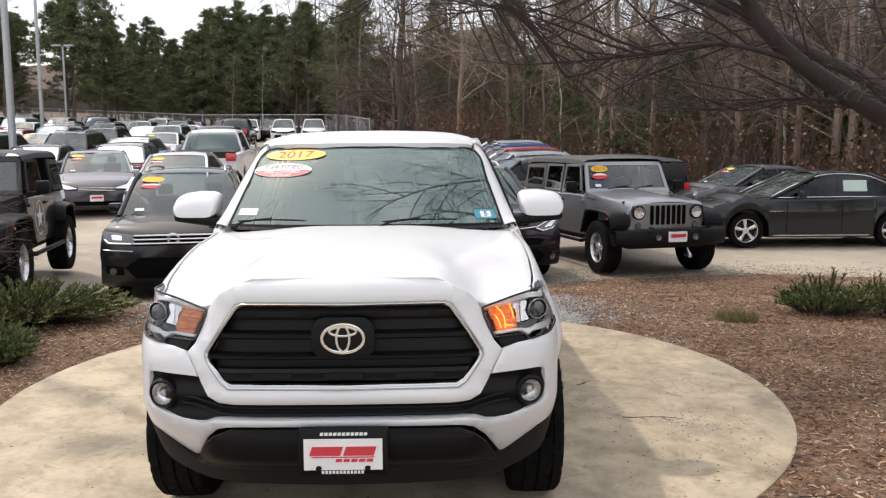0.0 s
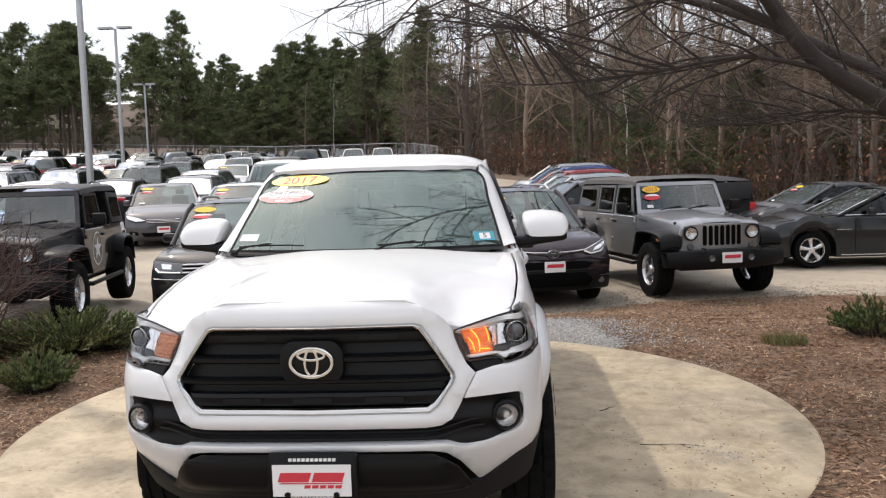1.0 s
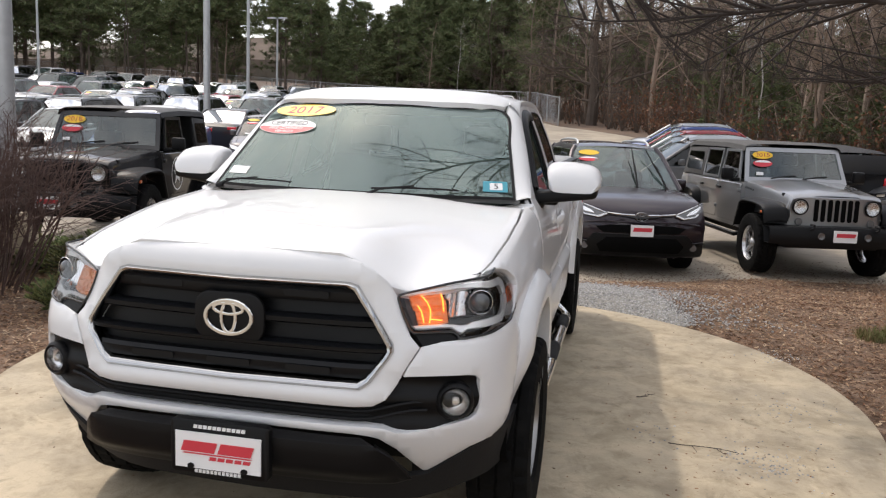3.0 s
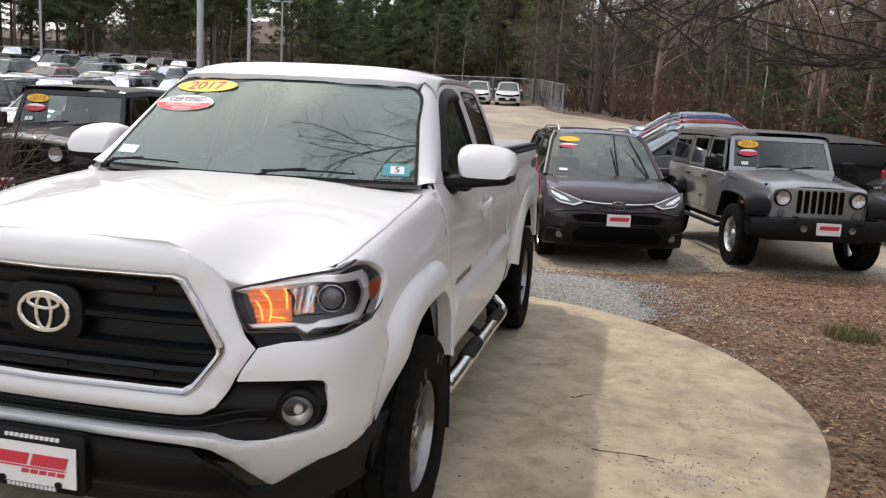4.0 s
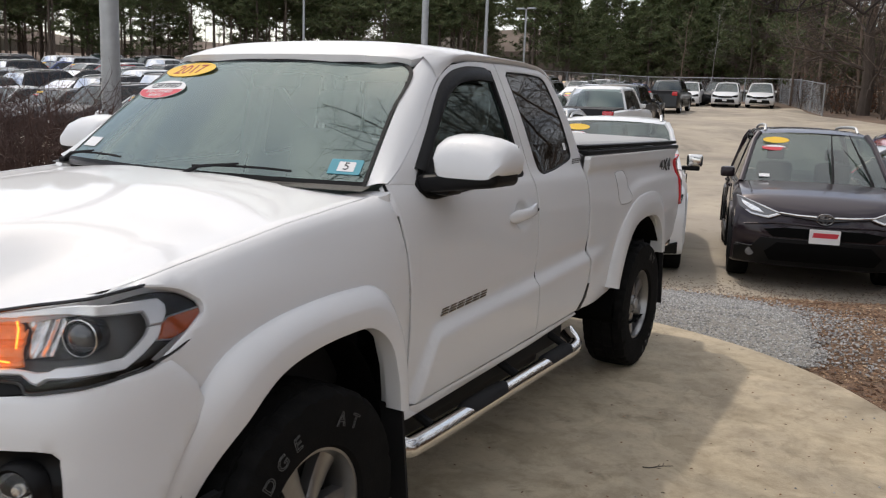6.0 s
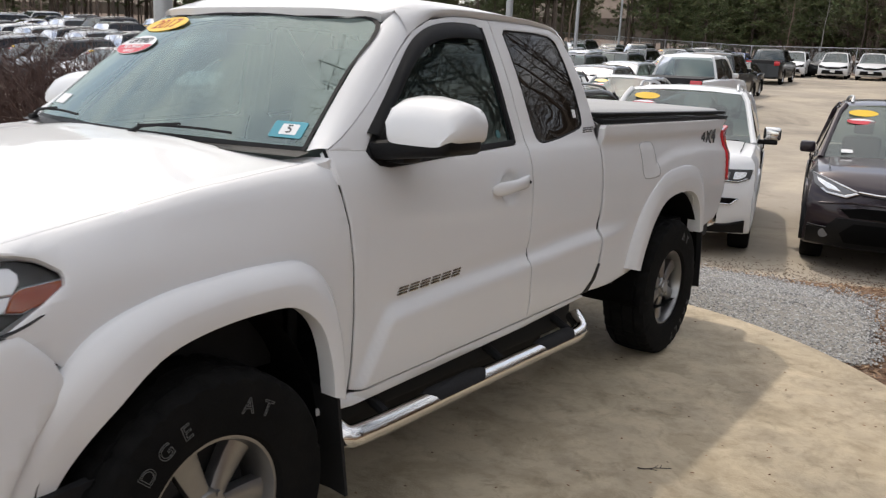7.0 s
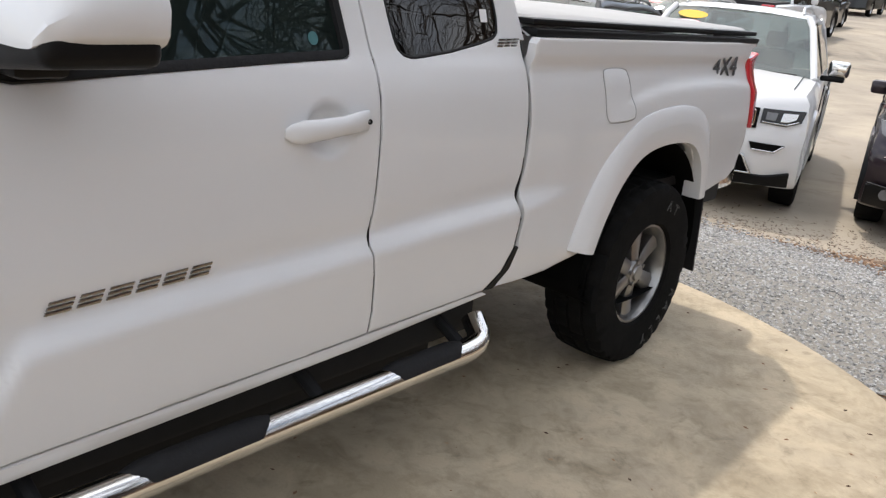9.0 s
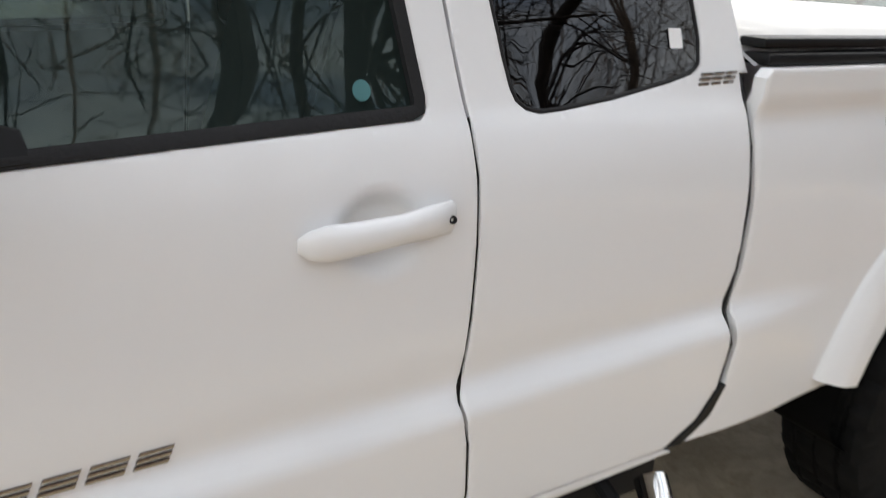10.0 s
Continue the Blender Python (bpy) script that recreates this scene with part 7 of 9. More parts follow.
# charcoal compact suv with a barred grille
VW = dict(SHAPES["suv"], nose=0.97, hood=1.08, H=1.67, belt=1.08, low=0.24)
vw = make_car("suv", VW, "charcoal", "charcoal compact suv with chrome grille bars", "suv", spot(-3.23, 9.5, 10.4), face="own", rails=True, clad=True, plate=False)
nose_plate(VW, vw, "headlamp", [(0.46, 0.780), (0.80, 0.785), (0.86, 0.840), (0.88, 0.945), (0.48, 0.905)], M["lamp_inner"], 0.006)
nose_plate(VW, vw, "reflector", [(0.62, 0.835), (0.74, 0.838), (0.76, 0.905), (0.62, 0.895)], M["reflector"], 0.012, 0.01)
nose_plate(VW, vw, "daytime_strip", [(0.50, 0.786), (0.80, 0.792), (0.85, 0.842), (0.83, 0.846), (0.79, 0.810), (0.50, 0.804)], M["satin"], 0.014, 0.01)
g = nose_plate(VW, vw, "grille", [(-0.47, 0.775), (0.47, 0.775), (0.48, 0.905), (-0.48, 0.905)], M["slot_black"], 0.004, mirror=False)[0]
for z in (0.895, 0.848, 0.800):
    nose_plate(VW, vw, "grille_bar", [(-0.475, z - 0.011), (0.475, z - 0.011), (0.475, z + 0.009), (-0.475, z + 0.009)], M["satin"], 0.012, 0.01, mirror=False, parent=g)
em = merge(hoop(0.068, 0.068, 0.008), hoop(0.050, 0.050, 0.004))
em.transform(Matrix.Translation((0, -VW["L"] / 2 - 0.035 + nose_prof(VW, 0.845), 0.845)))
part("emblem", em, M["bright_chrome"], vw, "round chrome emblem")
nose_plate(VW, vw, "bumper_crease", [(0.48, 0.700), (0.86, 0.710), (0.86, 0.722), (0.48, 0.714)], M["satin"], 0.008, 0.01)
nose_plate(VW, vw, "lower_intake", [(-0.46, 0.36), (0.46, 0.36), (0.58, 0.50), (0.40, 0.62), (-0.40, 0.62), (-0.58, 0.50)], M["slot_black"], 0.006, mirror=False)
nose_plate(VW, vw, "intake_trim", [(0.40, 0.62), (0.58, 0.50), (0.60, 0.50), (0.42, 0.635), (0.0, 0.635), (0.0, 0.62)], M["plastic"], 0.012, 0.01)
nose_plate(VW, vw, "corner_intake", [(0.62, 0.40), (0.82, 0.42), (0.84, 0.52), (0.64, 0.50)], M["slot_black"], 0.006)
fog_lamps(VW, vw, 0.73, 0.455, 0.042)
part("wiper", tube([glass_pose(VW, -0.85, 0.03, 0.015), glass_pose(VW, -0.35, 0.02, 0.02), glass_pose(VW, 0.05, 0.0, 0.01)], 0.009, 5), M["rubber"], vw)

# white full-size suv behind the pickup
GC = dict(SHAPES["suv"], L=4.82, W=1.94, H=1.76, nose=1.06, hood=1.17, belt=1.16, ws0=-1.05, r=0.385, wf=-1.45, wr=1.46, low=0.27)
gc = make_car("suv", GC, "white", "white full-size suv with black slotted grille behind the pickup", "suv", spot(-1.42, 10.45, 15.0), face="own", rails=True, mirrors=False)
for s in (1, -1):
    bm = box(0, -0.07, -0.07, 0.20, 0.09, 0.09, 0.035, 3)
    bm.transform(Matrix.Translation((GC["W"] / 2 - 0.01, GC["ws0"] + 0.60, GC["belt"] + 0.09)))
    mir = part("side_mirror", bm if s > 0 else mirrored(bm), M["chrome"], gc, "polished chrome side mirror")
    bm = box(-0.06, -0.05, -0.12, 0.17, 0.07, -0.065, 0.015)
    bm.transform(Matrix.Translation((GC["W"] / 2 - 0.01, GC["ws0"] + 0.60, GC["belt"] + 0.09)))
    part("mirror_foot", bm if s > 0 else mirrored(bm), M["plastic"], mir)
nose_plate(GC, gc, "headlamp", [(0.585, 0.838), (0.80, 0.826), (0.905, 0.865), (0.925, 0.962), (0.585, 0.958)], M["lamp_black"], 0.006)
nose_plate(GC, gc, "reflector", [(0.62, 0.868), (0.70, 0.862), (0.71, 0.932), (0.62, 0.932)], M["lamp_inner"], 0.012, 0.01)
nose_plate(GC, gc, "reflector", [(0.74, 0.860), (0.80, 0.860), (0.86, 0.888), (0.87, 0.936), (0.75, 0.934)], M["satin"], 0.012, 0.01)
nose_plate(GC, gc, "daytime_strip", [(0.60, 0.844), (0.80, 0.832), (0.89, 0.868), (0.88, 0.876), (0.79, 0.843), (0.60, 0.854)], M["satin"], 0.014, 0.01)
grb = nose_plate(GC, gc, "grille", [(-0.56, 0.790), (0.56, 0.790), (0.56, 0.958), (-0.56, 0.958)], M["slot_black"], 0.004, mirror=False)[0]
for i in range(7):
    x = (i - 3) * 0.156
    y = -GC["L"] / 2 - 0.022 + nose_bow(GC, x) + nose_prof(GC, 0.875)
    pts = [(x + a, y, 0.875 + c) for a, c in rounded(-0.064, -0.072, 0.064, 0.072, 0.02)]
    part("slot_frame", tube(pts + pts[:1], 0.006, 6, False), M["chrome"], grb)
nose_plate(GC, gc, "fog_lamp_slot", [(0.56, 0.610), (0.74, 0.600), (0.82, 0.660), (0.53, 0.672)], M["slot_black"], 0.006)
nose_plate(GC, gc, "fog_lamp_trim", [(0.56, 0.604), (0.74, 0.594), (0.82, 0.654), (0.80, 0.656), (0.735, 0.606), (0.565, 0.616)], M["satin"], 0.012, 0.01)
nose_plate(GC, gc, "lower_intake", [(-0.58, 0.40), (0.58, 0.40), (0.50, 0.54), (0.42, 0.58), (-0.42, 0.58), (-0.50, 0.54)], M["slot_black"], 0.008, mirror=False)
nose_plate(GC, gc, "intake_trim", [(0.0, 0.385), (0.60, 0.385), (0.52, 0.545), (0.43, 0.595), (0.0, 0.595), (0.0, 0.580), (0.42, 0.580), (0.50, 0.538), (0.57, 0.402), (0.0, 0.402)], M["satin"], 0.014, 0.01)
nose_plate(GC, gc, "bumper_cladding", [(-0.90, 0.28), (0.90, 0.28), (0.90, 0.42), (0.72, 0.375), (-0.72, 0.375), (-0.90, 0.42)], M["plastic"], 0.010, mirror=False)
part("wiper", tube([glass_pose(GC, 0.85, 0.03, 0.015), glass_pose(GC, 0.35, 0.02, 0.02), glass_pose(GC, -0.05, 0.0, 0.01)], 0.010, 5), M["rubber"], gc)

# dark sedan side-on at the edge of the woods
MAL = dict(SHAPES["sedan"], L=4.92, W=1.85, H=1.46, nose=0.74, hood=0.96, ws0=-1.00, ws1=-0.02, rf=0.95, rr=1.85, wf=-1.46, wr=1.40, belt=0.96)
mal = make_car("sedan", MAL, "anthracite", "dark charcoal four-door sedan on sandy asphalt", "car", spot(7.93, 13.6, -90.0), plate=False, sticker=False, wheel_kind="bright")
for s in (1, -1):
    b, x_at, o = house(MAL)
    for way in (((-0.98, 0.985), (-0.50, 1.215), (-0.02, 1.375), (0.45, 1.405), (0.95, 1.36), (1.40, 1.17), (1.66, 1.02)), ((-0.86, 0.962), (0.0, 0.968), (0.9, 0.972), (1.62, 0.985))):
        part("window_trim", tube(soften([(s * (x_at(z) + 0.006), y, z) for y, z in way], 24), 0.010, 6), M["bright_chrome"], mal)
    part("window_note", prism(rounded(-0.23, -0.11, 0.23, 0.11, 0.01), facing((s * (x_at(1.2) + 0.004), 0.66, 1.18), (s, 0, 0.3)), 0.002), M["note_green"], mal, "pale green paper in the side window")
    for k in range(6):
        part("name_bar", box(0.921 * s if s > 0 else -0.928, -1.03 + 0.045 * k, 0.70, 0.928 if s > 0 else -0.921, -1.005 + 0.045 * k, 0.718), M["bright_chrome"], mal)
    part("sill_trim", box(0.88 * s if s > 0 else -0.925, -0.95, 0.235, 0.925 if s > 0 else -0.88, 0.90, 0.25), M["satin"], mal)
SED = dict(SHAPES["sedan"], nose=0.74, hood=0.96, ws0=-1.05, ws1=-0.10)
sed = make_car("sedan", SED, "grey", "grey four-door sedan seen from its front corner", "car", spot(8.8, 18.6, -76.0), plate=False)
for s in (1, -1):
    b, x_at, o = house(SED)
    part("window_note", prism(rounded(-0.22, -0.11, 0.22, 0.11, 0.01), facing((s * (x_at(1.2) + 0.004), 0.62, 1.17), (s, 0, 0.3)), 0.002), M["note_green"], sed, "pale green paper in the side window")

# grey sedan at the head of the first row
HON = dict(SHAPES["sedan"], nose=0.80, hood=0.98, H=1.47, ws0=-1.05, ws1=-0.22, low=0.19)
hon = make_car("sedan", HON, "plum", "purple-grey four-door sedan with chrome grille bars in the lot", "car", spot(-8.30, 19.1, 20), face="own", wheel_kind="car")
nose_plate(HON, hon, "headlamp", [(0.40, 0.700), (0.66, 0.680), (0.84, 0.745), (0.88, 0.830), (0.62, 0.775)], M["reflector"], 0.006)
nose_plate(HON, hon, "lamp_border", [(0.40, 0.690), (0.66, 0.668), (0.86, 0.738), (0.84, 0.748), (0.66, 0.684), (0.40, 0.704)], M["lamp_black"], 0.012, 0.01)
g = nose_plate(HON, hon, "grille", [(-0.38, 0.640), (0.38, 0.640), (0.42, 0.735), (-0.42, 0.735)], M["slot_black"], 0.006, mirror=False)[0]
for z in (0.722, 0.690, 0.656):
    nose_plate(HON, hon, "grille_bar", [(-0.40, z - 0.008), (0.40, z - 0.008), (0.40, z + 0.007), (-0.40, z + 0.007)], M["satin"], 0.014, 0.01, mirror=False, parent=g)
nose_plate(HON, hon, "lower_intake", [(-0.46, 0.30), (0.46, 0.30), (0.52, 0.40), (-0.52, 0.40)], M["slot_black"], 0.006, mirror=False)
nose_plate(HON, hon, "corner_intake", [(0.60, 0.34), (0.80, 0.36), (0.80, 0.44), (0.62, 0.42)], M["slot_black"], 0.006)
fog_lamps(HON, hon, 0.70, 0.39, 0.035)


# ---- the far lot: rows of parked cars ----
KINDS = []
for shape, cat, cols in (("suv", "suv", ("charcoal", "black", "white", "silver", "grey")), ("sedan", "car", ("silver", "charcoal", "white", "blue", "grey")), ("pickup", "pickup truck", ("charcoal", "white")), ("hatch", "car", ("silver", "grey", "red"))):
    for c in cols:
        nm = {"suv": "suv", "sedan": "sedan", "pickup": "pickup_truck", "hatch": "hatchback"}[shape]
        KINDS.append((shape, c, nm, cat))
lot = random.Random(11)
MADE = {}


def lot_car(shape, colour, nm, cat, x, y, heading):
    lab = f"{colour} {nm.replace('_', ' ')} parked in a row of the lot"
    m = spot(x, y, heading)
    key = (shape, colour)
    if key in MADE:
        return copy_thing(MADE[key], m)
    MADE[key] = make_car(nm, shape, colour, lab, cat, m, group="cars parked in the far lot", far=True, sticker=(shape == "sedan"), plate=True, rails=(shape == "suv" and colour != "white"))
    return MADE[key]


def edge(y):
    """How far to the right the rows of the lot reach."""
    return 0.6 - 0.23 * (y + 1.7)


lot_car("sedan", "silver", "sedan", "car", -5.9, 18.3, 6)
lot_car("pickup", "charcoal", "pickup_truck", "pickup truck", -7.6, 29.5, 186)
lot_car("pickup", "charcoal", "pickup_truck", "pickup truck", -11.6, 50.5, 186)
for x in (-13.3, -10.6, -8.3):
    lot_car("suv", "white", "suv", "suv", x, 62.0, 8)
lot_car("suv", "charcoal", "suv", "suv", -11.8, 64.4, 8)
rows = [(18.6, 6, -11.6), (24.2, 186, None), (29.6, 186, -10.6), (36.0, 6, None), (41.5, 186, None), (50.5, 6, -14.6), (56.0, 186, -14.0), (65.5, 6, -15.5)]
for y, heading, x0 in rows:
    x = min(edge(y) - 1.0, x0 if x0 is not None else 99)
    far = max(-66, -1.75 * (y + 3) - 6) if y < 40 else max(-64, -1.1 * (y + 3) - 8)
    while x > far:
        if lot.random() < 0.94:
            shape, c, nm, cat = lot.choice(KINDS)
            if shape == "pickup" and lot.random() < 0.6:
                shape, c, nm, cat = KINDS[lot.randrange(5)]
            hd = heading + lot.uniform(-2, 2)
            if lot.random() < 0.15:
                hd += 180
            lot_car(shape, c, nm, cat, x, y + lot.uniform(-0.3, 0.3), hd)
        x -= lot.uniform(2.55, 2.8)
# sideways row behind the grey off-roader
for i, (c, sh) in enumerate((("grey", "hatch"), ("silver", "hatch"), ("red", "hatch"), ("blue", "hatch"), ("silver", "hatch"))):
    nm = "sedan" if sh == "sedan" else "hatchback"
    lot_car(sh, c, nm, "car", 2.6 + 0.10 * i, 17.6 + 2.6 * i, -74)


# ---- plants ----
def stuff_mesh(name, verts, faces, material, smooth_it=False):
    me = bpy.data.meshes.new(name)
    me.from_pydata(verts, [], faces)
    me.materials.append(material)
    if smooth_it:
        me.shade_smooth()
    return me


def island_mat(name, cols, rough=0.85, seed_scale=1.0, bump=0.0, translucent=False):
    """A material whose pieces differ from one another."""
    m = bpy.data.materials.new(name)
    m.use_nodes = True
    n, l = m.node_tree.nodes, m.node_tree.links
    p = n["Principled BSDF"]
    p.inputs["Roughness"].default_value = rough
    g = n.new("ShaderNodeNewGeometry")
    ramp = n.new("ShaderNodeValToRGB")
    els = ramp.color_ramp.elements
    els[0].color = (*cols[0], 1)
    els[1].color = (*cols[-1], 1)
    for i, c in enumerate(cols[1:-1]):
        e = els.new((i + 1) / (len(cols) - 1))
        e.color = (*c, 1)
    l.new(g.outputs["Random Per Island"], ramp.inputs["Fac"])
    no = n.new("ShaderNodeTexNoise")
    no.inputs["Scale"].default_value = 3.0
    co = n.new("ShaderNodeTexCoord")
    l.new(co.outputs["Object"], no.inputs["Vector"])
    mix = n.new("ShaderNodeMix")
    mix.data_type, mix.blend_type = "RGBA", "MULTIPLY"
    mix.inputs["Factor"].default_value = 0.5
    l.new(ramp.outputs["Color"], mix.inputs[6])
    l.new(no.outputs["Color"], mix.inputs[7])
    l.new(ramp.outputs["Color"] if not seed_scale else mix.outputs[2], p.inputs["Base Color"])
    return m


M["bark"] = mat("grey_brown_bark", (0.044, 0.034, 0.030), 0.9, var=0.4, scale=4, bump=0.7, bscale=40)
M["bark_far"] = mat("woodland_bark", (0.200, 0.150, 0.116), 0.9, var=0.45, scale=1.2)
def by_object(m, low, high):
    """Each tree a little lighter or darker than the next."""
    n, l = m.node_tree.nodes, m.node_tree.links
    p = n["Principled BSDF"]
    under = p.inputs["Base Color"].links[0].from_socket
    info, rng, mx = n.new("ShaderNodeObjectInfo"), n.new("ShaderNodeMapRange"), n.new("ShaderNodeMix")
    rng.inputs["To Min"].default_value, rng.inputs["To Max"].default_value = low, high
    mx.data_type, mx.blend_type = "RGBA", "MULTIPLY"
    mx.inputs["Factor"].default_value = 1.0
    l.new(info.outputs["Random"], rng.inputs["Value"])
    l.new(under, mx.inputs[6])
    l.new(rng.outputs["Result"], mx.inputs[7])
    l.new(mx.outputs[2], p.inputs["Base Color"])


by_object(M["bark_far"], 0.38, 1.45)
M["bark_pale"] = mat("birch_bark", (0.42, 0.40, 0.37), 0.8, var=0.3, scale=3)
M["bark_oak"] = mat("old_oak_bark", (0.085, 0.065, 0.052), 0.9, var=0.4, scale=2, bump=0.6, bscale=20)
M["bark_pine"] = mat("pine_bark", (0.13, 0.10, 0.08), 0.9, var=0.35, scale=2)
M["needles"] = island_mat("pine_needles", [(0.09, 0.125, 0.050), (0.15, 0.185, 0.075), (0.22, 0.24, 0.11)])
M["juniper"] = island_mat("juniper_green", [(0.085, 0.115, 0.040), (0.17, 0.205, 0.070), (0.28, 0.29, 0.11)])
M["dry_grass"] = island_mat("dry_grass", [(0.26, 0.20, 0.09), (0.17, 0.19, 0.06), (0.34, 0.26, 0.13)])
M["dead_leaf"] = island_mat("dead_beech_leaves", [(0.25, 0.11, 0.06), (0.34, 0.175, 0.10), (0.19, 0.105, 0.07)])
M["red_twig"] = mat("reddish_brown_twig", (0.085, 0.050, 0.042), 0.85, var=0.35, scale=6)
M["mulch"] = mat("wood_mulch", (0.185, 0.105, 0.060), 0.95, var=0.45, scale=9, bump=0.9, bscale=70, dirt=(0.28, 0.19, 0.13))
M["chip"] = island_mat("wood_chips", [(0.05, 0.026, 0.015), (0.26, 0.135, 0.070), (0.56, 0.42, 0.28), (0.13, 0.070, 0.040), (0.38, 0.23, 0.135)], seed_scale=0)
stain_shade(M["mulch"], 16.0, 0.42, 0.60, (0.42, 0.40, 0.38), 2.0)
stain_shade(M["mulch"], 48.0, 0.50, 0.62, (0.50, 0.48, 0.45), 6.0)
# broad darker patches in the chip colour: damp, and branch shade painted in
stain_shade(M["chip"], 1.1, 0.44, 0.60, (0.58, 0.46, 0.38), 9.0)
M["crumb"] = island_mat("leaf_crumbs", [(0.045, 0.028, 0.018), (0.12, 0.07, 0.045), (0.20, 0.14, 0.095), (0.07, 0.045, 0.03)], seed_scale=0)
M["gravel_bed"] = mat("grey_gravel_bed", (0.23, 0.215, 0.19), 0.95, var=0.4, scale=30, bump=0.9, bscale=60)
M["stone"] = island_mat("gravel_stones", [(0.18, 0.18, 0.178), (0.31, 0.305, 0.30), (0.52, 0.515, 0.505), (0.24, 0.23, 0.21)], seed_scale=0)
M["litter"] = mat("leaf_litter", (0.15, 0.10, 0.07), 0.95, var=0.4, scale=1.4, bump=0.8, bscale=10, dirt=(0.10, 0.075, 0.055))


class Twigs:
    """Gathers branches as thin tapered tubes."""

    def __init__(self, seed):
        self.v, self.f, self.rnd = [], [], random.Random(seed)

    def limb(self, pts, r0, r1, sides):
        base = len(self.v)
        n = len(pts)
        up = Vector((0.3, 0.2, 1))
        for i, p in enumerate(pts):
            d = (pts[min(i + 1, n - 1)] - pts[max(i - 1, 0)]).normalized()
            a = d.cross(up)
            a = a.normalized() if a.length > 1e-3 else Vector((1, 0, 0))
            b = d.cross(a)
            r = lerp(r0, r1, i / (n - 1))
            for k in range(sides):
                t = 2 * math.pi * k / sides
                self.v.append(p + (a * math.cos(t) + b * math.sin(t)) * r)
        for i in range(n - 1):
            for k in range(sides):
                q = base + i * sides
                self.f.append((q + k, q + (k + 1) % sides, q + sides + (k + 1) % sides, q + sides + k))

    def grow(self, p, d, length, r, level, levels, sides, kids, droop=0.0, wander=0.22, low=None):
        rnd = self.rnd
        n = 5 if level == 0 else 4 if level < levels else 3
        pts = [p.copy()]
        dirs = [d.normalized()]
        q, dd = p.copy(), d.normalized()
        for i in range(n):
            dd = (dd + Vector((rnd.uniform(-1, 1), rnd.uniform(-1, 1), rnd.uniform(-1, 1))) * wander + Vector((0, 0, -droop * (i / n) if level else 0.06))).normalized()
            q = q + dd * (length / n)
            if low is not None and q.z < low(q):
                dd.z = abs(dd.z) * 0.5 + 0.1
                q.z = low(q)
            pts.append(q.copy())
            dirs.append(dd.copy())
        self.limb(pts, r, r * (0.45 if level < levels else 0.35), max(3, sides - level))
        if level >= levels:
            return
        for k in range(kids[level]):
            t = lerp(0.25 if level else 0.35, 1.0, (k + rnd.random()) / kids[level])
            i = min(n - 1, int(t * n))
            base = pts[i].lerp(pts[i + 1], t * n - i)
            out = dirs[i].cross(Vector((rnd.uniform(-1, 1), rnd.uniform(-1, 1), rnd.uniform(-1, 1)))).normalized()
            nd = (dirs[i] * rnd.uniform(0.35, 0.9) + out * rnd.uniform(0.6, 1.0)).normalized()
            self.grow(base, nd, length * rnd.uniform(0.32, 0.62) * (1.15 - 0.5 * t), r * rnd.uniform(0.35, 0.55) * (1.1 - 0.4 * t), level + 1, levels, sides, kids, droop, wander, low)


def bare_tree_mesh(seed, height, slim=False):
    tw = Twigs(seed)
    r = height * 0.0078 * (0.7 if slim else 1.0)
    rnd = tw.rnd
    pts = [Vector((0, 0, -0.5))]
    for i in range(1, 8):
        pts.append(Vector((rnd.uniform(-1, 1) * 0.03 * height * (i / 7), rnd.uniform(-1, 1) * 0.03 * height * (i / 7), height * i / 7)))
    tw.limb(pts, r, r * 0.15, 6)
    for k in range(30 if not slim else 14):
        t = lerp(0.10 if not slim else 0.35, 0.98, (k + rnd.random()) / (30 if not slim else 14))
        i = min(6, int(t * 7))
        base = pts[i].lerp(pts[i + 1], t * 7 - i)
        a = rnd.uniform(0, 2 * math.pi)
        d = Vector((math.cos(a), math.sin(a), rnd.uniform(0.25, 0.9)))
        tw.grow(base, d, height * rnd.uniform(0.16, 0.30) * (1.2 - 0.8 * t), r * 0.26 * (1.1 - t * 0.8), 1, 3, 5, (0, 8, 6), wander=0.16)
    return stuff_mesh("bare_tree", tw.v, tw.f, M["bark_pale"] if slim else M["bark_far"])


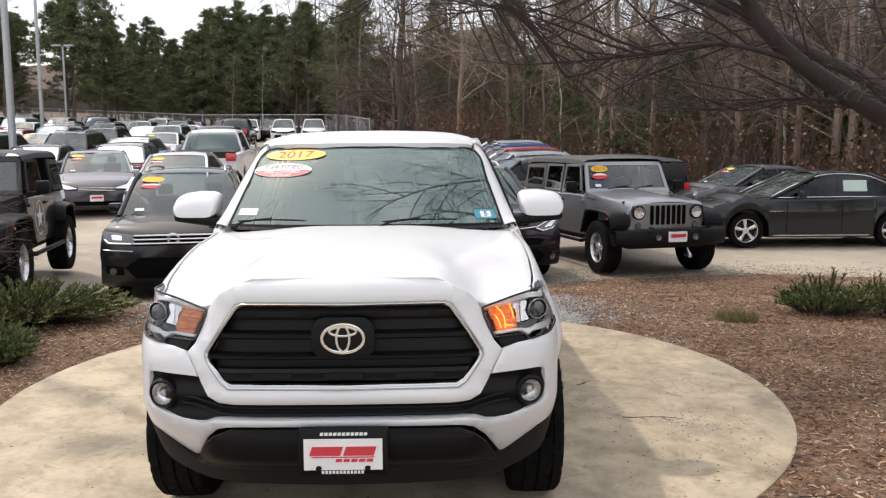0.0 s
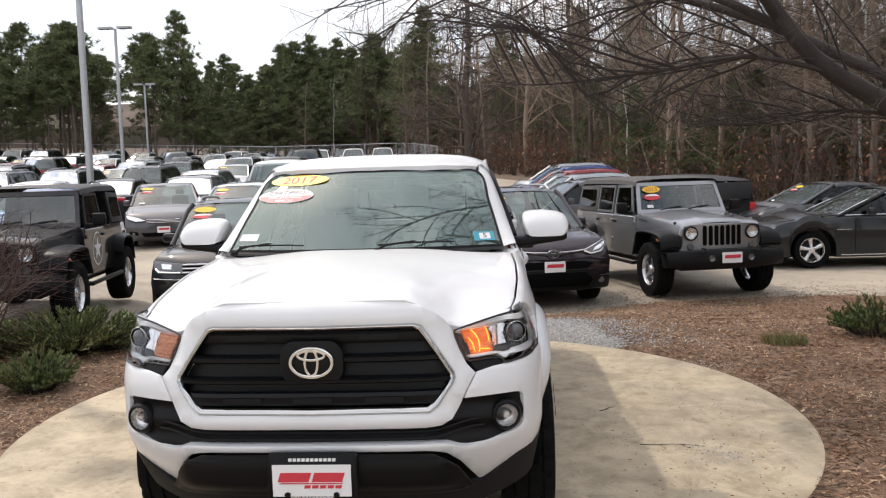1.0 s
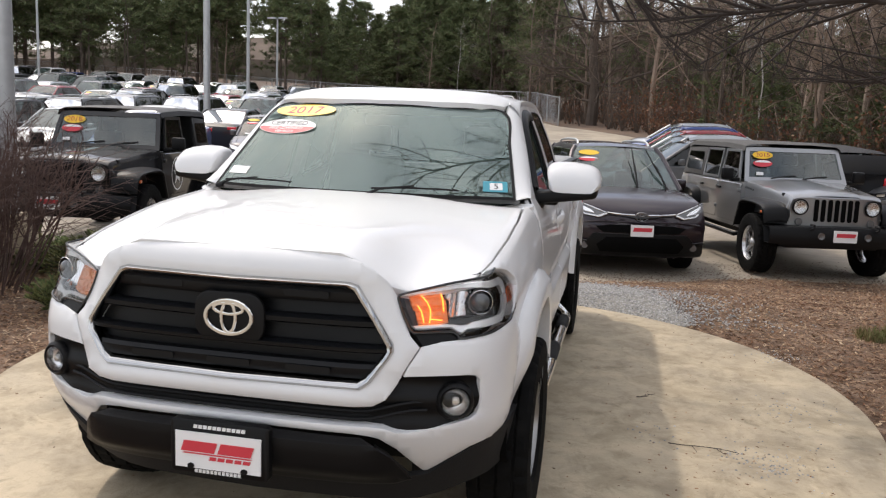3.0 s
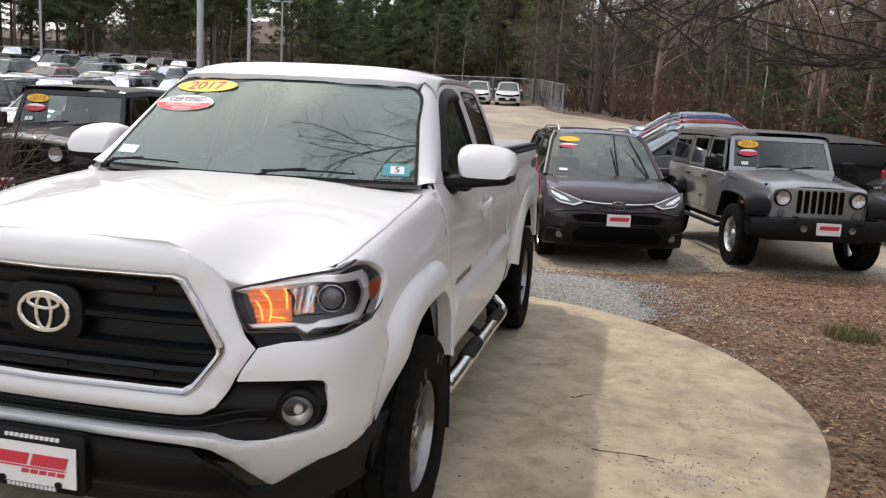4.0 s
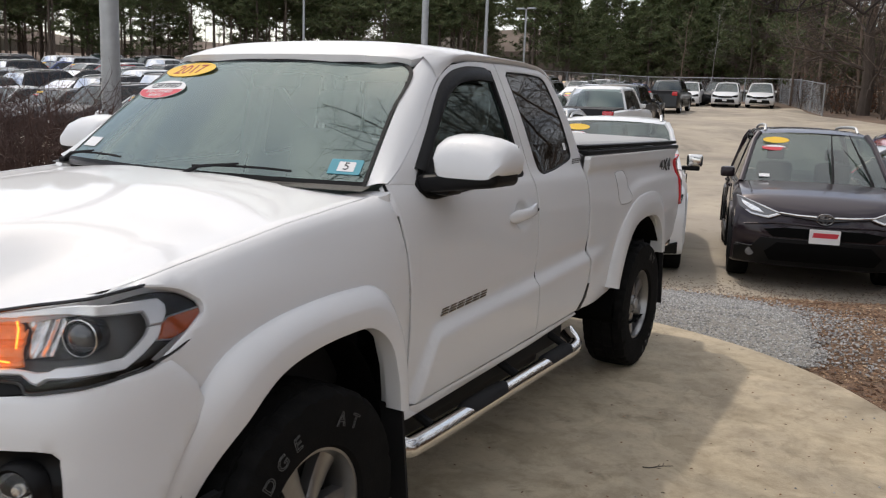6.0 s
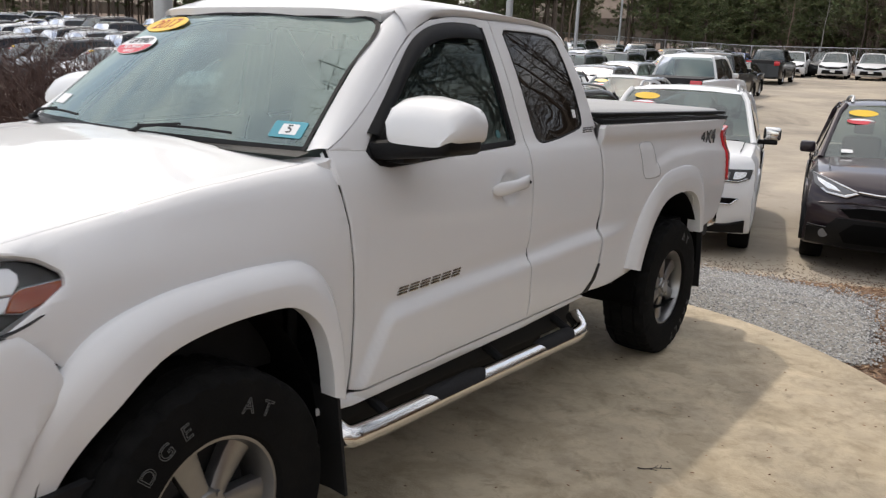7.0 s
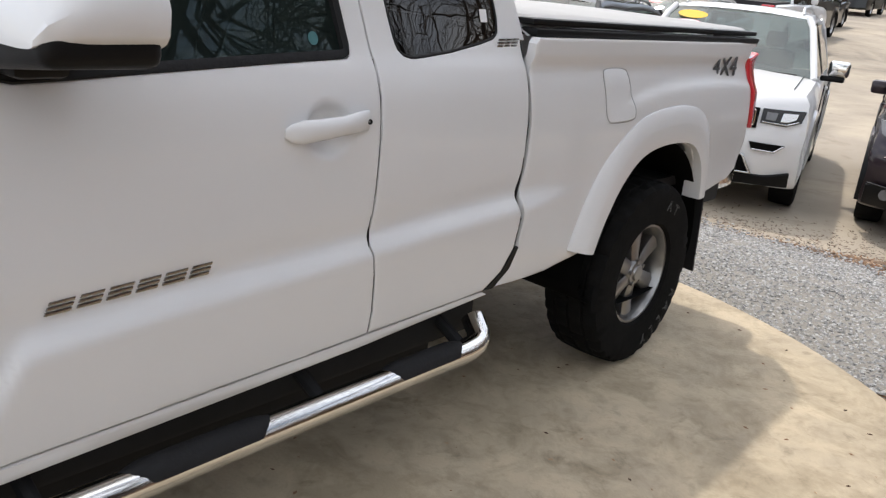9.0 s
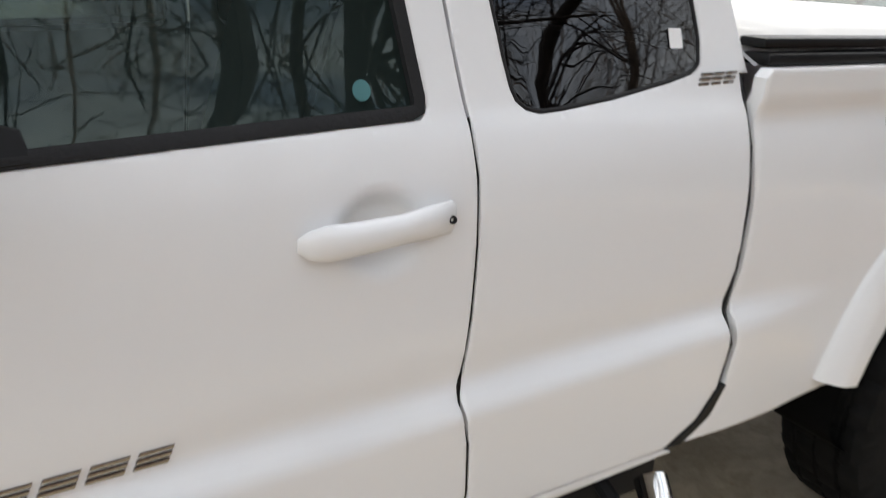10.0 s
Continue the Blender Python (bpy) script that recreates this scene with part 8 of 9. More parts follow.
def pine_meshes(seed, height, bare_to=None):
    rnd = random.Random(seed)
    tw = Twigs(seed)
    pts = [Vector((rnd.uniform(-1, 1) * 0.1 * i / 6, rnd.uniform(-1, 1) * 0.1 * i / 6, height * i / 6 - 0.4)) for i in range(7)]
    tw.limb(pts, height * 0.013, 0.03, 6)
    v, f = [], []
    levels = int(height * 2.2)
    start = rnd.uniform(0.15, 0.4) if bare_to is None else bare_to
    for k in range(levels):
        t = lerp(start, 1.0, k / levels)
        z = height * t - 0.4
        reach = height * 0.30 * (1 - ((t - start) / (1 - start)) ** 1.5) * rnd.uniform(0.55, 1.1) + 0.25
        for j in range(rnd.randint(3, 5)):
            a = rnd.uniform(0, 2 * math.pi)
            d = Vector((math.cos(a), math.sin(a), rnd.uniform(-0.12, 0.35)))
            end = Vector((0, 0, z)) + d * reach
            tw.limb([Vector((0, 0, z)), Vector((0, 0, z)) + d * reach * 0.5 + Vector((0, 0, -0.05)), end], 0.03, 0.01, 3)
            for c in range(rnd.randint(3, 6)):
                q = Vector((0, 0, z)) + d * reach * rnd.uniform(0.35, 1.05) + Vector((rnd.uniform(-1, 1), rnd.uniform(-1, 1), rnd.uniform(-0.5, 0.6))) * 0.35
                for b in range(16):
                    u = Vector((rnd.uniform(-1, 1), rnd.uniform(-1, 1), rnd.uniform(-0.5, 1))).normalized()
                    w = u.cross(Vector((rnd.uniform(-1, 1), rnd.uniform(-1, 1), rnd.uniform(-1, 1)))).normalized() * 0.042
                    L = rnd.uniform(0.3, 0.6)
                    i0 = len(v)
                    v += [q - w, q + w, q + u * L + w * 0.4, q + u * L - w * 0.4]
                    f.append((i0, i0 + 1, i0 + 2, i0 + 3))
    return stuff_mesh("pine_trunk", tw.v, tw.f, M["bark_pine"]), stuff_mesh("pine_crown", v, f, M["needles"])


wood = random.Random(5)
BARE = [bare_tree_mesh(20 + i, 13 + i) for i in range(6)]
SLIM = [bare_tree_mesh(60 + i, 10 + i, True) for i in range(3)]
PINES = [pine_meshes(40 + i, 12 + 1.3 * i) for i in range(4)] + [pine_meshes(50 + i, 13 + i, 0.52 + 0.05 * i) for i in range(3)]


def plant_bare(x, y, me, scale):
    ob = new("birch_tree" if me in SLIM else "bare_tree", me)
    ob.matrix_world = Matrix.Translation((x, y, ground_z(x, y) - 0.1)) @ Matrix.Rotation(wood.uniform(0, 6.28), 4, "Z") @ Matrix.Rotation(wood.uniform(-0.06, 0.06), 4, "X") @ Matrix.Diagonal((scale * wood.uniform(0.85, 1.15), scale * wood.uniform(0.85, 1.15), scale, 1))
    if me in SLIM:
        return tagged(ob, "slender pale-barked birch without leaves in the woods", "tree", "trees of the woods")
    return tagged(ob, "leafless grey-brown deciduous tree in early spring woods", "tree", "trees of the woods")


def plant_pine(x, y, k, scale):
    m = Matrix.Translation((x, y, ground_z(x, y) - 0.1)) @ Matrix.Rotation(wood.uniform(0, 6.28), 4, "Z") @ Matrix.Diagonal((scale, scale, scale * wood.uniform(0.9, 1.12), 1))
    e = thing("pine_tree", "dark green pine tree behind the lot fence", "tree", m, "pines behind the fence")
    for nm, me in zip(("trunk", "crown"), PINES[k]):
        o = new(nm, me)
        o.parent = e
    return e


EYE0 = Vector((1.0, -2.0))


def around(bearing, dist):
    a = radians(bearing)
    return EYE0.x + math.sin(a) * dist, EYE0.y + math.cos(a) * dist


def wood_edge(b):
    return line([(-60, 78), (-40, 84), (-10, 76), (-6, 64), (-2, 56), (5, 42), (12, 34), (20, 28), (40, 24), (60, 17), (110, 15)], b)


# pines along the left, bare trees to the right
for i in range(300):
    b = wood.uniform(-70, -9) if i < 265 else wood.uniform(-9, 30)
    d = wood_edge(b) + 5 + 30 * wood.random() ** 1.3 + (12 if b > -9 else 0)
    tall = b < -22 and wood.random() < 0.85
    if tall and wood.random() < 0.40:
        continue
    plant_pine(*around(b, d), 4 + wood.randrange(3) if tall else wood.randrange(4), wood.uniform(0.70, 0.98) if tall else 0.86 if wood.random() < 0.12 else wood.uniform(0.58, 0.80))
for i in range(300):
    b = wood.uniform(-14, 50) if i < 208 else wood.uniform(-60, -8) if i < 232 else wood.uniform(50, 125)
    d = wood_edge(b) + 1.5 + 45 * wood.random() ** 1.5
    x, y = around(b, d)
    if wood.random() < (0.14 if b > 2 else 0.02):
        plant_bare(x, y, wood.choice(SLIM), wood.uniform(0.7, 1.1))
    else:
        plant_bare(x, y, wood.choice(BARE), wood.uniform(0.7, 1.25) * lerp(0.55, 1.0, smooth(-11, 0, b)))

for i in range(46):
    b = wood.uniform(-15, -5.0)
    plant_pine(*around(b, wood_edge(b) + 6 + 22 * wood.random()), wood.randrange(4), wood.uniform(0.66, 0.88))
for b, k in ((13.5, 0.55), (15.2, 0.42), (16.4, 0.50), (23.8, 0.45), (25.4, 0.52), (27.0, 0.40), (9.0, 0.45), (6.5, 0.5)):
    plant_pine(*around(b, wood_edge(b) + 3 + 3 * wood.random()), wood.randrange(4), k)
for i in range(34):
    b = wood.uniform(-12, 2)
    plant_bare(*around(b, wood_edge(b) + 6 + 40 * wood.random()), wood.choice(BARE), wood.uniform(0.8, 1.2))

# a broad old tree at the corner of the fence
oak = thing("old_oak_tree", "broad leafless old tree standing at the edge of the woods", "tree")
tw = Twigs(123)
pts = soften([(0, 0, -0.3), (0.1, 0, 2.0), (-0.1, 0.1, 4.5), (0.2, 0.0, 8.0), (0.1, 0.1, 13.0)], 16)
tw.limb(pts, 0.34, 0.05, 9)
new("trunk", stuff_mesh("trunk", tw.v, tw.f, M["bark_oak"])).parent = oak
for k in range(34):
    tw = Twigs(300 + k)
    t = lerp(0.16, 0.98, (k + tw.rnd.random()) / 34)
    i = min(14, int(t * 15))
    a = tw.rnd.uniform(0, 6.28)
    tw.grow(pts[i], Vector((math.cos(a), math.sin(a), tw.rnd.uniform(0.1, 0.7))), tw.rnd.uniform(3.0, 5.2) * (1.15 - 0.6 * t), 0.085 * (1.1 - 0.8 * t), 1, 3, 6, (0, 9, 7), wander=0.2)
    new("bough", stuff_mesh("bough", tw.v, tw.f, M["bark_oak"])).parent = oak
oak.matrix_world = Matrix.Translation((-1.45, 57.0, ground_z(-1.45, 57.0) - 0.1)) @ Matrix.Scale(1.2, 4)

# thin saplings and far stems
tw = Twigs(77)
for i in range(850):
    b = tw.rnd.uniform(-75, 60) if i < 450 else tw.rnd.uniform(-8, 55)
    d = wood_edge(b) + 2 + 60 * tw.rnd.random()
    x, y = around(b, d)
    z = ground_z(x, y)
    h = tw.rnd.uniform(3.5, 9)
    lean = Vector((tw.rnd.uniform(-0.6, 0.6), tw.rnd.uniform(-0.6, 0.6), h))
    p = Vector((x, y, z - 0.2))
    tw.limb([p, p + lean * 0.5 + Vector((tw.rnd.uniform(-0.2, 0.2), 0, 0)), p + lean], tw.rnd.uniform(0.025, 0.075), 0.012, 4)
    for k in range(5):
        q = p + lean * tw.rnd.uniform(0.3, 0.95)
        e = q + Vector((tw.rnd.uniform(-1, 1), tw.rnd.uniform(-1, 1), tw.rnd.uniform(0.1, 0.9))) * tw.rnd.uniform(0.6, 1.8)
        tw.limb([q, q.lerp(e, 0.5) + Vector((0, 0, 0.1)), e], 0.022, 0.006, 3)
ob = new("saplings", stuff_mesh("saplings", tw.v, tw.f, M["bark_far"]))
tagged(ob, "thin leafless saplings filling the woods", "saplings", kind="stuff")

# brushwood and dead leaves at the foot of the woods
tw = Twigs(78)
lv, lf = [], []
for i in range(760):
    b = tw.rnd.uniform(-6, 58)
    d = wood_edge(b) + tw.rnd.uniform(-1.0, 10)
    x, y = around(b, d)
    p = Vector((x, y, ground_z(x, y)))
    leafy = tw.rnd.random() < 0.36
    for k in range(9):
        a = tw.rnd.uniform(0, 6.28)
        e = p + Vector((math.cos(a) * 0.7, math.sin(a) * 0.7, tw.rnd.uniform(0.6, 3.2)))
        mid = p.lerp(e, 0.5) + Vector((0, 0, 0.25))
        tw.limb([p, mid, e], 0.014, 0.005, 3)
        if leafy:
            for c in range(12):
                q = p.lerp(e, tw.rnd.uniform(0.2, 1.0)) + Vector((tw.rnd.uniform(-1, 1), tw.rnd.uniform(-1, 1), tw.rnd.uniform(-1, 1))) * 0.35
                u = Vector((tw.rnd.uniform(-1, 1), tw.rnd.uniform(-1, 1), tw.rnd.uniform(-1, 1))).normalized() * 0.085
                w = u.cross(Vector((0.3, 0.5, 1))).normalized() * 0.055
                i0 = len(lv)
                lv += [q - u, q + w, q + u, q - w]
                lf.append((i0, i0 + 1, i0 + 2, i0 + 3))
tagged(new("brushwood", stuff_mesh("brushwood", tw.v, tw.f, M["bark_far"])), "leafless brushwood along the edge of the woods", "brushwood", kind="stuff")
tagged(new("dead_leaves", stuff_mesh("dead_leaves", lv, lf, M["dead_leaf"])), "orange-brown dead leaves on young beeches", "dead leaves", kind="stuff")

# forest floor
rows = []
for b in steps(-75, 115, 76):
    e = wood_edge(b)
    rows.append([(*around(b, d), ground_z(*around(b, d)) + z) for d, z in ((e - 3.0, -0.03), (e - 2.6, 0.04), (e, 0.08), (e + 6, 0.10), (e + 20, 0.2), (e + 50, 0.5), (e + 90, 1.0))])
bm = grid(rows)
bmesh.ops.reverse_faces(bm, faces=bm.faces[:])
for f in bm.faces:
    f.normal_update()
if sum(f.normal.z for f in bm.faces) < 0:
    bmesh.ops.reverse_faces(bm, faces=bm.faces[:])
tagged(part("forest_floor", bm, M["litter"]), "brown leaf litter under the trees", "forest floor", kind="structure")
# distant wooded rise that closes the view
M["far_woods"] = mat("distant_bare_woods", (0.16, 0.122, 0.096), 0.95, var=0.5, scale=0.35, dirt=(0.075, 0.075, 0.055))
rows = []
for b in steps(-90, 130, 110):
    d = wood_edge(b) + 60
    x, y = around(b, d)
    z = ground_z(x, y)
    top = lerp(3.5, 7.5, smooth(-40, -28, b)) + 5.0 * smooth(-7, 3, b) + 2.0 * noise.noise(Vector((b * 0.15, 0, 0))) + 1.2 * noise.noise(Vector((b * 0.7, 3, 0)))
    rows.append([(x, y, z - 2), (x, y, z + top * 0.5), (x * 1.04, y * 1.04, z + top)])
tagged(part("backdrop", grid(rows), M["far_woods"]), "distant leafless wooded rise", "backdrop", kind="structure")

# ---- the tree over the bed ----
def tree_low(q):
    return 2.0 + 0.75 * (1 - smooth(0.9, 1.7, q.x))


tree = thing("ornamental_tree", "bare spreading ornamental tree with drooping twigs in the mulch", "tree", Matrix.Identity(4))
root = Vector((5.40, 3.60, ground_z(5.40, 3.60) - 0.1))
fork = root + Vector((-0.10, 0.0, 0.95))
tw = Twigs(9)
tw.limb([root, root + Vector((0, 0, 0.25)), root + Vector((-0.05, 0, 0.6)), fork], 0.34, 0.26, 14)


def tree_piece(name, gathered):
    o = new(name, stuff_mesh(name, gathered.v, gathered.f, M["bark"], True))
    o.parent = tree


tree_piece("trunk", tw)
# each main bough: way from the fork, thickness
MAIN_BOUGHS = [
    ([(-0.60, 0.07, 0.82), (-1.20, 0.05, 1.12), (-1.78, 0.05, 1.45), (-2.12, 0.05, 1.72), (-2.40, 0.05, 2.02), (-2.80, -0.05, 2.60), (-3.30, -0.20, 3.20)], 0.115, 10, 0.8),
    ([(-1.90, 0.05, 1.55), (-2.60, -0.05, 1.70), (-3.40, -0.15, 1.60), (-4.20, -0.20, 1.55), (-4.60, -0.20, 1.60)], 0.024, 26, 1.0),
    ([(-2.30, 0.05, 1.90), (-3.00, 0.20, 2.25), (-4.00, 0.40, 2.35), (-5.00, 0.50, 2.40), (-5.90, 0.50, 2.45)], 0.038, 24, 1.0),
    ([(-2.40, 0.05, 2.00), (-3.00, -0.60, 2.45), (-3.90, -1.30, 2.70), (-4.80, -1.90, 2.80), (-5.50, -2.30, 2.90)], 0.040, 26, 1.0),
    ([(-1.40, 0.05, 1.22), (-1.80, 0.20, 1.30), (-2.30, 0.30, 1.26), (-2.70, 0.30, 1.16)], 0.022, 12, 0.8),
    ([(-0.50, -0.50, 1.00), (-1.10, -1.10, 1.65), (-2.00, -1.50, 2.15), (-3.30, -1.80, 2.55), (-4.60, -2.10, 2.75)], 0.075, 24, 1.0),
    ([(-0.50, 0.60, 1.10), (-1.30, 1.30, 1.80), (-2.40, 1.70, 2.40), (-3.80, 2.00, 2.80), (-5.00, 2.20, 2.80)], 0.085, 22, 1.0),
    ([(-0.10, -0.80, 1.20), (-0.50, -1.80, 1.85), (-1.20, -2.60, 2.30), (-2.20, -3.30, 2.60)], 0.075, 18, 1.0),
    ([(0.35, 0.85, 1.30), (0.90, 1.60, 2.00), (1.20, 2.40, 2.60)], 0.08, 14, 1.0),
    ([(0.80, -0.10, 1.20), (1.60, -0.30, 1.80), (2.50, -0.50, 2.20)], 0.08, 14, 1.0),
    ([(0.02, 0.10, 1.00), (0.06, 0.22, 2.10), (-0.06, 0.28, 3.40), (0.05, 0.30, 5.20), (-0.05, 0.40, 7.00)], 0.235, 26, 1.5),
    ([(-0.30, 0.20, 1.50), (-0.90, 0.30, 2.50), (-1.90, 0.30, 3.40), (-3.00, 0.10, 3.90)], 0.085, 20, 1.0),
]
for k, (way, r, shoots, reach) in enumerate(MAIN_BOUGHS):
    tw = Twigs(90 + k)
    rnd = tw.rnd
    start = [] if 0 < k < 5 else [fork - Vector((0, 0, 0.12))]
    pts = soften(start + [fork + Vector(p) + Vector((rnd.uniform(-1, 1), rnd.uniform(-1, 1), rnd.uniform(-1, 1))) * 0.02 for p in way], 26)
    tw.limb(pts, r, r * (0.30 if k == 0 else 0.14), 9)
    for j in range(shoots):
        t = lerp(0.14, 0.99, (j + rnd.random()) / shoots)
        i = min(24, int(t * 25))
        d = (pts[i + 1] - pts[i]).normalized()
        out = d.cross(Vector((rnd.uniform(-1, 1), rnd.uniform(-1, 1), rnd.uniform(-1, 1)))).normalized()
        tw.grow(pts[i], d * rnd.uniform(0.7, 1.1) + out * rnd.uniform(0.4, 0.8), rnd.uniform(0.8, 1.7) * reach * (1.15 - 0.5 * t), rnd.uniform(0.008, 0.014) * (1.2 - 0.5 * t), 1, 3, 6, (0, 8, 5), 0.14, 0.13, tree_low)
    tree_piece("bough", tw)

# ---- mulch bed, gravel ----
bed_line = [(-9, -1.3), (-4, -1.1), (0, -0.9), (4, -1.1), (9, -1.3), (12.3, -0.4), (12.6, 4), (11, 7.8), (8.0, 8.7), (5.9, 9.15), (3.9, 9.15), (2.5, 8.85), (1.6, 8.2), (0.2, 7.4), (-1.4, 6.95), (-2.8, 6.55), (-3.8, 5.9), (-4.9, 5.3), (-6.8, 5.0), (-9, 4.6)]
bed_line = [(p.x, p.y) for p in soften([(x, y, 0) for x, y in bed_line], 150, True)]
rough = random.Random(3)
bed_line = [(x + rough.uniform(-0.06, 0.06), y + rough.uniform(-0.06, 0.06)) for x, y in bed_line]


def bed_z(x, y):
    n = noise.noise(Vector((x * 0.9, y * 0.9, 0))) * 0.02 + noise.noise(Vector((x * 4, y * 4, 5))) * 0.008
    r = math.hypot(x - DISC[0], y - DISC[1])
    return ground_z(x, y) + 0.026 + n * smooth(2.75, 3.25, r) - 0.06 * (1 - smooth(2.2, 2.6, r))


bm = panel([bed_line], lambda x, y: (x, y, bed_z(x, y)), 0.30, 0.30, 0.06, rim=0.04, rim_drop=0.03)
tagged(part("mulch_bed", bm, M["mulch"]), "brown wood-mulch planting bed round the pad", "mulch bed", kind="structure")
grav_line = [(-1.9, 4.7), (-0.6, 5.05), (0.9, 5.0), (1.55, 4.75), (1.95, 4.9), (1.85, 5.4), (1.75, 6.0), (1.55, 6.6), (1.25, 7.1), (0.9, 7.35), (0.2, 7.25), (-1.2, 6.9), (-2.4, 6.2)]
grav_line = [(p.x + rough.uniform(-0.05, 0.05), p.y + rough.uniform(-0.05, 0.05)) for p in soften([(x, y, 0) for x, y in grav_line], 90, True)]
bm = panel([grav_line], lambda x, y: (x, y, bed_z(x, y) + 0.016), 0.2, 0.2, 0.03, rim=0.10, rim_drop=0.03)
tagged(part("gravel_patch", bm, M["gravel_bed"]), "loose grey gravel between pad and parking row", "gravel", kind="structure")


def inside(poly, x, y):
    hit = False
    for (x0, y0), (x1, y1) in zip(poly, poly[1:] + poly[:1]):
        if (y0 > y) != (y1 > y) and x < (x1 - x0) * (y - y0) / (y1 - y0) + x0:
            hit = not hit
    return hit


def scatter(name, count, area, ok, size, material, label, category, flat, seed):
    rnd = random.Random(seed)
    v, f = [], []
    done = 0
    while done < count:
        x, y = rnd.uniform(area[0], area[2]), rnd.uniform(area[1], area[3])
        if not ok(x, y, rnd):
            continue
        done += 1
        z = bed_z(x, y) + (0.012 if name == "gravel" else 0.0)
        s = size * rnd.uniform(0.5, 1.5)
        q = Euler((rnd.uniform(-0.5, 0.5), rnd.uniform(-0.5, 0.5), rnd.uniform(0, 6.28))).to_matrix()
        i0 = len(v)
        if flat:
            a, b, c = s, s * rnd.uniform(0.15, 0.4), s * 0.12
            corners = [(-a, -b, 0), (a * 0.8, -b * 0.7, 0), (a, b, 0), (-a * 0.9, b * 0.8, 0), (-a, -b, c), (a * 0.8, -b * 0.7, c), (a, b, c), (-a * 0.9, b * 0.8, c)]
            quads = [(4, 5, 6, 7), (0, 1, 5, 4), (1, 2, 6, 5), (2, 3, 7, 6), (3, 0, 4, 7)]
        else:
            corners = [(s * rnd.uniform(0.7, 1.2), 0, 0), (0, s * rnd.uniform(0.6, 1.1), 0), (-s * rnd.uniform(0.7, 1.2), 0, 0), (0, -s * rnd.uniform(0.6, 1.1), 0), (s * 0.1, 0, s * rnd.uniform(0.5, 0.9)), (0, 0, -s * 0.5)]
            quads = [(0, 1, 4), (1, 2, 4), (2, 3, 4), (3, 0, 4), (1, 0, 5), (2, 1, 5), (3, 2, 5), (0, 3, 5)]
        for c in corners:
            v.append(q @ Vector(c) + Vector((x, y, z + (0.004 if flat else s * 0.2))))
        f += [tuple(i0 + k for k in t) for t in quads]
    return tagged(new(name, stuff_mesh(name, v, f, material)), label, category, kind="stuff")


def off_pad(x, y):
    return math.hypot(x - DISC[0], y - DISC[1]) > DISC[2] + 0.01


scatter("wood_chips", 105000, (-6, -0.8, 8.8, 9.6), lambda x, y, r: off_pad(x, y) and inside(bed_line, x, y) and (not inside(grav_line, x, y) or r.random() < 0.05 or not inside(grav_line, x + abs(r.gauss(0, 0.3)), y)), 0.0145, M["chip"], "loose brown wood chips of the mulch bed", "wood chips", True, 21)
scatter("gravel", 30000, (-2.9, 3.2, 3.3, 8.0), lambda x, y, r: off_pad(x, y) and (inside(grav_line, x, y) or r.random() < 0.4 and inside(grav_line, x - abs(r.gauss(0, 0.4)) * (1 if x > 0 else -1), y - 0.35 * r.random())), 0.0105, M["stone"], "loose grey gravel stones", "gravel", False, 22)

def row_edge(x, y, r):
    """Leaf crumbs thin out from the bed towards the parked cars."""
    if inside(bed_line, x, y):
        return False
    return r.random() < 0.5 and inside(bed_line, x + r.gauss(0, 0.25), y - abs(r.gauss(0, 0.75)))


scatter("leaf_crumbs", 9000, (-4.5, 4.5, 10.5, 11.0), row_edge, 0.011, M["crumb"], "brown leaf and bark crumbs along the edge of the asphalt", "leaf litter", True, 23)

# ---- shrubs ----
def juniper(name, x, y, rx, ry, h, n, seed, label):
    rnd = random.Random(seed)
    tw = Twigs(seed)
    v, f = [], []
    z0 = ground_z(x, y)
    for i in range(n):
        a = rnd.uniform(0, 6.28)
        rr = rnd.random() ** 0.5
        end = Vector((x + math.cos(a) * rx * rr, y + math.sin(a) * ry * rr, z0 + h * (0.35 + 0.65 * rnd.random()) * (1.05 - 0.55 * rr)))
        base = Vector((x, y, z0)).lerp(Vector((end.x, end.y, z0)), 0.35)
        mid = base.lerp(end, 0.55) + Vector((0, 0, 0.03))
        tw.limb([base, mid, end], 0.010, 0.003, 3)
        for k in range(42):
            t = rnd.uniform(0.30, 1.05)
            q = base.lerp(mid, t * 2) if t < 0.5 else mid.lerp(end, t * 2 - 1)
            d = ((end - base).normalized() + Vector((rnd.uniform(-1, 1), rnd.uniform(-1, 1), rnd.uniform(-0.4, 1.0))) * 0.9).normalized()
            w = d.cross(Vector((rnd.uniform(-1, 1), rnd.uniform(-1, 1), 1))).normalized() * 0.007
            L = rnd.uniform(0.03, 0.065)
            i0 = len(v)
            v += [q - w, q + w, q + d * L * 0.6 + w * 0.9, q + d * L, q + d * L * 0.6 - w * 0.9]
            f.append((i0, i0 + 1, i0 + 2, i0 + 3, i0 + 4))
    e = thing(name, label, "shrub", Matrix.Identity(4))
    for nm, me in (("woody_base", stuff_mesh("woody_base", tw.v, tw.f, M["bark"])), ("foliage", stuff_mesh("foliage", v, f, M["juniper"]))):
        o = new(nm, me)
        o.parent = e
    return e


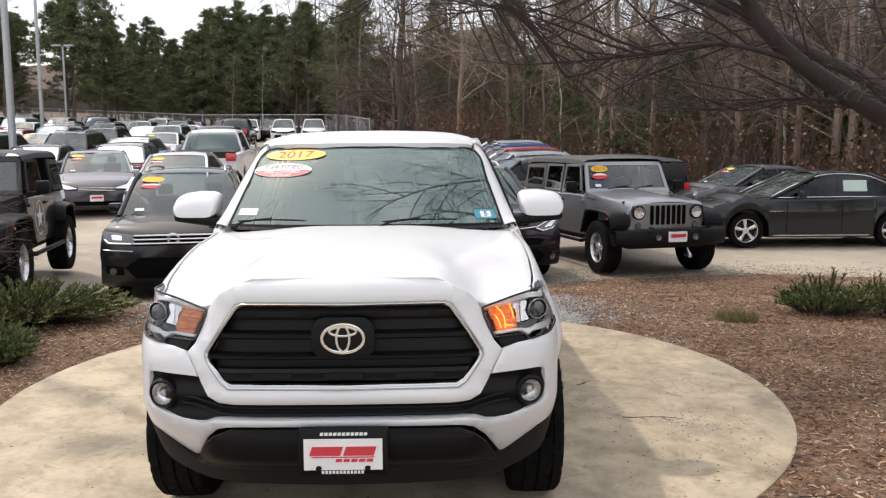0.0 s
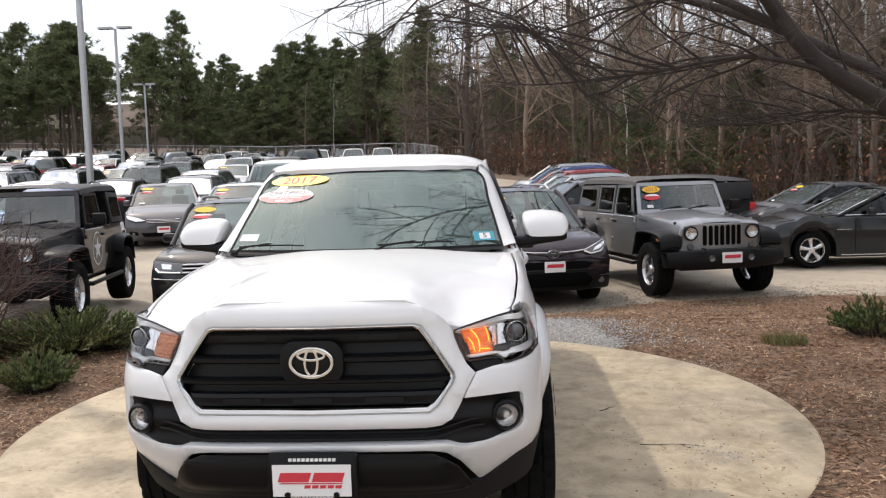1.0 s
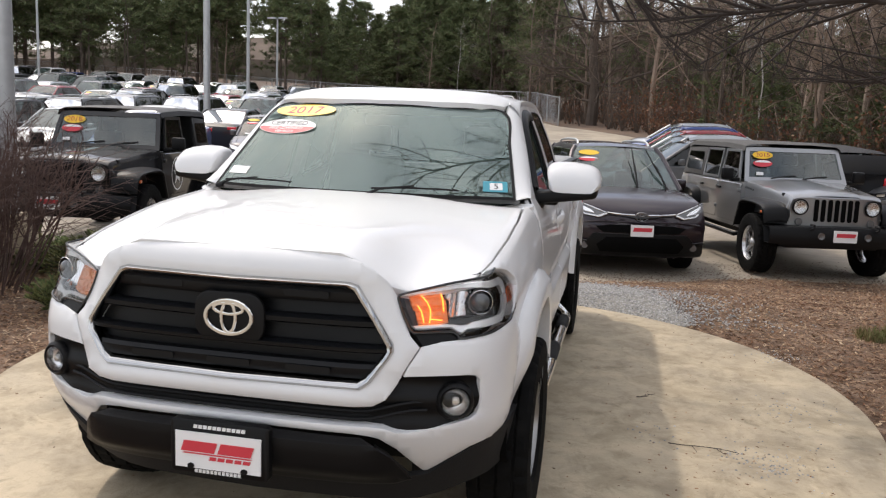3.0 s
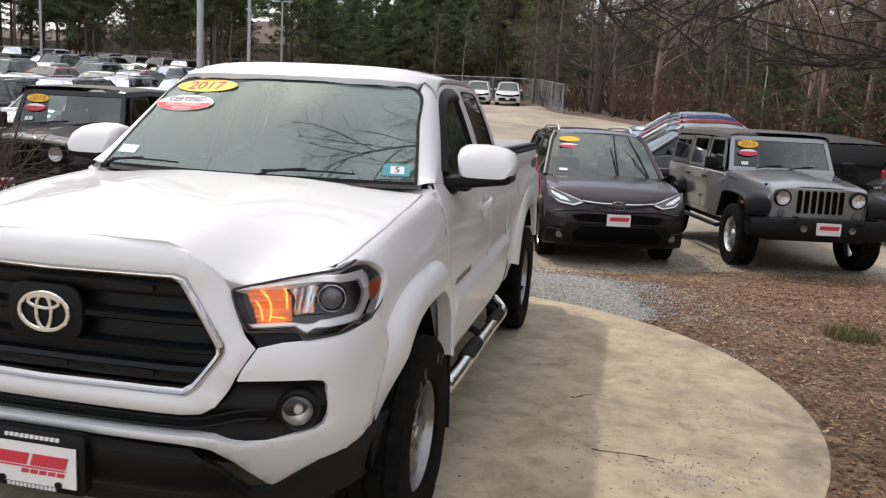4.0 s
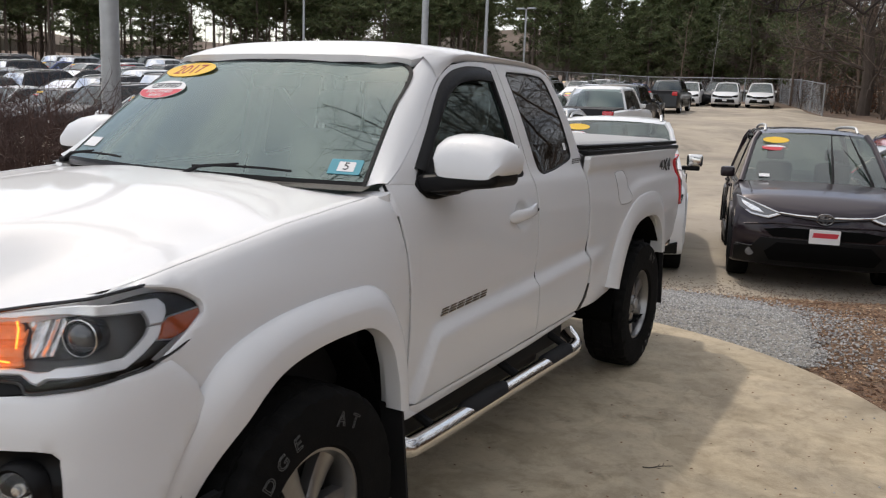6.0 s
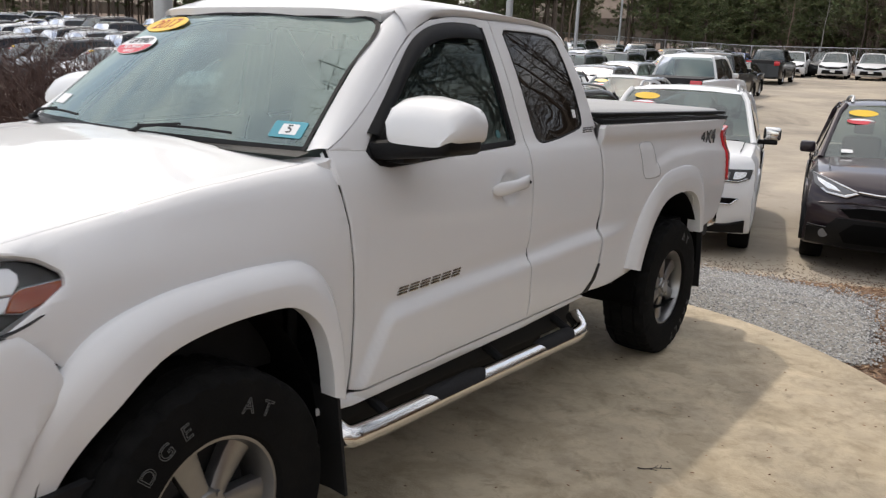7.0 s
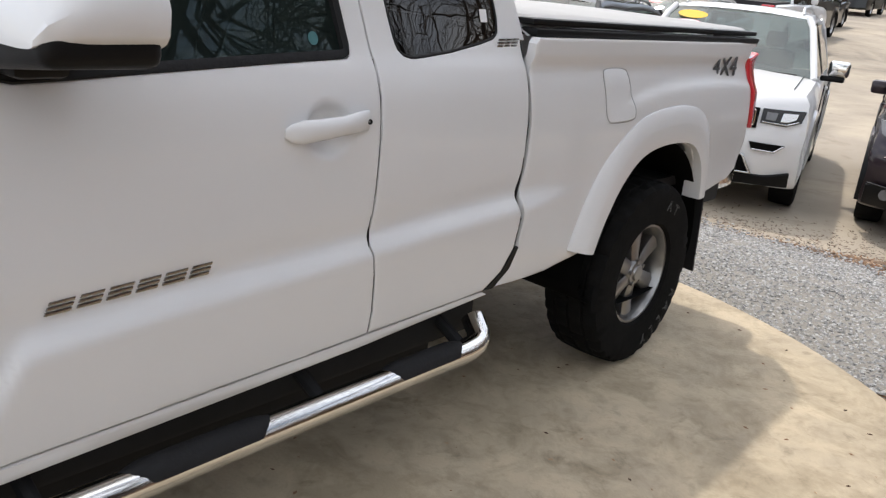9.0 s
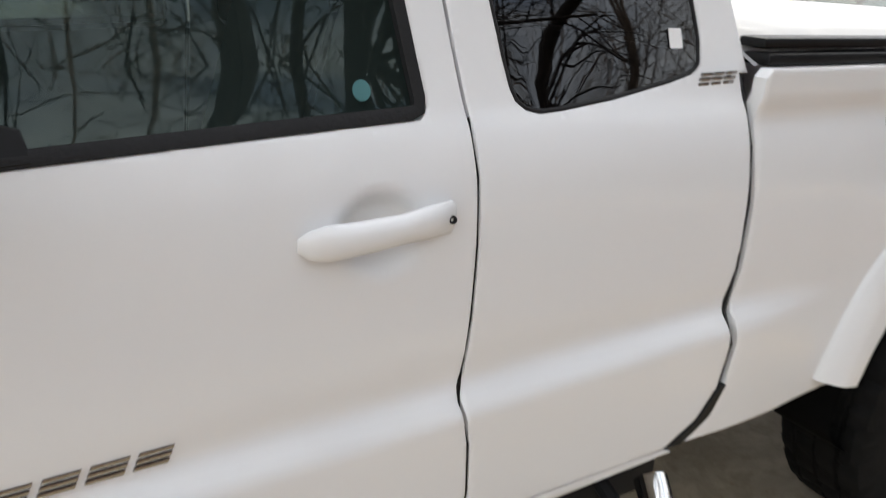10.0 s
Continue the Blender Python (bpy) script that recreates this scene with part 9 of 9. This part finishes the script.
juniper("juniper_shrub", -3.75, 5.25, 1.15, 0.85, 0.52, 420, 31, "low spreading green juniper in the mulch")
juniper("juniper_shrub", -4.9, 5.3, 0.9, 0.7, 0.45, 220, 32, "low spreading green juniper in the mulch")
juniper("juniper_shrub", -3.15, 3.55, 0.35, 0.40, 0.42, 110, 33, "small green juniper below the bare shrub")
juniper("juniper_shrub", 4.45, 5.35, 0.50, 0.45, 0.52, 120, 34, "patchy green juniper in the mulch")
juniper("juniper_shrub", 5.15, 5.45, 0.6, 0.5, 0.45, 110, 35, "patchy green juniper in the mulch")


def bare_shrub(x, y, rx, ry, h, n, seed):
    rnd = random.Random(seed)
    z0 = ground_z(x, y)
    e = thing("bare_shrub", "dense leafless reddish-brown shrub beside the pad", "shrub", Matrix.Identity(4))
    for c in range(10):
        tw = Twigs(seed * 100 + c)
        for i in range(n // 10):
            a, rr = 0.628 * (c + rnd.random()), rnd.random() ** 0.6
            bx, by = x + math.cos(a) * rx * rr * 0.55, y + math.sin(a) * ry * rr * 0.55
            d = Vector((math.cos(a) * rr * 0.55, math.sin(a) * rr * 0.55, 1.0))
            tw.grow(Vector((bx, by, z0)), d, h * rnd.uniform(0.75, 1.05), 0.011, 0, 2, 4, (8, 5), 0.0, 0.14)
        o = new("branch_clump", stuff_mesh("branch_clump", tw.v, tw.f, M["red_twig"]))
        o.parent = e
    return e


bare_shrub(-4.50, 3.95, 0.95, 0.8, 1.55, 110, 41)
bare_shrub(-5.75, 3.8, 0.9, 0.8, 1.6, 80, 42)


def tuft(x, y, r, h, n, seed):
    rnd = random.Random(seed)
    v, f = [], []
    z0 = bed_z(x, y)
    for i in range(n):
        a, rr = rnd.uniform(0, 6.28), rnd.random() ** 0.5 * r
        q = Vector((x + math.cos(a) * rr, y + math.sin(a) * rr * 0.8, z0))
        d = Vector((rnd.uniform(-0.6, 0.6), rnd.uniform(-0.6, 0.6), 1)).normalized()
        w = d.cross(Vector((rnd.uniform(-1, 1), rnd.uniform(-1, 1), 0.1))).normalized() * 0.005
        L = h * rnd.uniform(0.4, 1.1)
        i0 = len(v)
        v += [q - w, q + w, q + d * L * 0.6 + w * 0.7, q + d * L, q + d * L * 0.6 - w * 0.7]
        f.append((i0, i0 + 1, i0 + 2, i0 + 3, i0 + 4))
    return tagged(new("grass_tuft", stuff_mesh("grass_tuft", v, f, M["dry_grass"])), "tuft of yellow-green dry grass in the mulch", "grass", kind="stuff")


tuft(3.43, 5.05, 0.22, 0.11, 500, 51)
tuft(6.2, 6.5, 0.3, 0.14, 400, 52)

# ---- lamp posts and fence ----
def lamp_post(x, y, top, r=0.10, heads=2):
    z = ground_z(x, y)
    e = thing("lamp_post", "tall grey steel parking-lot lamp post", "lamp post", Matrix.Translation((x, y, z)), "lamp posts of the lot")
    part("post", tube([(0, 0, -0.1), (0, 0, (top - z) * 0.5), (0, 0, top - z)], [r, r * 0.9, r * 0.75], 14), M["steel"], e)
    part("base", lathe([(0, 0.28), (0.55, 0.26), (0.60, 0.22), (0.60, 0)], 20, "z"), M["concrete"], e)
    for s in (1, -1)[:heads]:
        part("lamp_head", box(0.15 * s if s > 0 else -0.95, -0.18, top - z - 0.02, 0.95 if s > 0 else -0.15, 0.18, top - z + 0.12, 0.03), M["steel"], e)
        part("lamp_glass", box(0.30 * s if s > 0 else -0.90, -0.14, top - z - 0.035, 0.90 if s > 0 else -0.30, 0.14, top - z - 0.02), M["lens"], e)
    return e


lamp_post(-12.8, 23.9, 12.0, 0.12)
lamp_post(-20.7, 43.6, 10.6, 0.11)
lamp_post(-31.2, 71.7, 10.9, 0.11)
lamp_post(-42.0, 53.0, 12.5, 0.10)
lamp_post(-44.7, 36.4, 12.5, 0.10)
lamp_post(-4.93, 5.0, 7.5, 0.10)


def fence(points, height):
    e = thing("chain_link_fence", "grey galvanised chain-link fence round the lot", "fence", Matrix.Identity(4))
    wires = Twigs(6)
    for (x0, y0), (x1, y1) in zip(points, points[1:]):
        n = max(2, int(math.hypot(x1 - x0, y1 - y0) / 3.0))
        for i in range(n + 1):
            x, y = lerp(x0, x1, i / n), lerp(y0, y1, i / n)
            z = ground_z(x, y)
            part("fence_post", tube([(x, y, z - 0.1), (x, y, z + height + 0.08)], 0.045, 8), M["steel"], e)
        pts = [Vector((lerp(x0, x1, i / n), lerp(y0, y1, i / n), ground_z(lerp(x0, x1, i / n), lerp(y0, y1, i / n)) + height)) for i in range(n + 1)]
        part("top_rail", tube(pts, 0.032, 6), M["steel"], e)
        m = int(math.hypot(x1 - x0, y1 - y0) / 0.22)
        for i in range(m):
            for s in (1, -1):
                a = Vector((lerp(x0, x1, i / m), lerp(y0, y1, i / m), 0))
                b = a + Vector((x1 - x0, y1 - y0, 0)).normalized() * s * height * 0.7
                a.z, b.z = ground_z(a.x, a.y), ground_z(b.x, b.y) + height
                wires.limb([a, a.lerp(b, 0.5), b], 0.006, 0.006, 3)
    o = new("wire_mesh", stuff_mesh("wire_mesh", wires.v, wires.f, M["steel"]))
    o.parent = e
    o["kind"] = "stuff"


fence([(-75, 84), (-40, 79), (-8.2, 70), (-3.6, 56)], 1.95)

# ---- small things on the pad ----
def twig_on_pad(x, y, length, ang, seed):
    tw = Twigs(seed)
    p = Vector((x, y, pad_z(x, y) + 0.006))
    d = Vector((math.cos(ang), math.sin(ang), 0))
    pts = [p]
    for i in range(6):
        d = (Matrix.Rotation(tw.rnd.uniform(-0.5, 0.5), 3, "Z") @ d).normalized()
        pts.append(pts[-1] + d * length / 6 + Vector((0, 0, tw.rnd.uniform(-0.002, 0.004))))
    tw.limb(pts, 0.0028, 0.0014, 5)
    for i in (2, 3, 4):
        s = Matrix.Rotation(tw.rnd.choice((-1, 1)) * tw.rnd.uniform(0.5, 1.0), 3, "Z") @ d
        tw.limb([pts[i], pts[i] + s * length * 0.14, pts[i] + s * length * 0.25], 0.0018, 0.001, 4)
    return tagged(new("twig", stuff_mesh("twig", tw.v, tw.f, M["bark"])), "thin dead twig lying on the concrete", "twig", "fallen twigs")


twig_on_pad(1.56, 1.98, 0.36, -0.2, 61)
twig_on_pad(1.40, 2.70, 0.14, -0.1, 62)
twig_on_pad(2.25, 1.05, 0.45, 1.1, 63)
twig_on_pad(2.05, 0.72, 0.35, 0.4, 64)
rnd = random.Random(70)
v, f = [], []
for i in range(620):
    a, rr = rnd.uniform(0, 6.28), DISC[2] * rnd.random() ** 0.45
    x, y = DISC[0] + math.cos(a) * rr, DISC[1] + math.sin(a) * rr
    if i % 3 == 0:
        x, y = rnd.gauss(1.85, 0.35), rnd.gauss(1.5, 0.55)
    if math.hypot(x - DISC[0], y - DISC[1]) > DISC[2]:
        continue
    s = rnd.uniform(0.002, 0.008)
    t = rnd.uniform(0, 6.28)
    i0 = len(v)
    for k in range(4):
        v.append((x + math.cos(t + k * 1.57) * s * (1.6 if k % 2 else 0.8), y + math.sin(t + k * 1.57) * s * (1.6 if k % 2 else 0.8), pad_z(x, y) + 0.001))
    v.append((x, y, pad_z(x, y) + 0.001 + s * 0.5))
    f += [(i0 + k, i0 + (k + 1) % 4, i0 + 4) for k in range(4)]
tagged(new("debris", stuff_mesh("debris", v, f, M["chip"])), "scattered bark crumbs and dead leaf bits on the pad", "debris", kind="stuff")
grit = random.Random(77)
v, f = [], []
for cx, cy, spread, count in ((2.04, 1.86, 0.13, 150), (1.53, 2.12, 0.10, 26), (2.30, 2.70, 0.16, 60), (2.45, 3.98, 0.10, 90)):
    for i in range(count):
        x, y = grit.gauss(cx, spread), grit.gauss(cy, spread)
        r, i0 = grit.uniform(0.003, 0.008), len(v)
        z = pad_z(x, y) + 0.0005
        v += [(x + r * math.cos(t), y + r * grit.uniform(0.6, 1.1) * math.sin(t), z) for t in (0.2, 1.5, 2.7, 4.0, 5.2)] + [(x, y, z + r * 0.9)]
        f += [(i0 + k, i0 + (k + 1) % 5, i0 + 5) for k in range(5)]
tagged(new("grit", stuff_mesh("grit", v, f, M["stone"])), "loose grey grit scattered on the concrete pad", "grit", kind="stuff")
